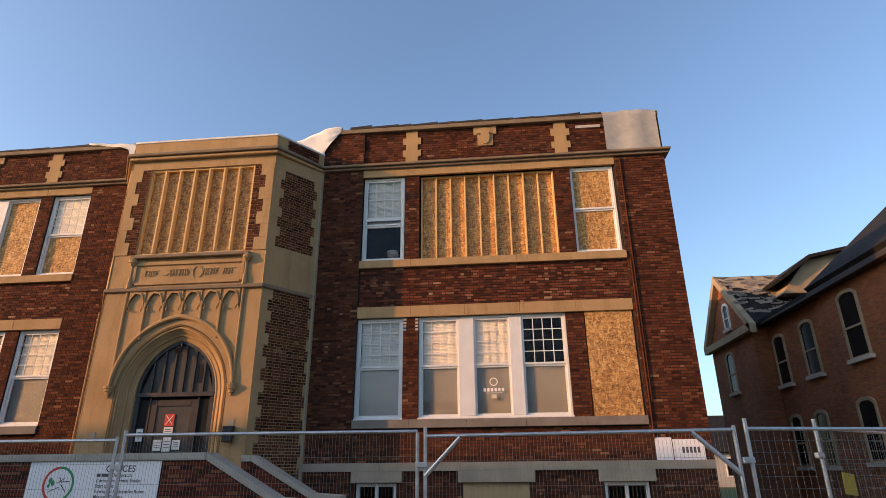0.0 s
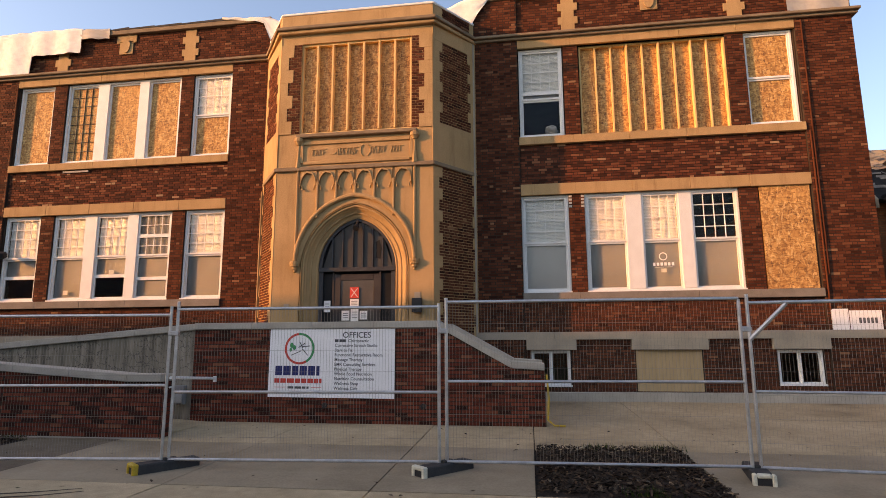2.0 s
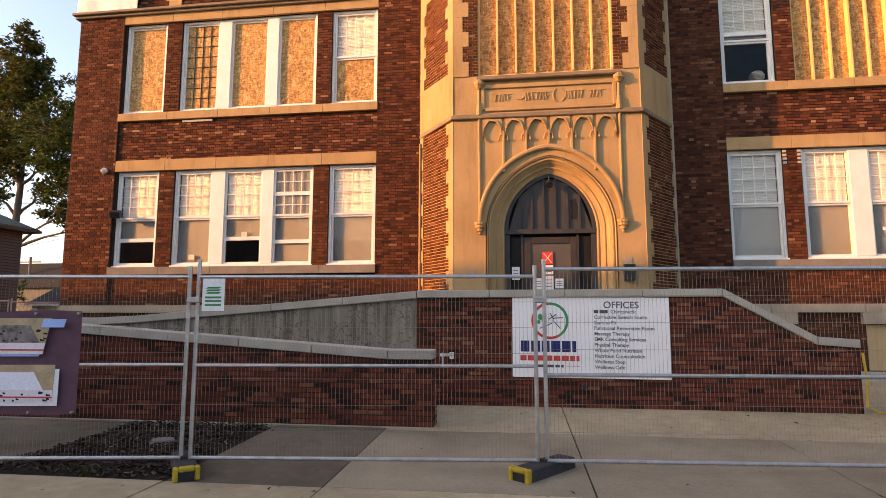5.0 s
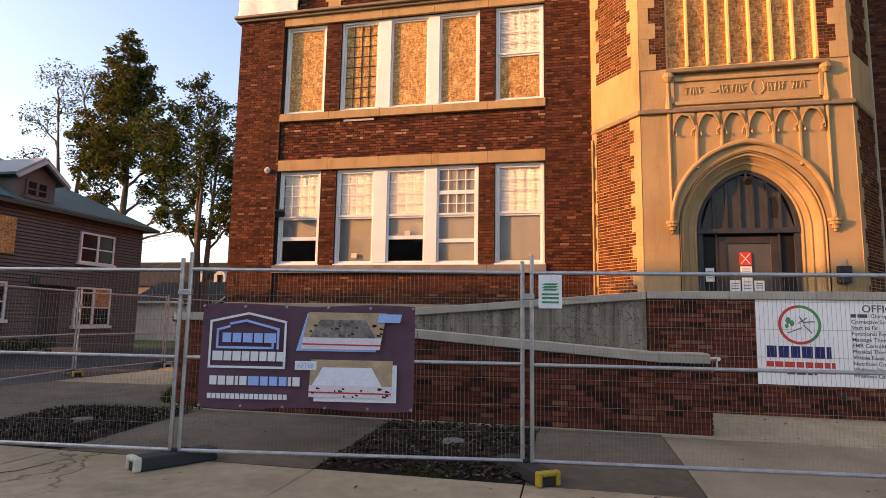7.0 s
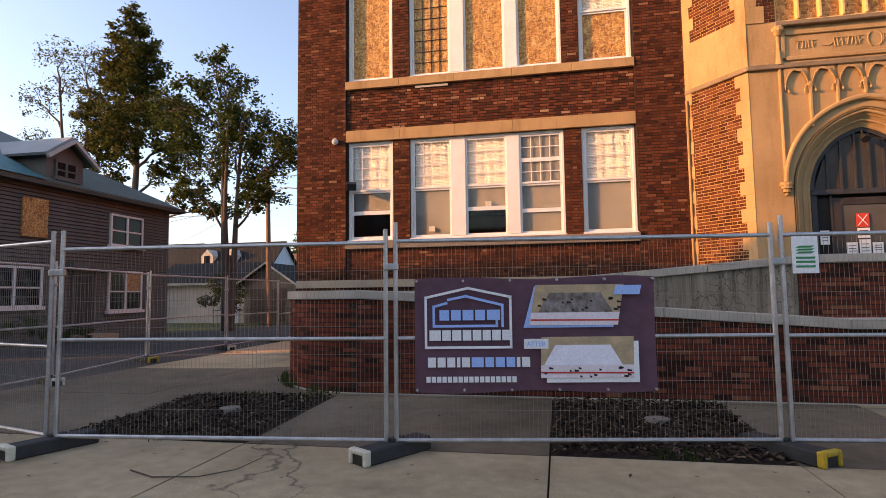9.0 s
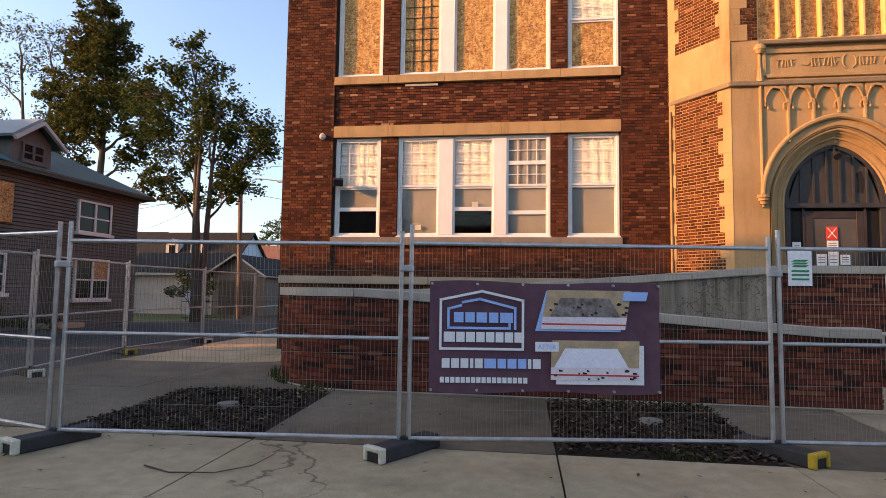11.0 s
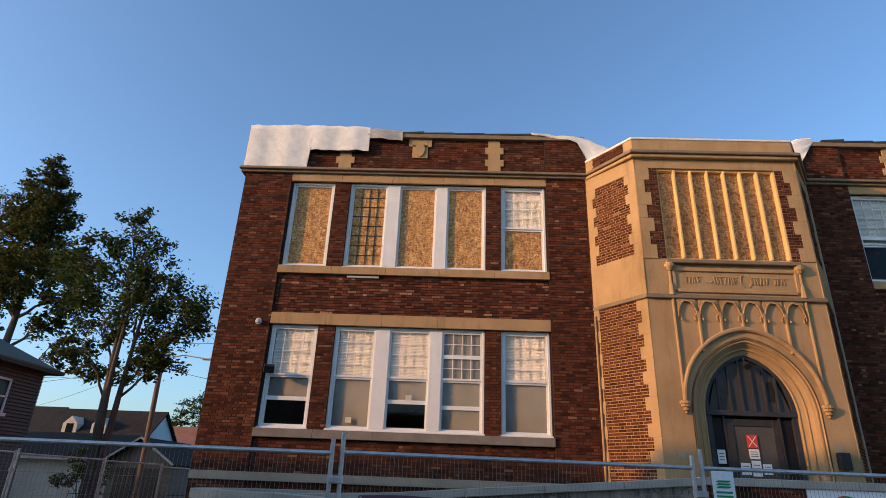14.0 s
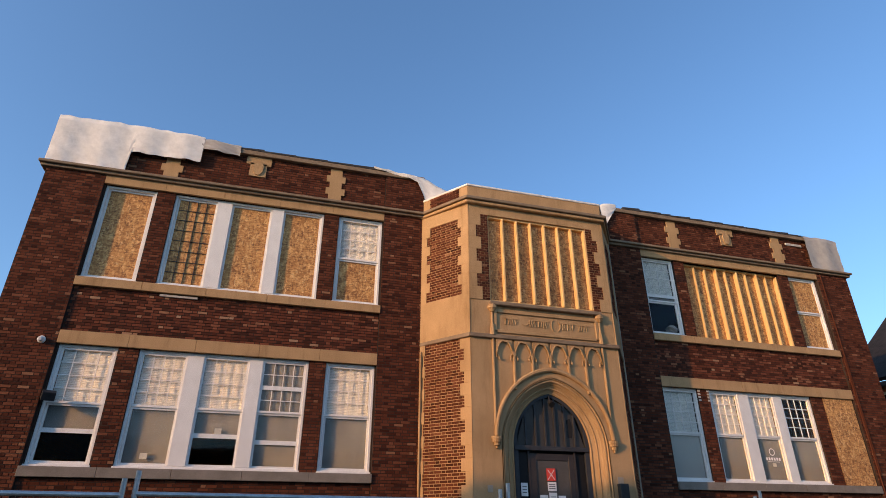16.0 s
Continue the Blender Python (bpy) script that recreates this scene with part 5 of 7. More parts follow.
PHOTO_WHITE = plain("photo_white_roof", (0.90, 0.88, 0.94), (0.84, 0.83, 0.90), 6.0, 0.5, 0.0003)
for z, roof, back in ((0.55, PHOTO_ROOF, BLUE_PRINT), (0.10, PHOTO_WHITE, SIGN_WHITE)):
    if back is BLUE_PRINT:
        sheet_print([(0.95, z + 0.0), (1.72, z + 0.0), (1.80, z + 0.26), (1.05, z + 0.36)], back, y=YB + 0.004)
    else:
        sheet_print([(1.14, z - 0.02), (1.93, z - 0.02), (1.93, z + 0.33), (1.14, z + 0.33)], back, y=YB + 0.004)
    x0, x1 = (1.06, 1.82) if back is BLUE_PRINT else (1.10, 1.89)
    sk = 0.06 if back is BLUE_PRINT else 0.01
    sheet_print([(x0 - sk, z + 0.02), (x1 - sk, z + 0.02), (x1, z + 0.37), (x0, z + 0.37)], PHOTO_SKY, "photo_ground")
    sheet_print([(x0 - sk, z + 0.02), (x1 - sk, z + 0.02), (x1 - sk * 0.7, z + 0.13), (x0 - sk * 0.7, z + 0.13)], PHOTO_WALL, "photo_wall", YB - 0.004)
    sheet_print([(x0 + 0.02, z + 0.13), (x1 - 0.10, z + 0.13), (x1 - 0.2, z + 0.30), (x0 + 0.12, z + 0.30)], roof, "photo_roof", YB - 0.004)
    sheet_print([(x0 - sk * 0.8, z + 0.06), (x1 - sk * 0.8, z + 0.055), (x1 - sk * 0.8, z + 0.068), (x0 - sk * 0.8, z + 0.073)], RED_PRINT, "photo_line", YB - 0.007)
    rr = random.Random(2)
    for k in range(14):
        u, w = rr.uniform(x0, x1 - 0.06), rr.uniform(0.01, 0.04)
        hh = z + (rr.uniform(0.14, 0.27) if roof is PHOTO_ROOF else rr.uniform(0.02, 0.12))
        sheet_print([(u, hh), (u + w, hh), (u + w, hh + 0.012), (u, hh + 0.02)], BLACK, "photo_speck", YB - 0.007)
sheet_print([(1.73, 0.83), (1.95, 0.83), (1.97, 0.91), (1.75, 0.91)], BLUE_PRINT, "tag_shape", YB - 0.009)
sheet_print([(0.95, 0.37), (1.16, 0.37), (1.16, 0.455), (0.95, 0.455)], SIGN_WHITE, "tag_shape", YB - 0.009)
letters("AFTER", 0.058, BLUE_PRINT, bn, 1.055, 0.392, YB - 0.011, align="CENTER")

fs = thing("fence_sign", "small white sign with green stripes tied to the fence", "sign", at=pose(-11.13, 6.0, 1.54, 0, 0, 8))
part("panel", Geo().box(0, 0.22, -0.006, 0, 0, 0.32), SIGN_WHITE, fs, bevel=0.002)
for z in (0.17, 0.195, 0.22):
    part("stripe", Geo().slab([(0.03, z), (0.16, z), (0.19, z + 0.018), (0.06, z + 0.018)], -0.009, -0.006), GREEN_PRINT, fs)
for z in (0.05, 0.09, 0.125):
    bar(fs, 0.03, 0.19, z, z + 0.018, GREEN_PRINT, -0.009)
ot = thing("orange_tag", "faded orange tag hung on the fence mesh", "tag", at=pose(4.0, 7.74, 1.28, 0, 5, 41))
part("panel", Geo().box(-0.16, 0.16, -0.02, -0.012, 0, 0.24), YELLOW, ot, bevel=0.004)

# ---- neighbouring houses ----
def house_window(house, m, w, h, frame_mat, arched=False, board=False, double=False, label=""):
    """A sash window on a house wall: local x along the wall, -y outwards, z from its sill."""
    f = 0.08
    g = Geo().box(-w / 2 - f, -w / 2, -0.06, 0.08, 0, h).box(w / 2, w / 2 + f, -0.06, 0.08, 0, h).box(-w / 2, w / 2, -0.05, 0.08, h / 2 - 0.03, h / 2 + 0.03).box(-w / 2, w / 2, -0.06, 0.08, 0, 0.05)
    if arched:
        o = [(-(w / 2 + f) * math.cos(math.pi * k / 10), h - 0.0 + 0.22 * math.sin(math.pi * k / 10)) for k in range(11)]
        i = [(-(w / 2) * math.cos(math.pi * k / 10), h - 0.06 + 0.18 * math.sin(math.pi * k / 10)) for k in range(11)]
        g.strip(i, o, -0.06, 0.08)
    else:
        g.box(-w / 2 - f, w / 2 + f, -0.06, 0.08, h, h + f)
    if double:
        g.box(-0.05, 0.05, -0.06, 0.08, 0, h)
    win = part("window", g.moved(m), frame_mat, house, label)
    top = h + (0.1 if arched else 0)
    part("pane", Geo().box(-w / 2, 0 if board else w / 2, -0.012, 0.01, 0.05, top).moved(m), DARK_GLASS, win)
    if board:
        part("board", Geo().box(0, w / 2, -0.02, 0.0, h / 2, top).moved(m), OSB, win)
        part("pane", Geo().box(0, w / 2, -0.012, 0.01, 0.05, h / 2).moved(m), DARK_GLASS, win)
    part("sill", Geo().box(-w / 2 - 0.16, w / 2 + 0.16, -0.14, 0.05, -0.12, 0).moved(m), frame_mat if not arched else STONE_PALE, win)
    return win


STONE_PALE = plain("pale_sill_stone", (0.50, 0.46, 0.40), (0.42, 0.38, 0.33), 2.0, 0.85)
m_, t_ = material("dark_house_glass")
finish(t_, (0.010, 0.011, 0.013), 0.1, spec=0.12)
DARK_GLASS = m_
WOOD_TRIM = plain("weathered_tan_trim", (0.42, 0.32, 0.21), (0.32, 0.24, 0.155), 2.0, 0.75)

# red brick house to the east
EX = 10.8
h = thing("brick_house", "old two-storey red brick house with tattered gable roof", "house")
part("wall", Geo().box(EX, 20, 19.7, 25.7, 0, 7.0), BRICK_FAR, h, "red brick wall")
WINGX = 10.2                                  # gabled wing, a little proud of the wall
part("wall", Geo().box(WINGX, 20, 24.1, 28.9, 0, 7.1).add([(WINGX, 24.1, 7.1), (WINGX, 28.9, 7.1), (WINGX, 26.5, 9.55), (20, 24.1, 7.1), (20, 28.9, 7.1), (20, 26.5, 9.55)], [(0, 2, 1), (3, 4, 5), (0, 1, 4, 3), (0, 3, 5, 2), (1, 2, 5, 4)]), BRICK_FAR, h, "red brick gable wing")
part("wall", Geo().box(EX - 0.12, 20, 11.0, 19.7, 0, 7.1), BRICK_FAR, h, "red brick front block")


def roof_plane(pts, thick, mat, parent, name="roof", label=""):
    a, b, c = (Vector(p) for p in pts[:3])
    n = (b - a).cross(c - a).normalized() * thick
    k = len(pts)
    return part(name, Geo().add([tuple(p) for p in pts] + [tuple(Vector(p) - n) for p in pts], [tuple(range(k)), tuple(range(2 * k - 1, k - 1, -1))] + [(i, i + k, (i + 1) % k + k, (i + 1) % k) for i in range(k)]), mat, parent, label)


RAKE = 9.98
roof_plane([(RAKE, 23.6, 6.95), (20, 23.6, 6.95), (20, 26.5, 9.83), (RAKE, 26.5, 9.83)], 0.12, SHINGLE, h, label="tattered dark shingle slope")
roof_plane([(20, 29.2, 7.05), (RAKE, 29.2, 7.05), (RAKE, 26.5, 9.83), (20, 26.5, 9.83)], 0.12, SHINGLE, h)
roof_plane([(10.35, 19.85, 7.22), (10.35, 10.4, 7.22), (16.5, 10.4, 12.5), (16.5, 19.85, 12.5)], 0.16, SHINGLE, h, label="dark shingle main roof")
roof_plane([(10.35, 24.2, 7.1), (10.35, 19.86, 7.1), (16.5, 19.86, 7.6), (16.5, 24.2, 7.6)], 0.12, SHINGLE, h)
roof_plane([(22.65, 10.4, 7.22), (22.65, 19.85, 7.22), (16.5, 19.85, 12.5), (16.5, 10.4, 12.5)], 0.16, SHINGLE, h)
for y0, y1, z0, z1 in ((23.6, 26.5, 6.95, 9.83), (29.2, 26.5, 7.05, 9.83)):
    part("rake_board", Geo().add([(RAKE - 0.04, y0, z0 - 0.34), (RAKE - 0.04, y1, z1 - 0.34), (RAKE - 0.04, y1, z1 + 0.03), (RAKE - 0.04, y0, z0 + 0.03), (WINGX - 0.01, y0, z0 - 0.34), (WINGX - 0.01, y1, z1 - 0.34), (WINGX - 0.01, y1, z1 + 0.02), (WINGX - 0.01, y0, z0 + 0.02)],
                                    [(0, 1, 2, 3), (4, 7, 6, 5), (0, 4, 5, 1), (3, 2, 6, 7), (0, 3, 7, 4), (1, 5, 6, 2)]), WOOD_TRIM, h, "weathered tan rake board")
part("pent_board", Geo().box(RAKE - 0.04, WINGX, 23.65, 29.15, 6.72, 7.02), WOOD_TRIM, h)
part("soffit", Geo().box(10.37, EX, 10.4, 24.1, 6.9, 7.06), DOOR_PAINT, h, "wooden eave soffit")
part("rear_gable", Geo().slab([(11.75, 8.3), (15.2, 8.3), (15.2, 10.15), (12.95, 9.75)], 24.15, 26.4), WOOD_TRIM, h, "pale boarded rear gable above the roofs")
for (x0, z0), (x1, z1) in (((11.6, 8.9), (12.95, 9.85)), ((12.95, 9.85), (15.3, 10.32))):
    roof_plane([(x0, 23.85, z0), (x1, 23.85, z1), (x1, 26.5, z1 + 0.02), (x0, 26.5, z0 + 0.02)], 0.14, SHINGLE, h, "rear_roof")
deb = Geo()                                   # loose shingles and torn felt on the gable roof
rnd = random.Random(17)
for i in range(260):
    u, v = rnd.uniform(EX - 0.7, 16), rnd.uniform(0.05, 0.98) ** 0.8
    p = Vector((u, 23.65 + 2.8 * v, 7.02 + 2.78 * v + 0.03))
    q = pose(*p, 46 + rnd.uniform(-12, 12), rnd.uniform(-10, 10), rnd.uniform(-40, 40))
    s = rnd.uniform(0.08, 0.28)
    deb.add([q @ Vector((-s, -0.06, 0)), q @ Vector((s, -0.06, 0)), q @ Vector((s, 0.06, 0.02)), q @ Vector((-s, 0.06, 0.03))], [(0, 1, 2, 3)])
part("loose_shingles", deb, plain("worn_shingle_tabs", (0.24, 0.21, 0.18), (0.14, 0.12, 0.10), 2.0, 0.9), h, "curled pale loose shingles", kind="stuff")
part("bare_deck", Geo().add([(RAKE + 0.1, 25.95, 9.284), (11.2, 25.5, 8.837), (14, 25.0, 8.34), (14, 26.45, 9.78), (RAKE + 0.1, 26.45, 9.78)], [(0, 1, 2, 3, 4)]).moved(pose(0, 0, 0.02)), WOOD_TRIM, h, "bare tan roof boards near the ridge")
west = lambda y, z, x=EX: pose(x, y, z, 0, 0, -90)
for y, z, w, hh, x in ((26.85, 4.65, 0.73, 1.55, WINGX), (23.35, 4.52, 0.8, 1.7, EX), (21.15, 4.55, 0.8, 1.7, EX), (18.2, 4.62, 0.9, 1.85, EX - 0.12), (23.3, 1.6, 0.7, 1.6, EX), (21.5, 1.6, 0.7, 1.6, EX), (18.6, 1.7, 0.8, 1.6, EX - 0.12), (14.5, 4.62, 0.9, 1.85, EX - 0.12)):
    house_window(h, west(y, z, x), w, hh, WOOD_TRIM, arched=True)
house_window(h, west(26.35, 7.35, WINGX), 0.5, 0.95, VINYL, arched=True)

# grey sided house to the west
WX = -31.0
h2 = thing("sided_house", "weathered grey-brown clapboard house with green metal roof", "house")
# dark backing seen through the board gaps, drawn as the clapboards' shadow lines
part("wall", Geo().box(-42, WX - 0.03, 10.5, 24.4, -0.6, 5.6), DOOR_PAINT, h2)
part("end_wall", Geo().box(-42, WX - 0.02, 24.4, 24.43, -0.6, 5.6), SIDING, h2)
z, first = -0.4, None
while z < 5.45:
    if first is None:
        first = mesh_of("clapboard", Geo().add([(WX - 0.02, 10.5, 0), (WX + 0.035, 10.5, 0), (WX + 0.035, 24.4, 0), (WX - 0.02, 24.4, 0), (WX - 0.005, 10.5, 0.114), (WX - 0.005, 24.4, 0.114)], [(0, 3, 2, 1), (1, 2, 5, 4)]), SIDING)
    board = new("clapboard", first)
    board.parent, board.location = h2, (0, 0, z)
    z += 0.135
part("eave_board", Geo().box(WX, WX + 0.45, 10.2, 24.9, 5.38, 5.56).box(-42, WX + 0.45, 24.41, 24.9, 5.38, 5.56), SIDING, h2)
RP = [(-36.4, 14.5, 8.7), (-36.4, 20.0, 8.7)]
roof_plane([(WX + 0.5, 10.0, 5.5), (WX + 0.5, 25.0, 5.5), RP[1], RP[0]], 0.12, GREEN_ROOF, h2, label="green metal roof slope")
roof_plane([(WX + 0.5, 25.0, 5.5), (-42.5, 25.0, 5.5), RP[1]], 0.12, GREEN_ROOF, h2)
roof_plane([(-42.5, 25.0, 5.5), (-42.5, 10.0, 5.5), RP[0], RP[1]], 0.12, GREEN_ROOF, h2)
# dormer
part("dormer_wall", Geo().slab([(17.7, 5.6), (19.35, 5.6), (19.35, 6.62), (18.52, 7.2), (17.7, 6.62)], 0, 3.4).moved(pose(-31.0, 0, 0, 0, 0, 90)), SIDING, h2, "small gabled dormer")
roof_plane([(-30.65, 17.4, 6.5), (-30.65, 18.52, 7.32), (-36, 18.52, 7.32), (-36, 17.4, 6.5)][::-1], 0.1, plain("grey_metal_roof", (0.21, 0.22, 0.22), (0.28, 0.29, 0.29), 0.8, 0.45, 0.001), h2, "dormer_roof")
roof_plane([(-30.65, 18.52, 7.32), (-30.65, 19.65, 6.5), (-36, 19.65, 6.5), (-36, 18.52, 7.32)][::-1], 0.1, GREEN_ROOF, h2, "dormer_roof")
for y0, y1 in ((17.4, 18.52), (19.65, 18.52)):
    part("dormer_rake", Geo().tube([(-30.62, y0, 6.44), (-30.62, y1, 7.24)], 0.09, 4), HOUSE_WHITE, h2)
part("roof_tarp", Geo().add([(WX + 0.53, 10.2, 5.56), (WX + 0.53, 17.3, 5.56), (-33.0, 17.0, 6.94), (-33.0, 12.1, 6.94)], [(0, 1, 2, 3)]), plain("teal_tarp", (0.03, 0.14, 0.15), (0.05, 0.2, 0.2), 2.0, 0.5, 0.02, fine=4), h2, "teal tarpaulin on the roof")
east = lambda y, z: pose(WX + 0.05, y, z, 0, 0, 90)
house_window(h2, east(21.67, 3.58), 1.7, 1.2, VINYL, double=True)
house_window(h2, east(21.67, 0.9), 1.75, 1.55, VINYL, double=True, board=True)
house_window(h2, east(16.6, 1.15), 2.0, 1.3, VINYL, double=True)
house_window(h2, pose(-30.98, 18.52, 5.85, 0, 0, 90), 0.8, 0.55, SIDING, double=True)
part("boarded_window", Geo().box(WX, WX + 0.09, 16.8, 17.8, 3.56, 4.92), OSB, h2, "strand board over an upper window")
part("door", Geo().box(WX, WX + 0.08, 19.1, 20.0, 0.0, 2.3), DOOR_PAINT, h2, "dark side door")
part("door_trim", Geo().box(WX, WX + 0.09, 20.0, 20.1, 0, 2.45).box(WX, WX + 0.09, 19.0, 19.1, 0, 2.45), SIDING, h2)
part("door_hood", Geo().box(WX, WX + 0.5, 18.6, 20.6, 2.5, 2.75), SIDING, h2, "small hood over the side door")
part("step", Geo().box(WX, WX + 1.0, 18.9, 20.3, -0.4, 0.05), CONCRETE, h2)

# garage and houses further back
gr = thing("garage", "low white garage with dark roof and gabled end", "garage")
part("wall", Geo().box(-41, -33.6, 36, 42, -0.6, 2.35), HOUSE_WHITE, gr, "white painted wall")
part("gable_wall", Geo().slab([(-33.6, -0.6), (-30.0, -0.6), (-30.0, 2.3), (-31.9, 3.5), (-33.6, 2.3)], 35.6, 42), SIDING, gr, "brown boarded gable end")
roof_plane([(-41.3, 35.6, 2.3), (-33.4, 35.6, 2.3), (-33.4, 39, 3.9), (-41.3, 39, 3.9)], 0.12, SHINGLE, gr)
roof_plane([(-29.7, 35.2, 2.15), (-29.7, 42, 2.15), (-31.9, 42, 3.62), (-31.9, 35.2, 3.62)], 0.12, SHINGLE, gr)
roof_plane([(-31.9, 35.2, 3.62), (-31.9, 42, 3.62), (-34.1, 42, 2.15), (-34.1, 35.2, 2.15)], 0.12, SHINGLE, gr)
for x0, x1 in ((-34.1, -31.9), (-29.7, -31.9)):
    part("rake_board", Geo().tube([(x0, 35.16, 2.12), (x1, 35.16, 3.58)], 0.07, 4), HOUSE_WHITE, gr)
part("fascia", Geo().box(-41.3, -34.0, 35.5, 35.58, 2.2, 2.36), HOUSE_WHITE, gr)
for x in (-32.6, -31.2):
    part("garage_door", Geo().box(x - 0.55, x + 0.55, 35.54, 35.6, -0.3, 1.9), DOOR_PAINT, gr)
part("wall_panel", Geo().box(-35.6, -34.2, 35.93, 36.0, -0.4, 1.9), HOUSE_BLUE, gr)


def far_house(x0, x1, y0, y1, eave, ridge, wall_mat, roof_mat, label, dormers=()):
    t = thing("far_house", label, "house", "houses further back")
    ym = (y0 + y1) / 2
    part("wall", Geo().box(x0, x1, y0, y1, -0.6, eave).add([(x0, y0, eave), (x0, y1, eave), (x0, ym, ridge - 0.1), (x1, y0, eave), (x1, y1, eave), (x1, ym, ridge - 0.1)], [(0, 2, 1), (3, 4, 5), (0, 3, 5, 2), (1, 2, 5, 4)]), wall_mat, t)
    roof_plane([(x0 - 0.3, y0 - 0.3, eave - 0.2), (x1 + 0.3, y0 - 0.3, eave - 0.2), (x1 + 0.3, ym, ridge), (x0 - 0.3, ym, ridge)], 0.12, roof_mat, t)
    roof_plane([(x1 + 0.3, y1 + 0.3, eave - 0.2), (x0 - 0.3, y1 + 0.3, eave - 0.2), (x0 - 0.3, ym, ridge), (x1 + 0.3, ym, ridge)], 0.12, roof_mat, t)
    for x in dormers:
        yd = y0 + 1.5
        d = part("dormer", Geo().slab([(x - 0.6, eave + 0.9), (x + 0.6, eave + 0.9), (x + 0.6, eave + 2.0), (x, eave + 2.6), (x - 0.6, eave + 2.0)], yd, yd + 2.2), HOUSE_WHITE, t, "small white gabled dormer")
        part("pane", Geo().box(x - 0.28, x + 0.28, yd - 0.03, yd, eave + 1.25, eave + 2.0), DARK_GLASS, d)
    for x in np.linspace(x0 + 1, x1 - 1, 4):
        w = part("window", Geo().box(x - 0.5, x + 0.5, y0 - 0.05, y0, 0.9, 2.4), VINYL, t)
        part("pane", Geo().box(x - 0.4, x + 0.4, y0 - 0.07, y0 - 0.05, 1.0, 2.3), DARK_GLASS, w)
    return t


far_house(-47.5, -38.6, 47, 55, 3.2, 6.6, HOUSE_BLUE, SHINGLE, "dark roofed far house with two white dormers", (-45.0, -42.6))
far_house(-46.5, -39.2, 60, 68, 4.0, 6.4, HOUSE_BLUE, RUST_ROOF, "pale blue far house with rust brown roof")
far_house(-46.5, -37.0, 74, 82, 3.6, 5.6, HOUSE_BLUE, SHINGLE, "pale blue far house with dark roof")
far_house(12, 22, 52, 60, 3.0, 6.0, HOUSE_WHITE, SHINGLE, "pale far house seen between the buildings")
far_house(-72, -56, 60, 68, 5.0, 8.0, SIDING, SHINGLE, "brown far house behind trees")

# plain houses out of sight that close the street and shade its ground
def closing_house(s0, s1, q0, q1, eave, ridge):
    """A hipped block laid out along the sun's way: s across, q towards the sun."""
    a = radians(SUN_AZ)
    at = lambda s, q: (math.sin(a) * s - math.cos(a) * q, -math.cos(a) * s - math.sin(a) * q)
    t = thing("street_house", "plain brown house that closes the street", "house", "houses that close the street")
    body = [at(s, q) for s, q in ((s0, q0), (s0, q1), (s1, q1), (s1, q0))]
    part("wall", Geo().plan(body, -0.5, eave), HOUSE_WHITE, t)
    ins = (s1 - s0) * 0.2
    top = [at(s, (q0 + q1) / 2) for s in (s0 + ins, s1 - ins)]
    v = [(*p, eave) for p in body] + [(*p, ridge) for p in top]
    part("roof", Geo().add(v, [(0, 3, 5, 4), (1, 4, 5, 2), (0, 4, 1), (3, 2, 5), (0, 1, 2, 3)]), SHINGLE, t)


closing_house(-20.5, -3.0, 35, 45, 7.0, 10.7)
closing_house(-52, -40, 40, 48, 8.0, 10.6)
closing_house(-15.6, 6.0, 34.2, 45.5, 9.6, 14.0)
closing_house(7.5, 17.0, 34, 44, 8.6, 11.5)
closing_house(18, 36, 40, 50, 8.6, 11.5)
# added block behind the camera; it dims sky light and reflections on the front
tagged(part("unseen_street_block", Geo().box(-45, 80, -34, -26, -0.5, 7.5), BRICK_FAR), "unseen brown brick block that cuts sky light from the street", "facade", kind="structure")

# iron back fence and utility pole
bf = thing("iron_fence", "low black iron picket fence", "fence")
for k in range(60):
    x = -30.6 + 0.17 * k
    part("picket", Geo().tube([(x, 27.5 + 0.12 * k, -0.35), (x, 27.5 + 0.12 * k, 0.85)], 0.012, 5), BLACK, bf)
part("rail", Geo().tube([(-30.6, 27.5, 0.7), (-20.6, 34.6, 0.7)], 0.015, 5), BLACK, bf)
part("rail", Geo().tube([(-30.6, 27.5, -0.1), (-20.6, 34.6, -0.1)], 0.015, 5), BLACK, bf)
up = thing("utility_pole", "leaning weathered wooden utility pole", "pole")
part("shaft", Geo().tube([(-29.3, 31, -0.5), (-29.56, 31, 8.9)], 0.15, 12, 0.12), POLE_WOOD, up)
part("bracket", Geo().tube([(-29.5, 31, 7.4), (-28.4, 31, 7.65), (-27.2, 31, 7.5)], 0.03, 6), STEEL, up, "curved steel lamp bracket")
part("lamp_head", Geo().box(-27.3, -26.8, 30.9, 31.1, 7.42, 7.52), STEEL, up, bevel=0.02)
wires = [((-29.5, 31, 8.5), (-60, 24, 8.2), 0.8), ((-29.5, 31, 7.2), (-60, 40, 6.4), 0.9), ((-29.5, 31, 8.4), (-19.4, 24, 8.0), 0.5), ((-29.5, 31, 7.0), (-19.4, 30, 6.2), 0.5), ((-29.5, 31, 7.4), (-70, 70, 7.5), 0.8)]
for p, q, s in wires:
    p, q = Vector(p), Vector(q)
    tagged(part("overhead_cable", Geo().tube([p.lerp(q, k / 16) - Vector((0, 0, s * 4 * k / 16 * (1 - k / 16))) for k in range(17)], 0.012, 5), BLACK), "thin black overhead cable", "cable", "overhead cables")
p2 = thing("utility_pole", "far wooden utility pole with crossarm", "pole")
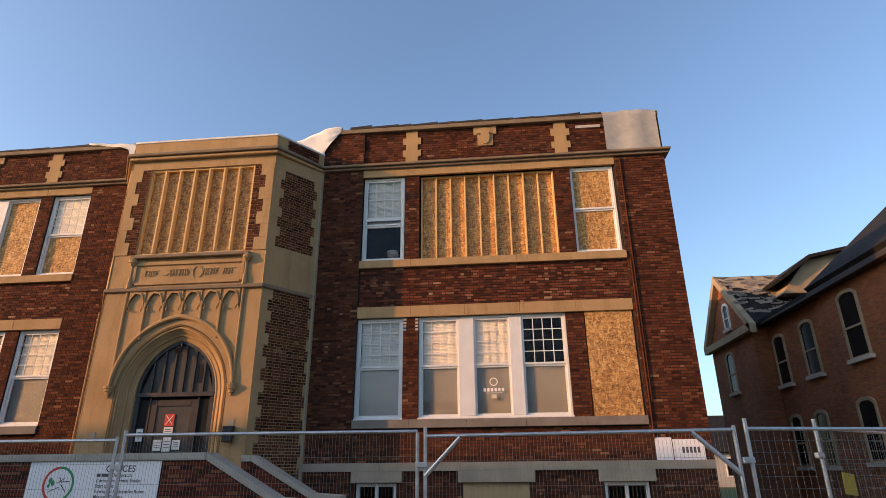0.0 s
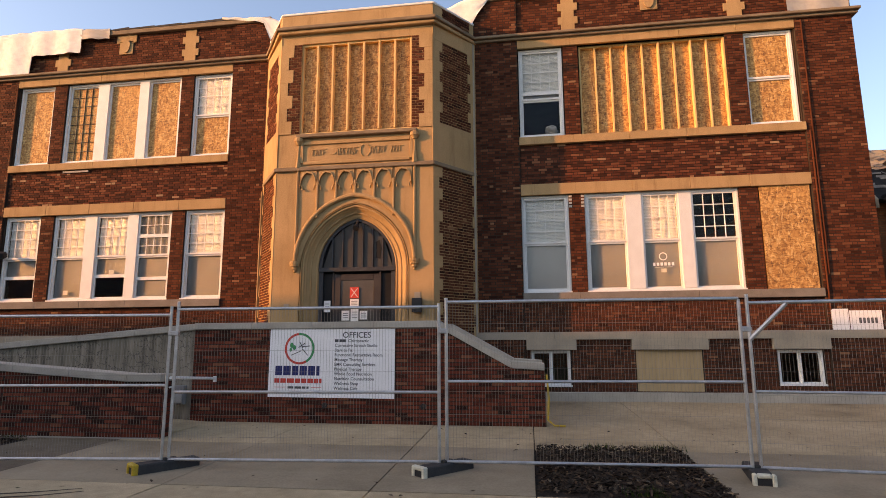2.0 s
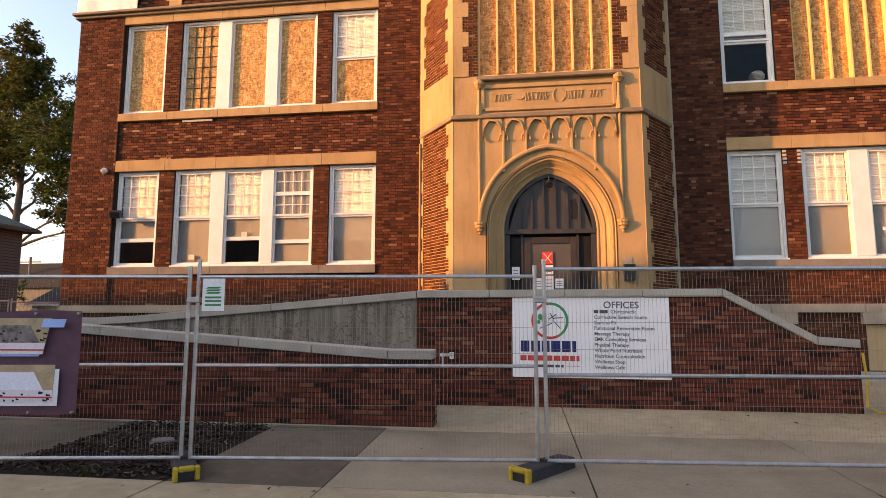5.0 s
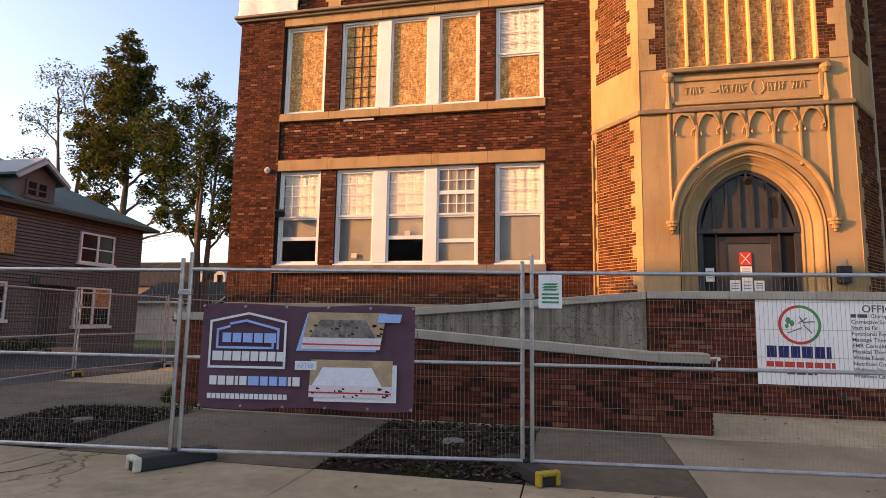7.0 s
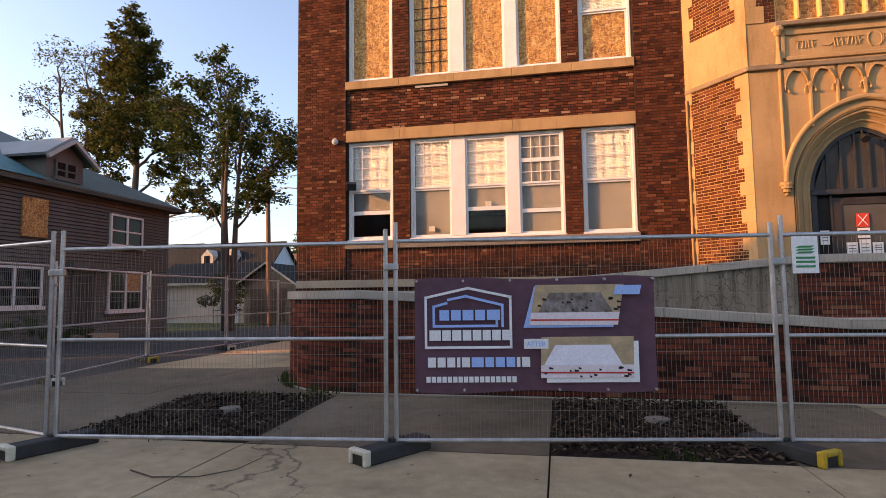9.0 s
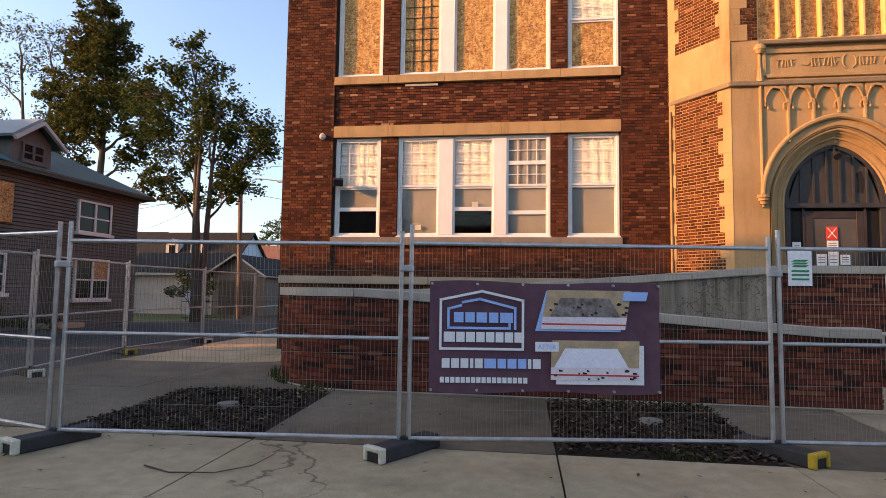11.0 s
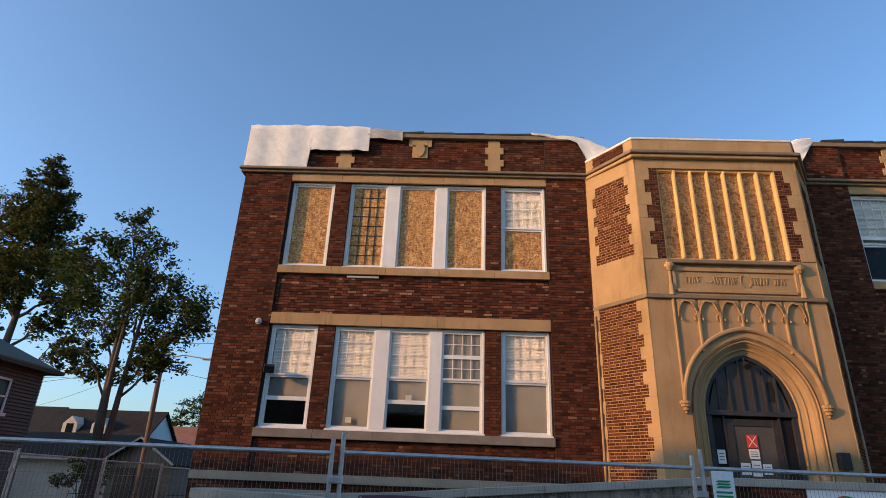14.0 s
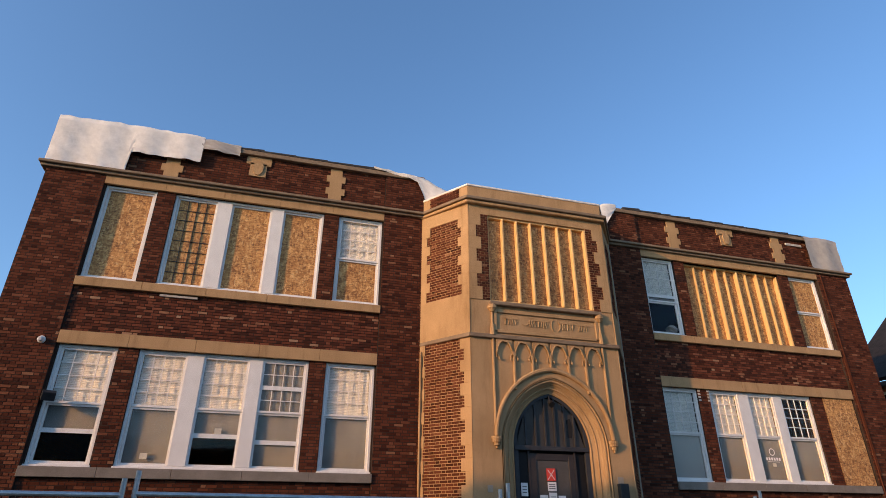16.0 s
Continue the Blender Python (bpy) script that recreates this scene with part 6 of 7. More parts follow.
part("shaft", Geo().tube([(-66, 62, -0.5), (-66, 62, 8.6)], 0.14, 8), POLE_WOOD, p2)
part("crossarm", Geo().box(-67.4, -64.6, 61.95, 62.05, 7.9, 8.05), POLE_WOOD, p2)

# ---- trees ----
def tree(name, base, height, stems, spread, leaves, mat, label, seed, lobes, leaf=0.2, trunk_r=0.22, dead=False):
    """Tapered trunk and limbs; a crown of small leaves clustered round lobes (dx, dy, z, radius)."""
    rnd = random.Random(seed)
    t = thing(name, label, "tree", at=pose(*base))
    wood, ends = Geo(), []
    for s in range(stems):
        a = 2 * math.pi * s / stems + rnd.random()
        lean = spread * (0.15 if stems > 1 else 0.04)
        p, pts = Vector((math.cos(a) * 0.12 * (stems > 1), math.sin(a) * 0.12 * (stems > 1), -0.3)), []
        n = 8
        for i in range(n + 1):
            pts.append(p.copy())
            p = p + Vector((math.cos(a) * lean / n * (1 + i * 0.15) + rnd.uniform(-0.08, 0.08), math.sin(a) * lean / n + rnd.uniform(-0.08, 0.08), height * 0.8 / n))
        wood.tube(pts, trunk_r, 9, trunk_r * 0.22)
        ends.append(pts)
    for dx, dy, z, r in lobes:                # a limb to every lobe
        pts = min(ends, key=lambda e: (e[-1] - Vector((dx, dy, z))).length)
        k = min(len(pts) - 1, max(2, int(len(pts) * (z - r) / (height * 0.85))))
        p, q = pts[k], Vector((dx, dy, z))
        line = [p.lerp(q, i / 5) + Vector((rnd.uniform(-0.15, 0.15), rnd.uniform(-0.15, 0.15), 0.25 * math.sin(math.pi * i / 5))) * (0 < i < 5) for i in range(6)]
        wood.tube(line, trunk_r * 0.32, 6, 0.02)
        for _ in range(7):
            s = line[rnd.choice((2, 3, 4, 5))]
            e = q + Vector((rnd.gauss(0, 1), rnd.gauss(0, 1), rnd.gauss(0, 0.8))).normalized() * r * rnd.uniform(0.6, 1.05)
            m = s.lerp(e, 0.5) + Vector((0, 0, 0.12 * r))
            wood.tube([s, m, e], 0.03, 4, 0.006)
            if dead:
                for _k in range(3):
                    wood.tube([m, m + Vector((rnd.uniform(-0.7, 0.7), rnd.uniform(-0.7, 0.7), rnd.uniform(0.1, 0.9)))], 0.015, 3, 0.004)
    part("trunk", wood, BARK, t, "grey-brown forking trunk and limbs", smooth=True)
    crown, total = Geo(), sum(l[3] ** 2 for l in lobes)
    for dx, dy, z, r in lobes:
        clumps = max(4, int(14 * r * r))
        for _ in range(clumps):
            d = Vector((rnd.gauss(0, 1), rnd.gauss(0, 1), rnd.gauss(0, 0.8))).normalized()
            c = Vector((dx, dy, z)) + d * r * rnd.uniform(0.25, 1.0) ** 0.6
            cr = rnd.uniform(0.22, 0.5) * min(1, r)
            for _k in range(int(leaves * r * r / total / clumps)):
                o = c + Vector((rnd.gauss(0, cr * 0.62), rnd.gauss(0, cr * 0.62), rnd.gauss(0, cr * 0.45)))
                s = leaf * rnd.uniform(0.5, 1.1)
                m = Euler((rnd.uniform(-1.2, 1.2), rnd.uniform(-1.2, 1.2), rnd.uniform(0, 6.3))).to_matrix()
                crown.add([o + m @ Vector(v) * s for v in ((0, -0.6, 0), (0.32, 0, 0.06), (0, 0.6, -0.05), (-0.32, 0, 0.06))], [(0, 1, 2, 3)])
    part("crown", crown, mat, t, "loose leafy crown with gaps", kind="stuff")
    return t


tree("tall_tree", (-41.2, 34.0, -0.3), 21.6, 1, 3, 31000, LEAF_OLIVE, "tall dark green tree with upright tapering crown", 5,
     [(-0.4, 0, 21.2, 0.7), (-0.3, 0.1, 20.0, 1.2), (-0.1, 0.2, 18.8, 1.6), (-1.4, 0.5, 17.6, 1.6), (1.0, 0, 17.4, 1.5), (-0.2, 0, 15.6, 2.1), (-2.6, 0, 14.6, 1.6), (2.2, 0.4, 14.2, 1.7), (0.4, -1, 12.8, 2.2), (-2.4, 0.6, 12.2, 1.7), (3.4, 0, 11.8, 1.5), (2.0, 1, 10.2, 1.0), (-1.8, 0, 10.0, 1.0), (4.2, 0, 8.6, 1.0), (5.6, 0, 7.4, 0.8)], 0.26, 0.36)
tree("forked_tree", (-28.9, 26.0, -0.3), 13.2, 4, 2.4, 19000, LEAF, "forked green tree with several pale stems", 8,
     [(-0.8, 0, 13.6, 0.75), (0.0, 0.3, 12.4, 0.9), (-1.9, 0, 12.1, 1.0), (-3.4, 0.2, 11.4, 1.1), (-2.7, 0, 10.0, 1.3), (-0.9, 0.5, 10.8, 1.3), (1.0, 0, 10.6, 1.3), (2.2, 0.4, 9.5, 1.3), (3.1, 0, 8.4, 1.0), (0.5, 0, 9.0, 1.4), (1.6, 0.3, 7.6, 1.2), (-1.4, 0.2, 8.3, 1.1), (-1.9, 0, 7.0, 0.8), (1.2, 0, 6.3, 0.9), (2.4, 0, 6.6, 0.7), (-0.4, 0.6, 6.0, 0.6)], 0.19, 0.2)
tree("bare_tree", (-47.6, 36.0, -0.3), 20.5, 2, 4, 3600, LEAF_OLIVE, "half-dead tree with bare branches", 12,
     [(-1.8, 0, 20.0, 1.5), (0.6, 0, 19.2, 1.6), (-3.6, 0, 16.6, 1.5), (1.6, 0, 16.4, 1.8), (-1.0, 0, 17.6, 1.4), (-3.6, 0, 13.2, 1.3), (1.4, 0, 13.4, 1.5)], 0.19, 0.3, dead=True)
tree("far_tree", (-49.0, 86.0, -0.3), 13.0, 1, 3, 12000, LEAF, "round far green tree", 15, [(0, 0, 13.0, 2.0), (-3.0, 0, 10.6, 2.3), (2.6, 0, 11.8, 2.2), (-5.0, 0, 8.0, 2.0), (0.6, 0, 9.4, 2.6), (4.4, 0, 9.6, 2.2), (-2.0, 0, 7.0, 2.2), (3.0, 0, 7.0, 2.4)], 0.34, 0.25)
tree("small_tree", (-31.8, 30.5, -0.35), 3.0, 3, 2.5, 1400, LEAF, "low leafy sapling before the garage", 18, [(-0.4, 0, 2.4, 0.7), (0.5, 0, 2.0, 0.7), (-0.9, 0, 1.6, 0.6), (0.2, 0, 1.3, 0.6)], 0.2, 0.05)
tree("far_tree", (-62.0, 52.0, -0.3), 8.0, 1, 3, 3000, LEAF, "round far green tree", 21, [(0, 0, 6.2, 2.4), (-2.4, 0, 5.0, 2.2), (2.6, 0, 4.6, 2.0)], 0.4, 0.25)
for k, (x, y, s) in enumerate(((-29.6, 15.5, 1.0), (-29.9, 17.8, 0.7), (-29.7, 13.2, 1.1))):
    tree("bush", (x, y, -0.2), 1.2 * s, 3, 1.2, 900, LEAF, "dark green bush by the house wall", 30 + k, [(0, 0, 0.7 * s, 0.5 * s), (0.3, 0.5, 0.6 * s, 0.45 * s), (-0.2, -0.5, 0.55 * s, 0.45 * s)], 0.14, 0.02)

# ---- roof wraps ----
def drape(name, top_pts, bottom_pts, y, mat, label, seed, back=1.2):
    """A cloth sheet hung over a parapet, between a top line and a ragged bottom line of (x, z)."""
    rnd = random.Random(seed)
    n, m = 90, 8
    tx, tz = zip(*top_pts)
    bx, bz = zip(*bottom_pts)
    x0, x1 = tx[0], tx[-1]
    g, v = Geo(), []
    for j in range(m + 4):
        for i in range(n + 1):
            x = x0 + (x1 - x0) * i / n
            zt, zb = float(np.interp(x, tx, tz)), float(np.interp(x, bx, bz))
            w = 0.018 * math.sin(7 * x + seed) + 0.012 * math.sin(17 * x + 2.0 * j + seed)
            if j <= m:
                z = zb + (zt - zb) * j / m
                v.append((x, y + w * (1 - 0.4 * j / m), z + 0.01 * math.sin(11 * x)))
            else:
                v.append((x, y + back * (j - m) / 3, zt + 0.015 * math.sin(9 * x + j) - 0.02 * (j - m)))
    g.add(v, [(j * (n + 1) + i, j * (n + 1) + i + 1, (j + 1) * (n + 1) + i + 1, (j + 1) * (n + 1) + i) for j in range(m + 3) for i in range(n)])
    return tagged(part(name, g, mat, smooth=True), label, "tarpaulin")


drape("roof_wrap", [(-19.42, 10.68), (-18.0, 10.72), (-16.1, 10.70)], [(-19.42, 9.39), (-17.72, 9.38), (-17.70, 9.93), (-16.1, 9.95)], PIER - 0.09, TARP, "white shrink-wrap sheet over the parapet corner", 1)
drape("roof_wrap", [(-16.15, 10.66), (-15.2, 10.6)], [(-16.15, 10.36), (-15.2, 10.30)], PIER - 0.085, TARP_GREY, "torn grey sheet on the parapet", 2, 0.6)
drape("roof_wrap", [(3.02, 10.56), (3.9, 10.58), (4.40, 10.54)], [(3.02, 9.39), (4.52, 9.38)], PIER - 0.09, TARP_GREY, "grey shrink-wrap sheet over the parapet corner", 3)
drape("roof_wrap", [(-11.7, 10.64), (-10.9, 10.56), (-10.3, 10.52), (-9.7, 10.22), (-8.9, 9.98)], [(-11.7, 10.58), (-10.9, 10.46), (-10.45, 10.36), (-10.2, 9.75), (-9.9, 9.6), (-8.9, 9.7)], PIER - 0.07, TARP, "white sheet drooping beside the bay", 4, 0.9)
drape("roof_wrap", [(-6.3, 9.95), (-5.6, 10.16), (-5.0, 10.42), (-4.6, 10.6), (-4.15, 10.66)], [(-6.3, 9.7), (-5.1, 9.7), (-4.72, 9.66), (-4.4, 10.15), (-4.15, 10.52)], PIER - 0.07, TARP, "white sheet drooping beside the bay", 5, 0.9)
felt = Geo()                                  # ragged black felt edge along the coping
rnd = random.Random(9)
for x0, x1 in ((-15.2, -11.4), (-3.9, 3.0)):
    x = x0
    while x < x1:
        w = rnd.uniform(0.3, 0.9)
        dz = rnd.uniform(0.0, 0.05)
        felt.slab([(x, 10.545), (min(x + w, x1), 10.545), (min(x + w, x1), 10.60 + dz), (x, 10.58 + dz * rnd.random())], PIER - 0.06, 14.0)
        x += w
tagged(part("torn_roof_edge", felt, ROOF_FELT), "ragged black roofing felt along the parapet", "roofing", kind="structure")

# ---- fittings on the front ----
wl = thing("wall_lamp", "black box lantern on the stone beside the door", "lamp", at=pose(-5.86, BAY_Y, 2.36))
part("housing", Geo().box(-0.11, 0.11, -0.14, -0.01, -0.16, 0.16), BLACK, wl, bevel=0.01)
part("back_plate", Geo().box(-0.07, 0.07, -0.012, 0.0, 0.1, 0.3), STONE_DARK, wl)
dl = thing("arch_light", "small dark floodlight under the arch crown", "lamp", at=pose(AX, 12.64, 4.3))
part("head", Geo().tube([(0, 0, 0), (0, -0.12, -0.1)], 0.05, 10, 0.075), BLACK, dl)
part("stem", Geo().tube([(0, 0, 0), (0, 0.03, 0.14)], 0.02, 8), BLACK, dl)
sc = thing("security_camera", "white dome security camera on the brick pier", "camera", at=pose(-18.36, PIER, 5.14))
part("mount", Geo().tube([(0, 0.01, 0), (0, -0.05, 0)], 0.075, 14), VINYL, sc)
part("dome", Geo().tube([(0, -0.05, 0), (0, -0.1, -0.01), (0, -0.13, -0.02)], 0.065, 14, 0.03), VINYL, sc)
fl = thing("floodlight", "black floodlight on a bracket by the window", "lamp", at=pose(-17.95, FIELD - 0.06, 4.07))
part("head", Geo().box(-0.12, 0.12, -0.22, -0.04, -0.10, 0.07).moved(pose(0, 0, 0, 25, 0, 20)), BLACK, fl, bevel=0.012)
part("bracket", Geo().tube([(0, 0.12, 0), (0, -0.06, 0)], 0.02, 8), BLACK, fl)
for x, z0, z1, y, lab in ((-18.13, 0.2, 9.3, PIER + 0.02, "thin dark conduit down the brick"), (3.27, 2.2, 6.4, PIER - 0.02, "thin brown conduit down the brick"), (3.33, 3.0, 9.2, PIER - 0.02, "thin brown conduit down the brick")):
    tagged(part("conduit", Geo().tube([(x, y, z0), (x, y, z1)], 0.018, 6), BLACK if x < 0 else BRICK), lab, "conduit", "wall conduits")
tagged(part("downpipe", Geo().tube([(-4.62, 13.55, 0.3), (-4.62, 13.55, 9.2)], 0.03, 8), STONE_DARK), "slim tan downpipe in the corner by the bay", "pipe")
tagged(part("downpipe", Geo().tube([(-10.27, 13.55, 0.3), (-10.27, 13.55, 5.5)], 0.03, 8), STONE), "slim tan downpipe in the corner by the bay", "pipe")
nb = thing("notice_board", "two white notice sheets fixed to the brick", "sign", at=pose(3.27, PIER - 0.012, 1.72))
part("sheet", Geo().box(0, 0.35, -0.01, 0, -0.02, 0.50), SIGN_WHITE, nb)
part("sheet", Geo().box(0.37, 1.02, -0.01, 0, -0.02, 0.46), SIGN_WHITE, nb)
for k in range(5):
    bar(nb, 0.55 + 0.08 * k, 0.60 + 0.08 * k, 0.18, 0.30, GREY_PRINT, -0.012)
for nm, x0, x1, z0, z1, mat, lab in (("red_notice", -0.17, 0.05, 2.57, 2.83, RED_PRINT, "red notice with a white cross on the door"), ("paper_notice", -0.16, 0.05, 2.36, 2.55, PAPER, "white paper notice taped to the door"), ("paper_notice", -0.36, -0.17, 2.05, 2.28, PAPER, "white paper notice taped to the door"),
                                     ("paper_notice", -0.14, 0.05, 2.03, 2.33, PAPER, "white paper notice taped to the door"), ("paper_notice", 0.08, 0.26, 2.07, 2.27, PAPER, "white paper notice taped to the door"), ("paper_notice", -0.80, -0.64, 2.25, 2.52, PAPER, "white paper notice in the sidelight")):
    nt = thing(nm, lab, "notice", at=pose(XC + 0.06, Y + 0.026, 0))
    part("sheet", Geo().box(x0, x1, 0.0, 0.003, z0, z1), mat, nt)
    if mat is RED_PRINT:
        for s in (-1, 1):
            part("cross_stroke", Geo().tube([(-0.06 - 0.08 * s, -0.002, 2.60), (-0.06 + 0.08 * s, -0.002, 2.80)], 0.008, 4), PAPER, nt)
    else:
        for k in range(3):
            zz = z0 + (z1 - z0) * (0.25 + 0.22 * k)
            part("print_bar", Geo().box(x0 + 0.03, x1 - 0.03, -0.002, 0.0, zz, zz + 0.014), GREY_PRINT, nt)
for k in range(4):                            # pale brick ends beside the window heads
    for x0, x1 in ((-2.325, -2.25), (-2.03, -1.955)):
        z = 4.78 + 2 * COURSE * k * 0.62
        tagged(part("pale_brick_end", Geo().box(x0, x1, FIELD - 0.008, FIELD + 0.02, z, z + 0.05), STONE_PALE), "pale brick end beside a window head", "brick", "pale brick ends")
tagged(part("sill_patch", Geo().box(-16.35, -15.55, FIELD - 0.04, FIELD + 0.02, 6.335, 6.385), STONE_PALE), "pale patched strip under the window sill", "stone")
tagged(part("parapet_strip", Geo().box(2.3, 2.95, PIER + 0.03, PIER + 0.09, 10.19, 10.27), STONE_PALE), "pale strip of bare stone in the parapet", "stone")
tagged(part("vent_plate", Geo().box(-9.05, -8.93, BAY_Y - 0.012, BAY_Y + 0.01, 2.30, 2.44), STONE_DARK, bevel=0.004), "small square vent plate in the stonework", "vent")
# window stickers and name on the glass, as plain shapes
for x, z in ((-16.0, 2.88), (-14.65, 3.42)):
    tagged(part("window_sticker", Geo().box(x - 0.07, x + 0.07, FIELD + 0.094, FIELD + 0.097, z, z + 0.12), CREAM), "small cream sticker on the glass", "sticker", "window stickers")
ws = thing("window_lettering", "white ring emblem and name block on the glass", "sign", at=pose(-0.18, FIELD + 0.09, 3.3))
ring_print(ws, 0, 0.22, 0.075, 0.095, 0, 2 * math.pi, SIGN_WHITE)
for k in range(6):
    bar(ws, -0.24 + 0.085 * k, -0.185 + 0.085 * k, 0.0, 0.075, SIGN_WHITE, -0.004)
bar(ws, -0.2, 0.2, -0.04, -0.03, SIGN_WHITE, -0.004)
bar(ws, -0.06, 0.06, -0.16, -0.07, CREAM, -0.004)
rg = thing("crumpled_bag", "crumpled grey cloth behind the upper window", "cloth", at=pose(-2.65, FIELD + 0.2, 6.85))
bm_ = bmesh.new()
bmesh.ops.create_icosphere(bm_, subdivisions=3, radius=0.16)
for vv in bm_.verts:
    vv.co *= 1 + 0.35 * noise.noise(vv.co * 9)
    vv.co.z *= 0.75
me = bpy.data.meshes.new("cloth")
bm_.to_mesh(me)
bm_.free()
me.materials.append(SHADE)
ob = new("cloth", me)
ob.parent = rg
for x in (-7.05, -5.25, -10.4):
    tagged(part("wall_drain", Geo().tube([(x, 9.84, 0.42), (x, 9.81, 0.42)], 0.05, 12).tube([(x, 9.812, 0.42), (x, 9.805, 0.42)], 0.03, 10), BLACK), "round metal drain in the terrace wall", "drain", "wall drains")
hr = thing("handrail", "white painted rail across the ramp's foot", "handrail", at=pose(-9.1, 8.34, 0.97))
part("tube", Geo().tube([(0.06, -0.10, 0.02), (0.03, 1.30, -0.07)], 0.024, 10), VINYL, hr)
part("end", Geo().tube([(0.03, 1.28, -0.03), (0.03, 1.28, -0.13)], 0.034, 10), VINYL, hr)
part("bracket", Geo().tube([(0.06, 0.0, 0.02), (0.06, 0.0, -0.12), (-0.02, 0.0, -0.14)], 0.014, 8), VINYL, hr)
eb = thing("utility_box", "grey metal utility box on the stucco wall", "box", at=pose(-9.86, 9.83, 0.42))
part("housing", Geo().box(-0.13, 0.13, -0.1, 0.0, 0, 0.34), plain("grey_box_paint", (0.20, 0.20, 0.20), (0.15, 0.15, 0.145), 4.0, 0.6), eb, bevel=0.01)
part("cover", Geo().box(-0.1, 0.1, -0.12, -0.1, 0.03, 0.18), plain("grey_cover_paint", (0.34, 0.33, 0.31), (0.28, 0.27, 0.25), 4.0, 0.6), eb, bevel=0.005)
sp = thing("yellow_strap", "yellow strap hanging at the wall's end", "strap", at=pose(-3.1, 9.84, 0.12))
part("strap", Geo().tube([(0, 0, 0.85), (0.02, -0.03, 0.45), (0.0, -0.02, 0.1), (0.1, -0.08, 0.02), (0.28, -0.1, 0.015)], 0.018, 6), YELLOW, sp)

# ---- mulch beds ----
rnd = random.Random(23)
for x0, x1, y0, y1 in BEDS:
    n, v = 16, []
    for j in range(n + 1):
        for i in range(n + 1):
            x, y = x0 + (x1 - x0) * i / n, y0 + (y1 - y0) * j / n
            edge = min(i, j, n - i, n - j) / n
            v.append((x, y, ground_z(x, y) - 0.015 + 0.05 * min(1, edge * 6) * (0.6 + 0.4 * noise.noise(Vector((x * 2, y * 2, 0))))))
    bed = tagged(part("mulch_bed", Geo().add(v, [(j * (n + 1) + i, j * (n + 1) + i + 1, (j + 1) * (n + 1) + i + 1, (j + 1) * (n + 1) + i) for j in range(n) for i in range(n)]), MULCH), "tree pit filled with dark bark mulch", "mulch bed", "mulch beds", "structure")
    g = Geo()
    for _ in range(4200):
        x, y = rnd.uniform(x0 + 0.03, x1 - 0.03), rnd.uniform(y0 + 0.03, y1 - 0.03)
        q = pose(x, y, ground_z(x, y) + rnd.uniform(0.015, 0.055), rnd.uniform(-30, 30), rnd.uniform(-30, 30), rnd.uniform(0, 360))
        a, b, c = rnd.uniform(0.012, 0.045), rnd.uniform(0.005, 0.014), rnd.uniform(0.002, 0.006)
        g.add([q @ Vector(p) for p in ((-a, -b, -c), (a, -b * 0.6, -c), (a * 0.8, b, c), (-a, b * 0.7, c))], [(0, 1, 2, 3)])
    part("bark_chips", g, CHIP, bed, "scattered bark chips", kind="stuff")
    cx, cy = (x0 + x1) / 2 + 0.1, (y0 + y1) / 2 + 0.15
    if x0 < -10:                              # cut stump
        tagged(part("tree_stump", Geo().tube([(cx, cy, ground_z(cx, cy)), (cx, cy, ground_z(cx, cy) + 0.06)], 0.15, 14, 0.12), SILL), "low pale sawn tree stump in the mulch", "stump", "tree stumps")
    tuft = Geo()
    for cxx, cyy in ((x0 + 0.9, y1 - 0.1), (x1 - 0.3, y1 - 0.12), (x0 + 1.1, y0 + 0.08)):
        for _ in range(60):
            px, py = cxx + rnd.gauss(0, 0.12), cyy + rnd.gauss(0, 0.05)
            hh = rnd.uniform(0.04, 0.12)
            tuft.add([(px - 0.006, py, ground_z(px, py)), (px + 0.006, py, ground_z(px, py)), (px + rnd.uniform(-0.05, 0.05), py + rnd.uniform(-0.04, 0.04), ground_z(px, py) + hh)], [(0, 1, 2)])
    tagged(part("weeds", tuft, LEAF), "small green weeds at the bed's edge", "weeds", kind="stuff")
for a, n in ((-2.75, 90), (-2.35, 60), (-1.9, 40)):      # weeds in the joint along the rounded wall
    tuft = Geo()
    for _ in range(n):
        b = a + rnd.gauss(0, 0.09)
        px, py = CX + (R + 0.09) * math.cos(b) + rnd.gauss(0, 0.03), CY + (R + 0.09) * math.sin(b) + rnd.gauss(0, 0.03)
        z = ground_z(px, py)
        tuft.add([(px - 0.009, py, z), (px + 0.009, py, z), (px + rnd.uniform(-0.06, 0.06), py + rnd.uniform(-0.05, 0.05), z + rnd.uniform(0.05, 0.17))], [(0, 1, 2)])
    tagged(part("weeds", tuft, LEAF), "small green weeds at the foot of the brick wall", "weeds", kind="stuff")
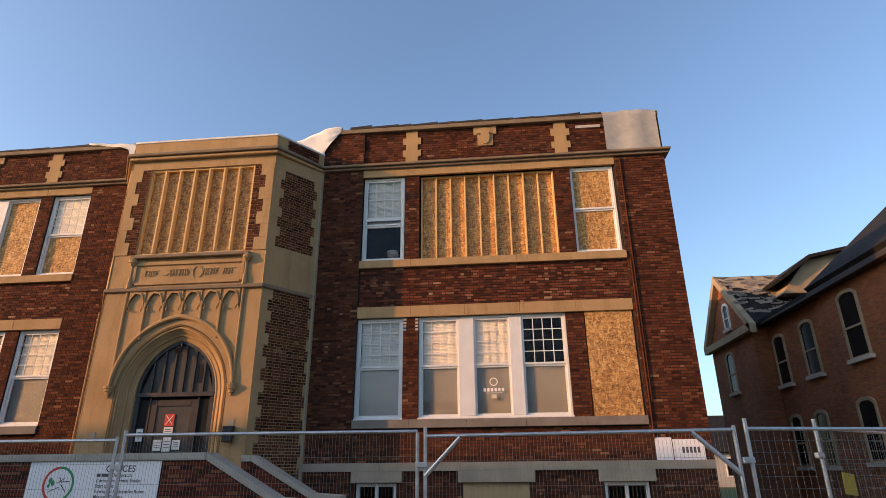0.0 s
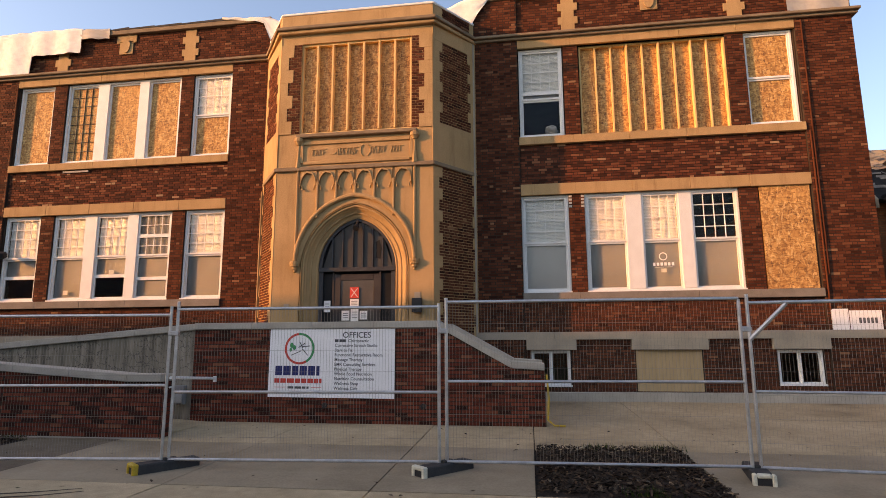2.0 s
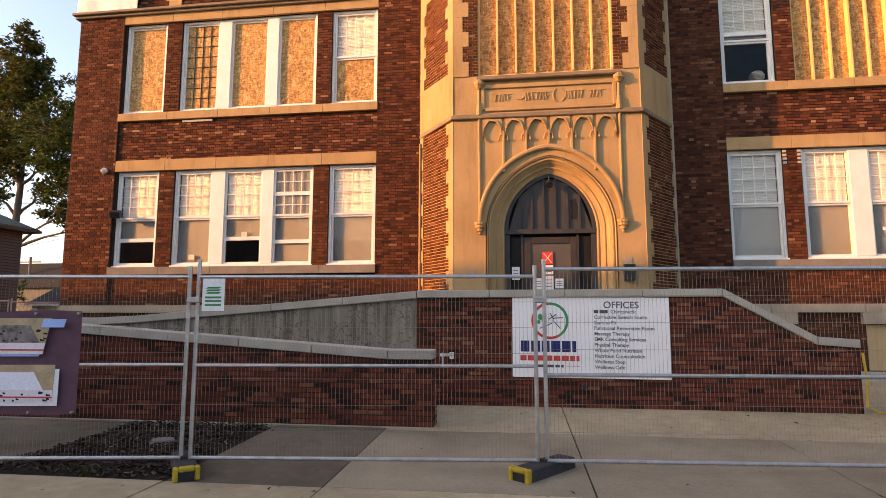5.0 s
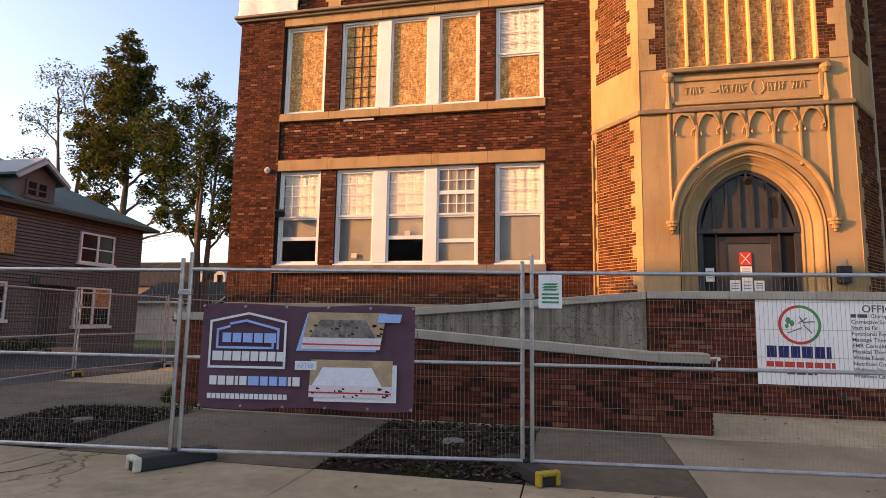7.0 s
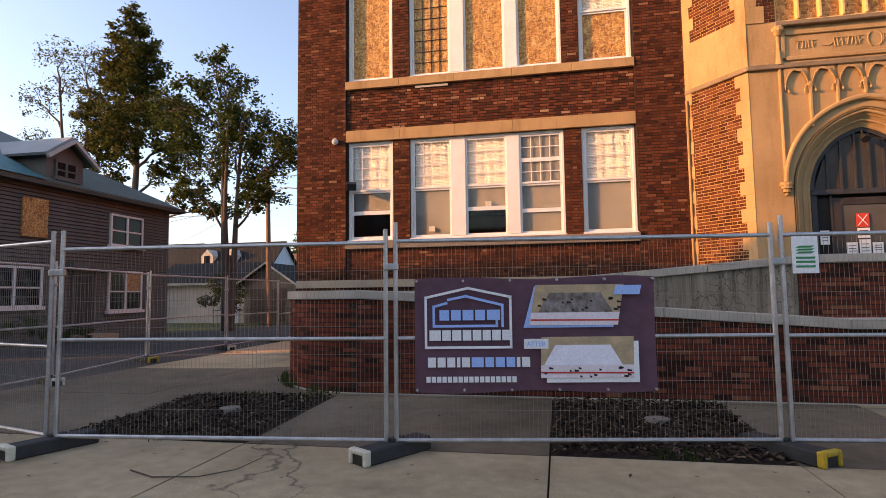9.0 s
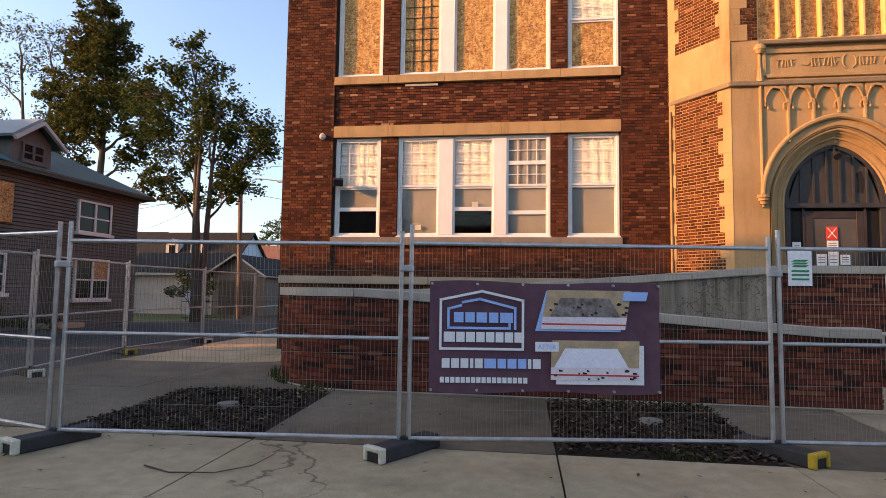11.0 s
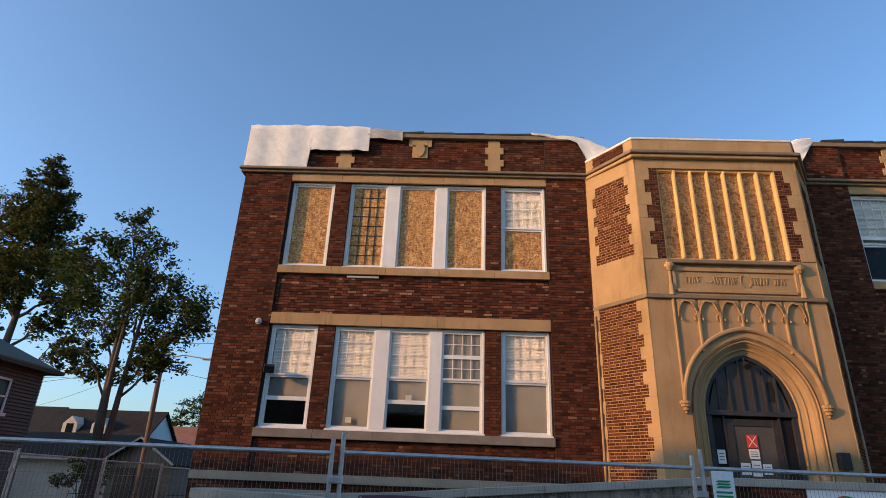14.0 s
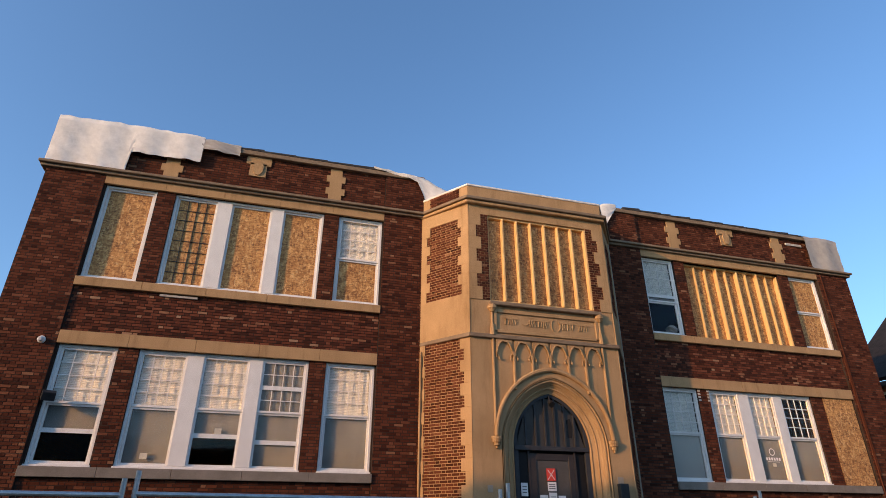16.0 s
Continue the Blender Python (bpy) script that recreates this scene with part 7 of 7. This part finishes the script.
# leaves, pebbles and twigs on the pavement
lit = Geo()
for _ in range(160):
    x, y = rnd.uniform(-19, 1), rnd.uniform(4.4, 9.6)
    if y > 7.9 and x < -9:
        continue
    q = pose(x, y, ground_z(x, y) + 0.012, rnd.uniform(-20, 20), rnd.uniform(-20, 20), rnd.uniform(0, 360))
    a = rnd.uniform(0.012, 0.04)
    lit.add([q @ Vector(p) for p in ((-a, 0, 0), (0, -a * 0.5, 0.004), (a, 0, 0), (0, a * 0.5, 0.006))], [(0, 1, 2, 3)])
tagged(part("leaf_litter", lit, CHIP), "dry leaves and grit on the pavement", "litter", kind="stuff")
for pts in (((-16.55, 4.75), (-16.25, 4.62), (-15.9, 4.68), (-15.7, 4.9), (-15.66, 5.25)), ((-8.9, 5.05), (-8.5, 5.2), (-8.1, 5.4)), ((-8.7, 4.95), (-8.3, 5.1), (-8.0, 5.3))):
    tagged(part("twig", Geo().tube([(x, y, ground_z(x, y) + 0.012) for x, y in pts], 0.007, 5, 0.003), BARK), "thin dry twig on the pavement", "twig", "twigs")

# ---- single bricks of the low walls nearest the street ----
cell = {}


def single_bricks(wall, u0, u1, z0, rows, step, face, top, seed):
    """Running bond in which each brick is an object; alike bricks share a mesh."""
    rnd = random.Random(seed)
    for row in range(rows):
        a, b = z0 + row * step + JOINT / 2, z0 + (row + 1) * step - JOINT / 2
        u = math.floor(u0 / LENGTH) * LENGTH + (LENGTH / 2) * (row % 2) - LENGTH
        while u < u1:
            c, d = max(u, u0) + JOINT / 2, min(u + LENGTH, u1) - JOINT / 2
            u += LENGTH
            if d - c < 0.03 or b > top((c + d) / 2):
                continue
            key = (round(d - c, 3), round(b - a, 4))
            if key not in cell:
                w, h_ = key[0], key[1] / 2
                cell[key] = mesh_of("brick", Geo().add([(-w / 2, 0, -h_), (w / 2, 0, -h_), (w / 2, 0, h_), (-w / 2, 0, h_), (-w / 2, 0.016, -h_), (w / 2, 0.016, -h_), (w / 2, 0.016, h_), (-w / 2, 0.016, h_)],
                                                       [(0, 1, 2, 3), (4, 5, 1, 0), (5, 6, 2, 1), (6, 7, 3, 2), (7, 4, 0, 3)]), BRICK_RED)
            ob = new("brick", cell[key])
            ob.parent = wall
            ob.location = ((c + d) / 2, face + rnd.uniform(-0.003, 0.002), (a + b) / 2)


single_bricks(ramp_wall, -12.0, -9.15, 0.07, 16, COURSE, 8.2, lambda u: float(np.interp(u, (-14.95, -9.75), (1.42, 1.05))) - 0.11, 77)
single_bricks(bpy.data.objects["wall_terrace"], -8.094, -5.751, 0.1, 27, 1.81 / 27, 9.85, lambda u: 1.81, 78)
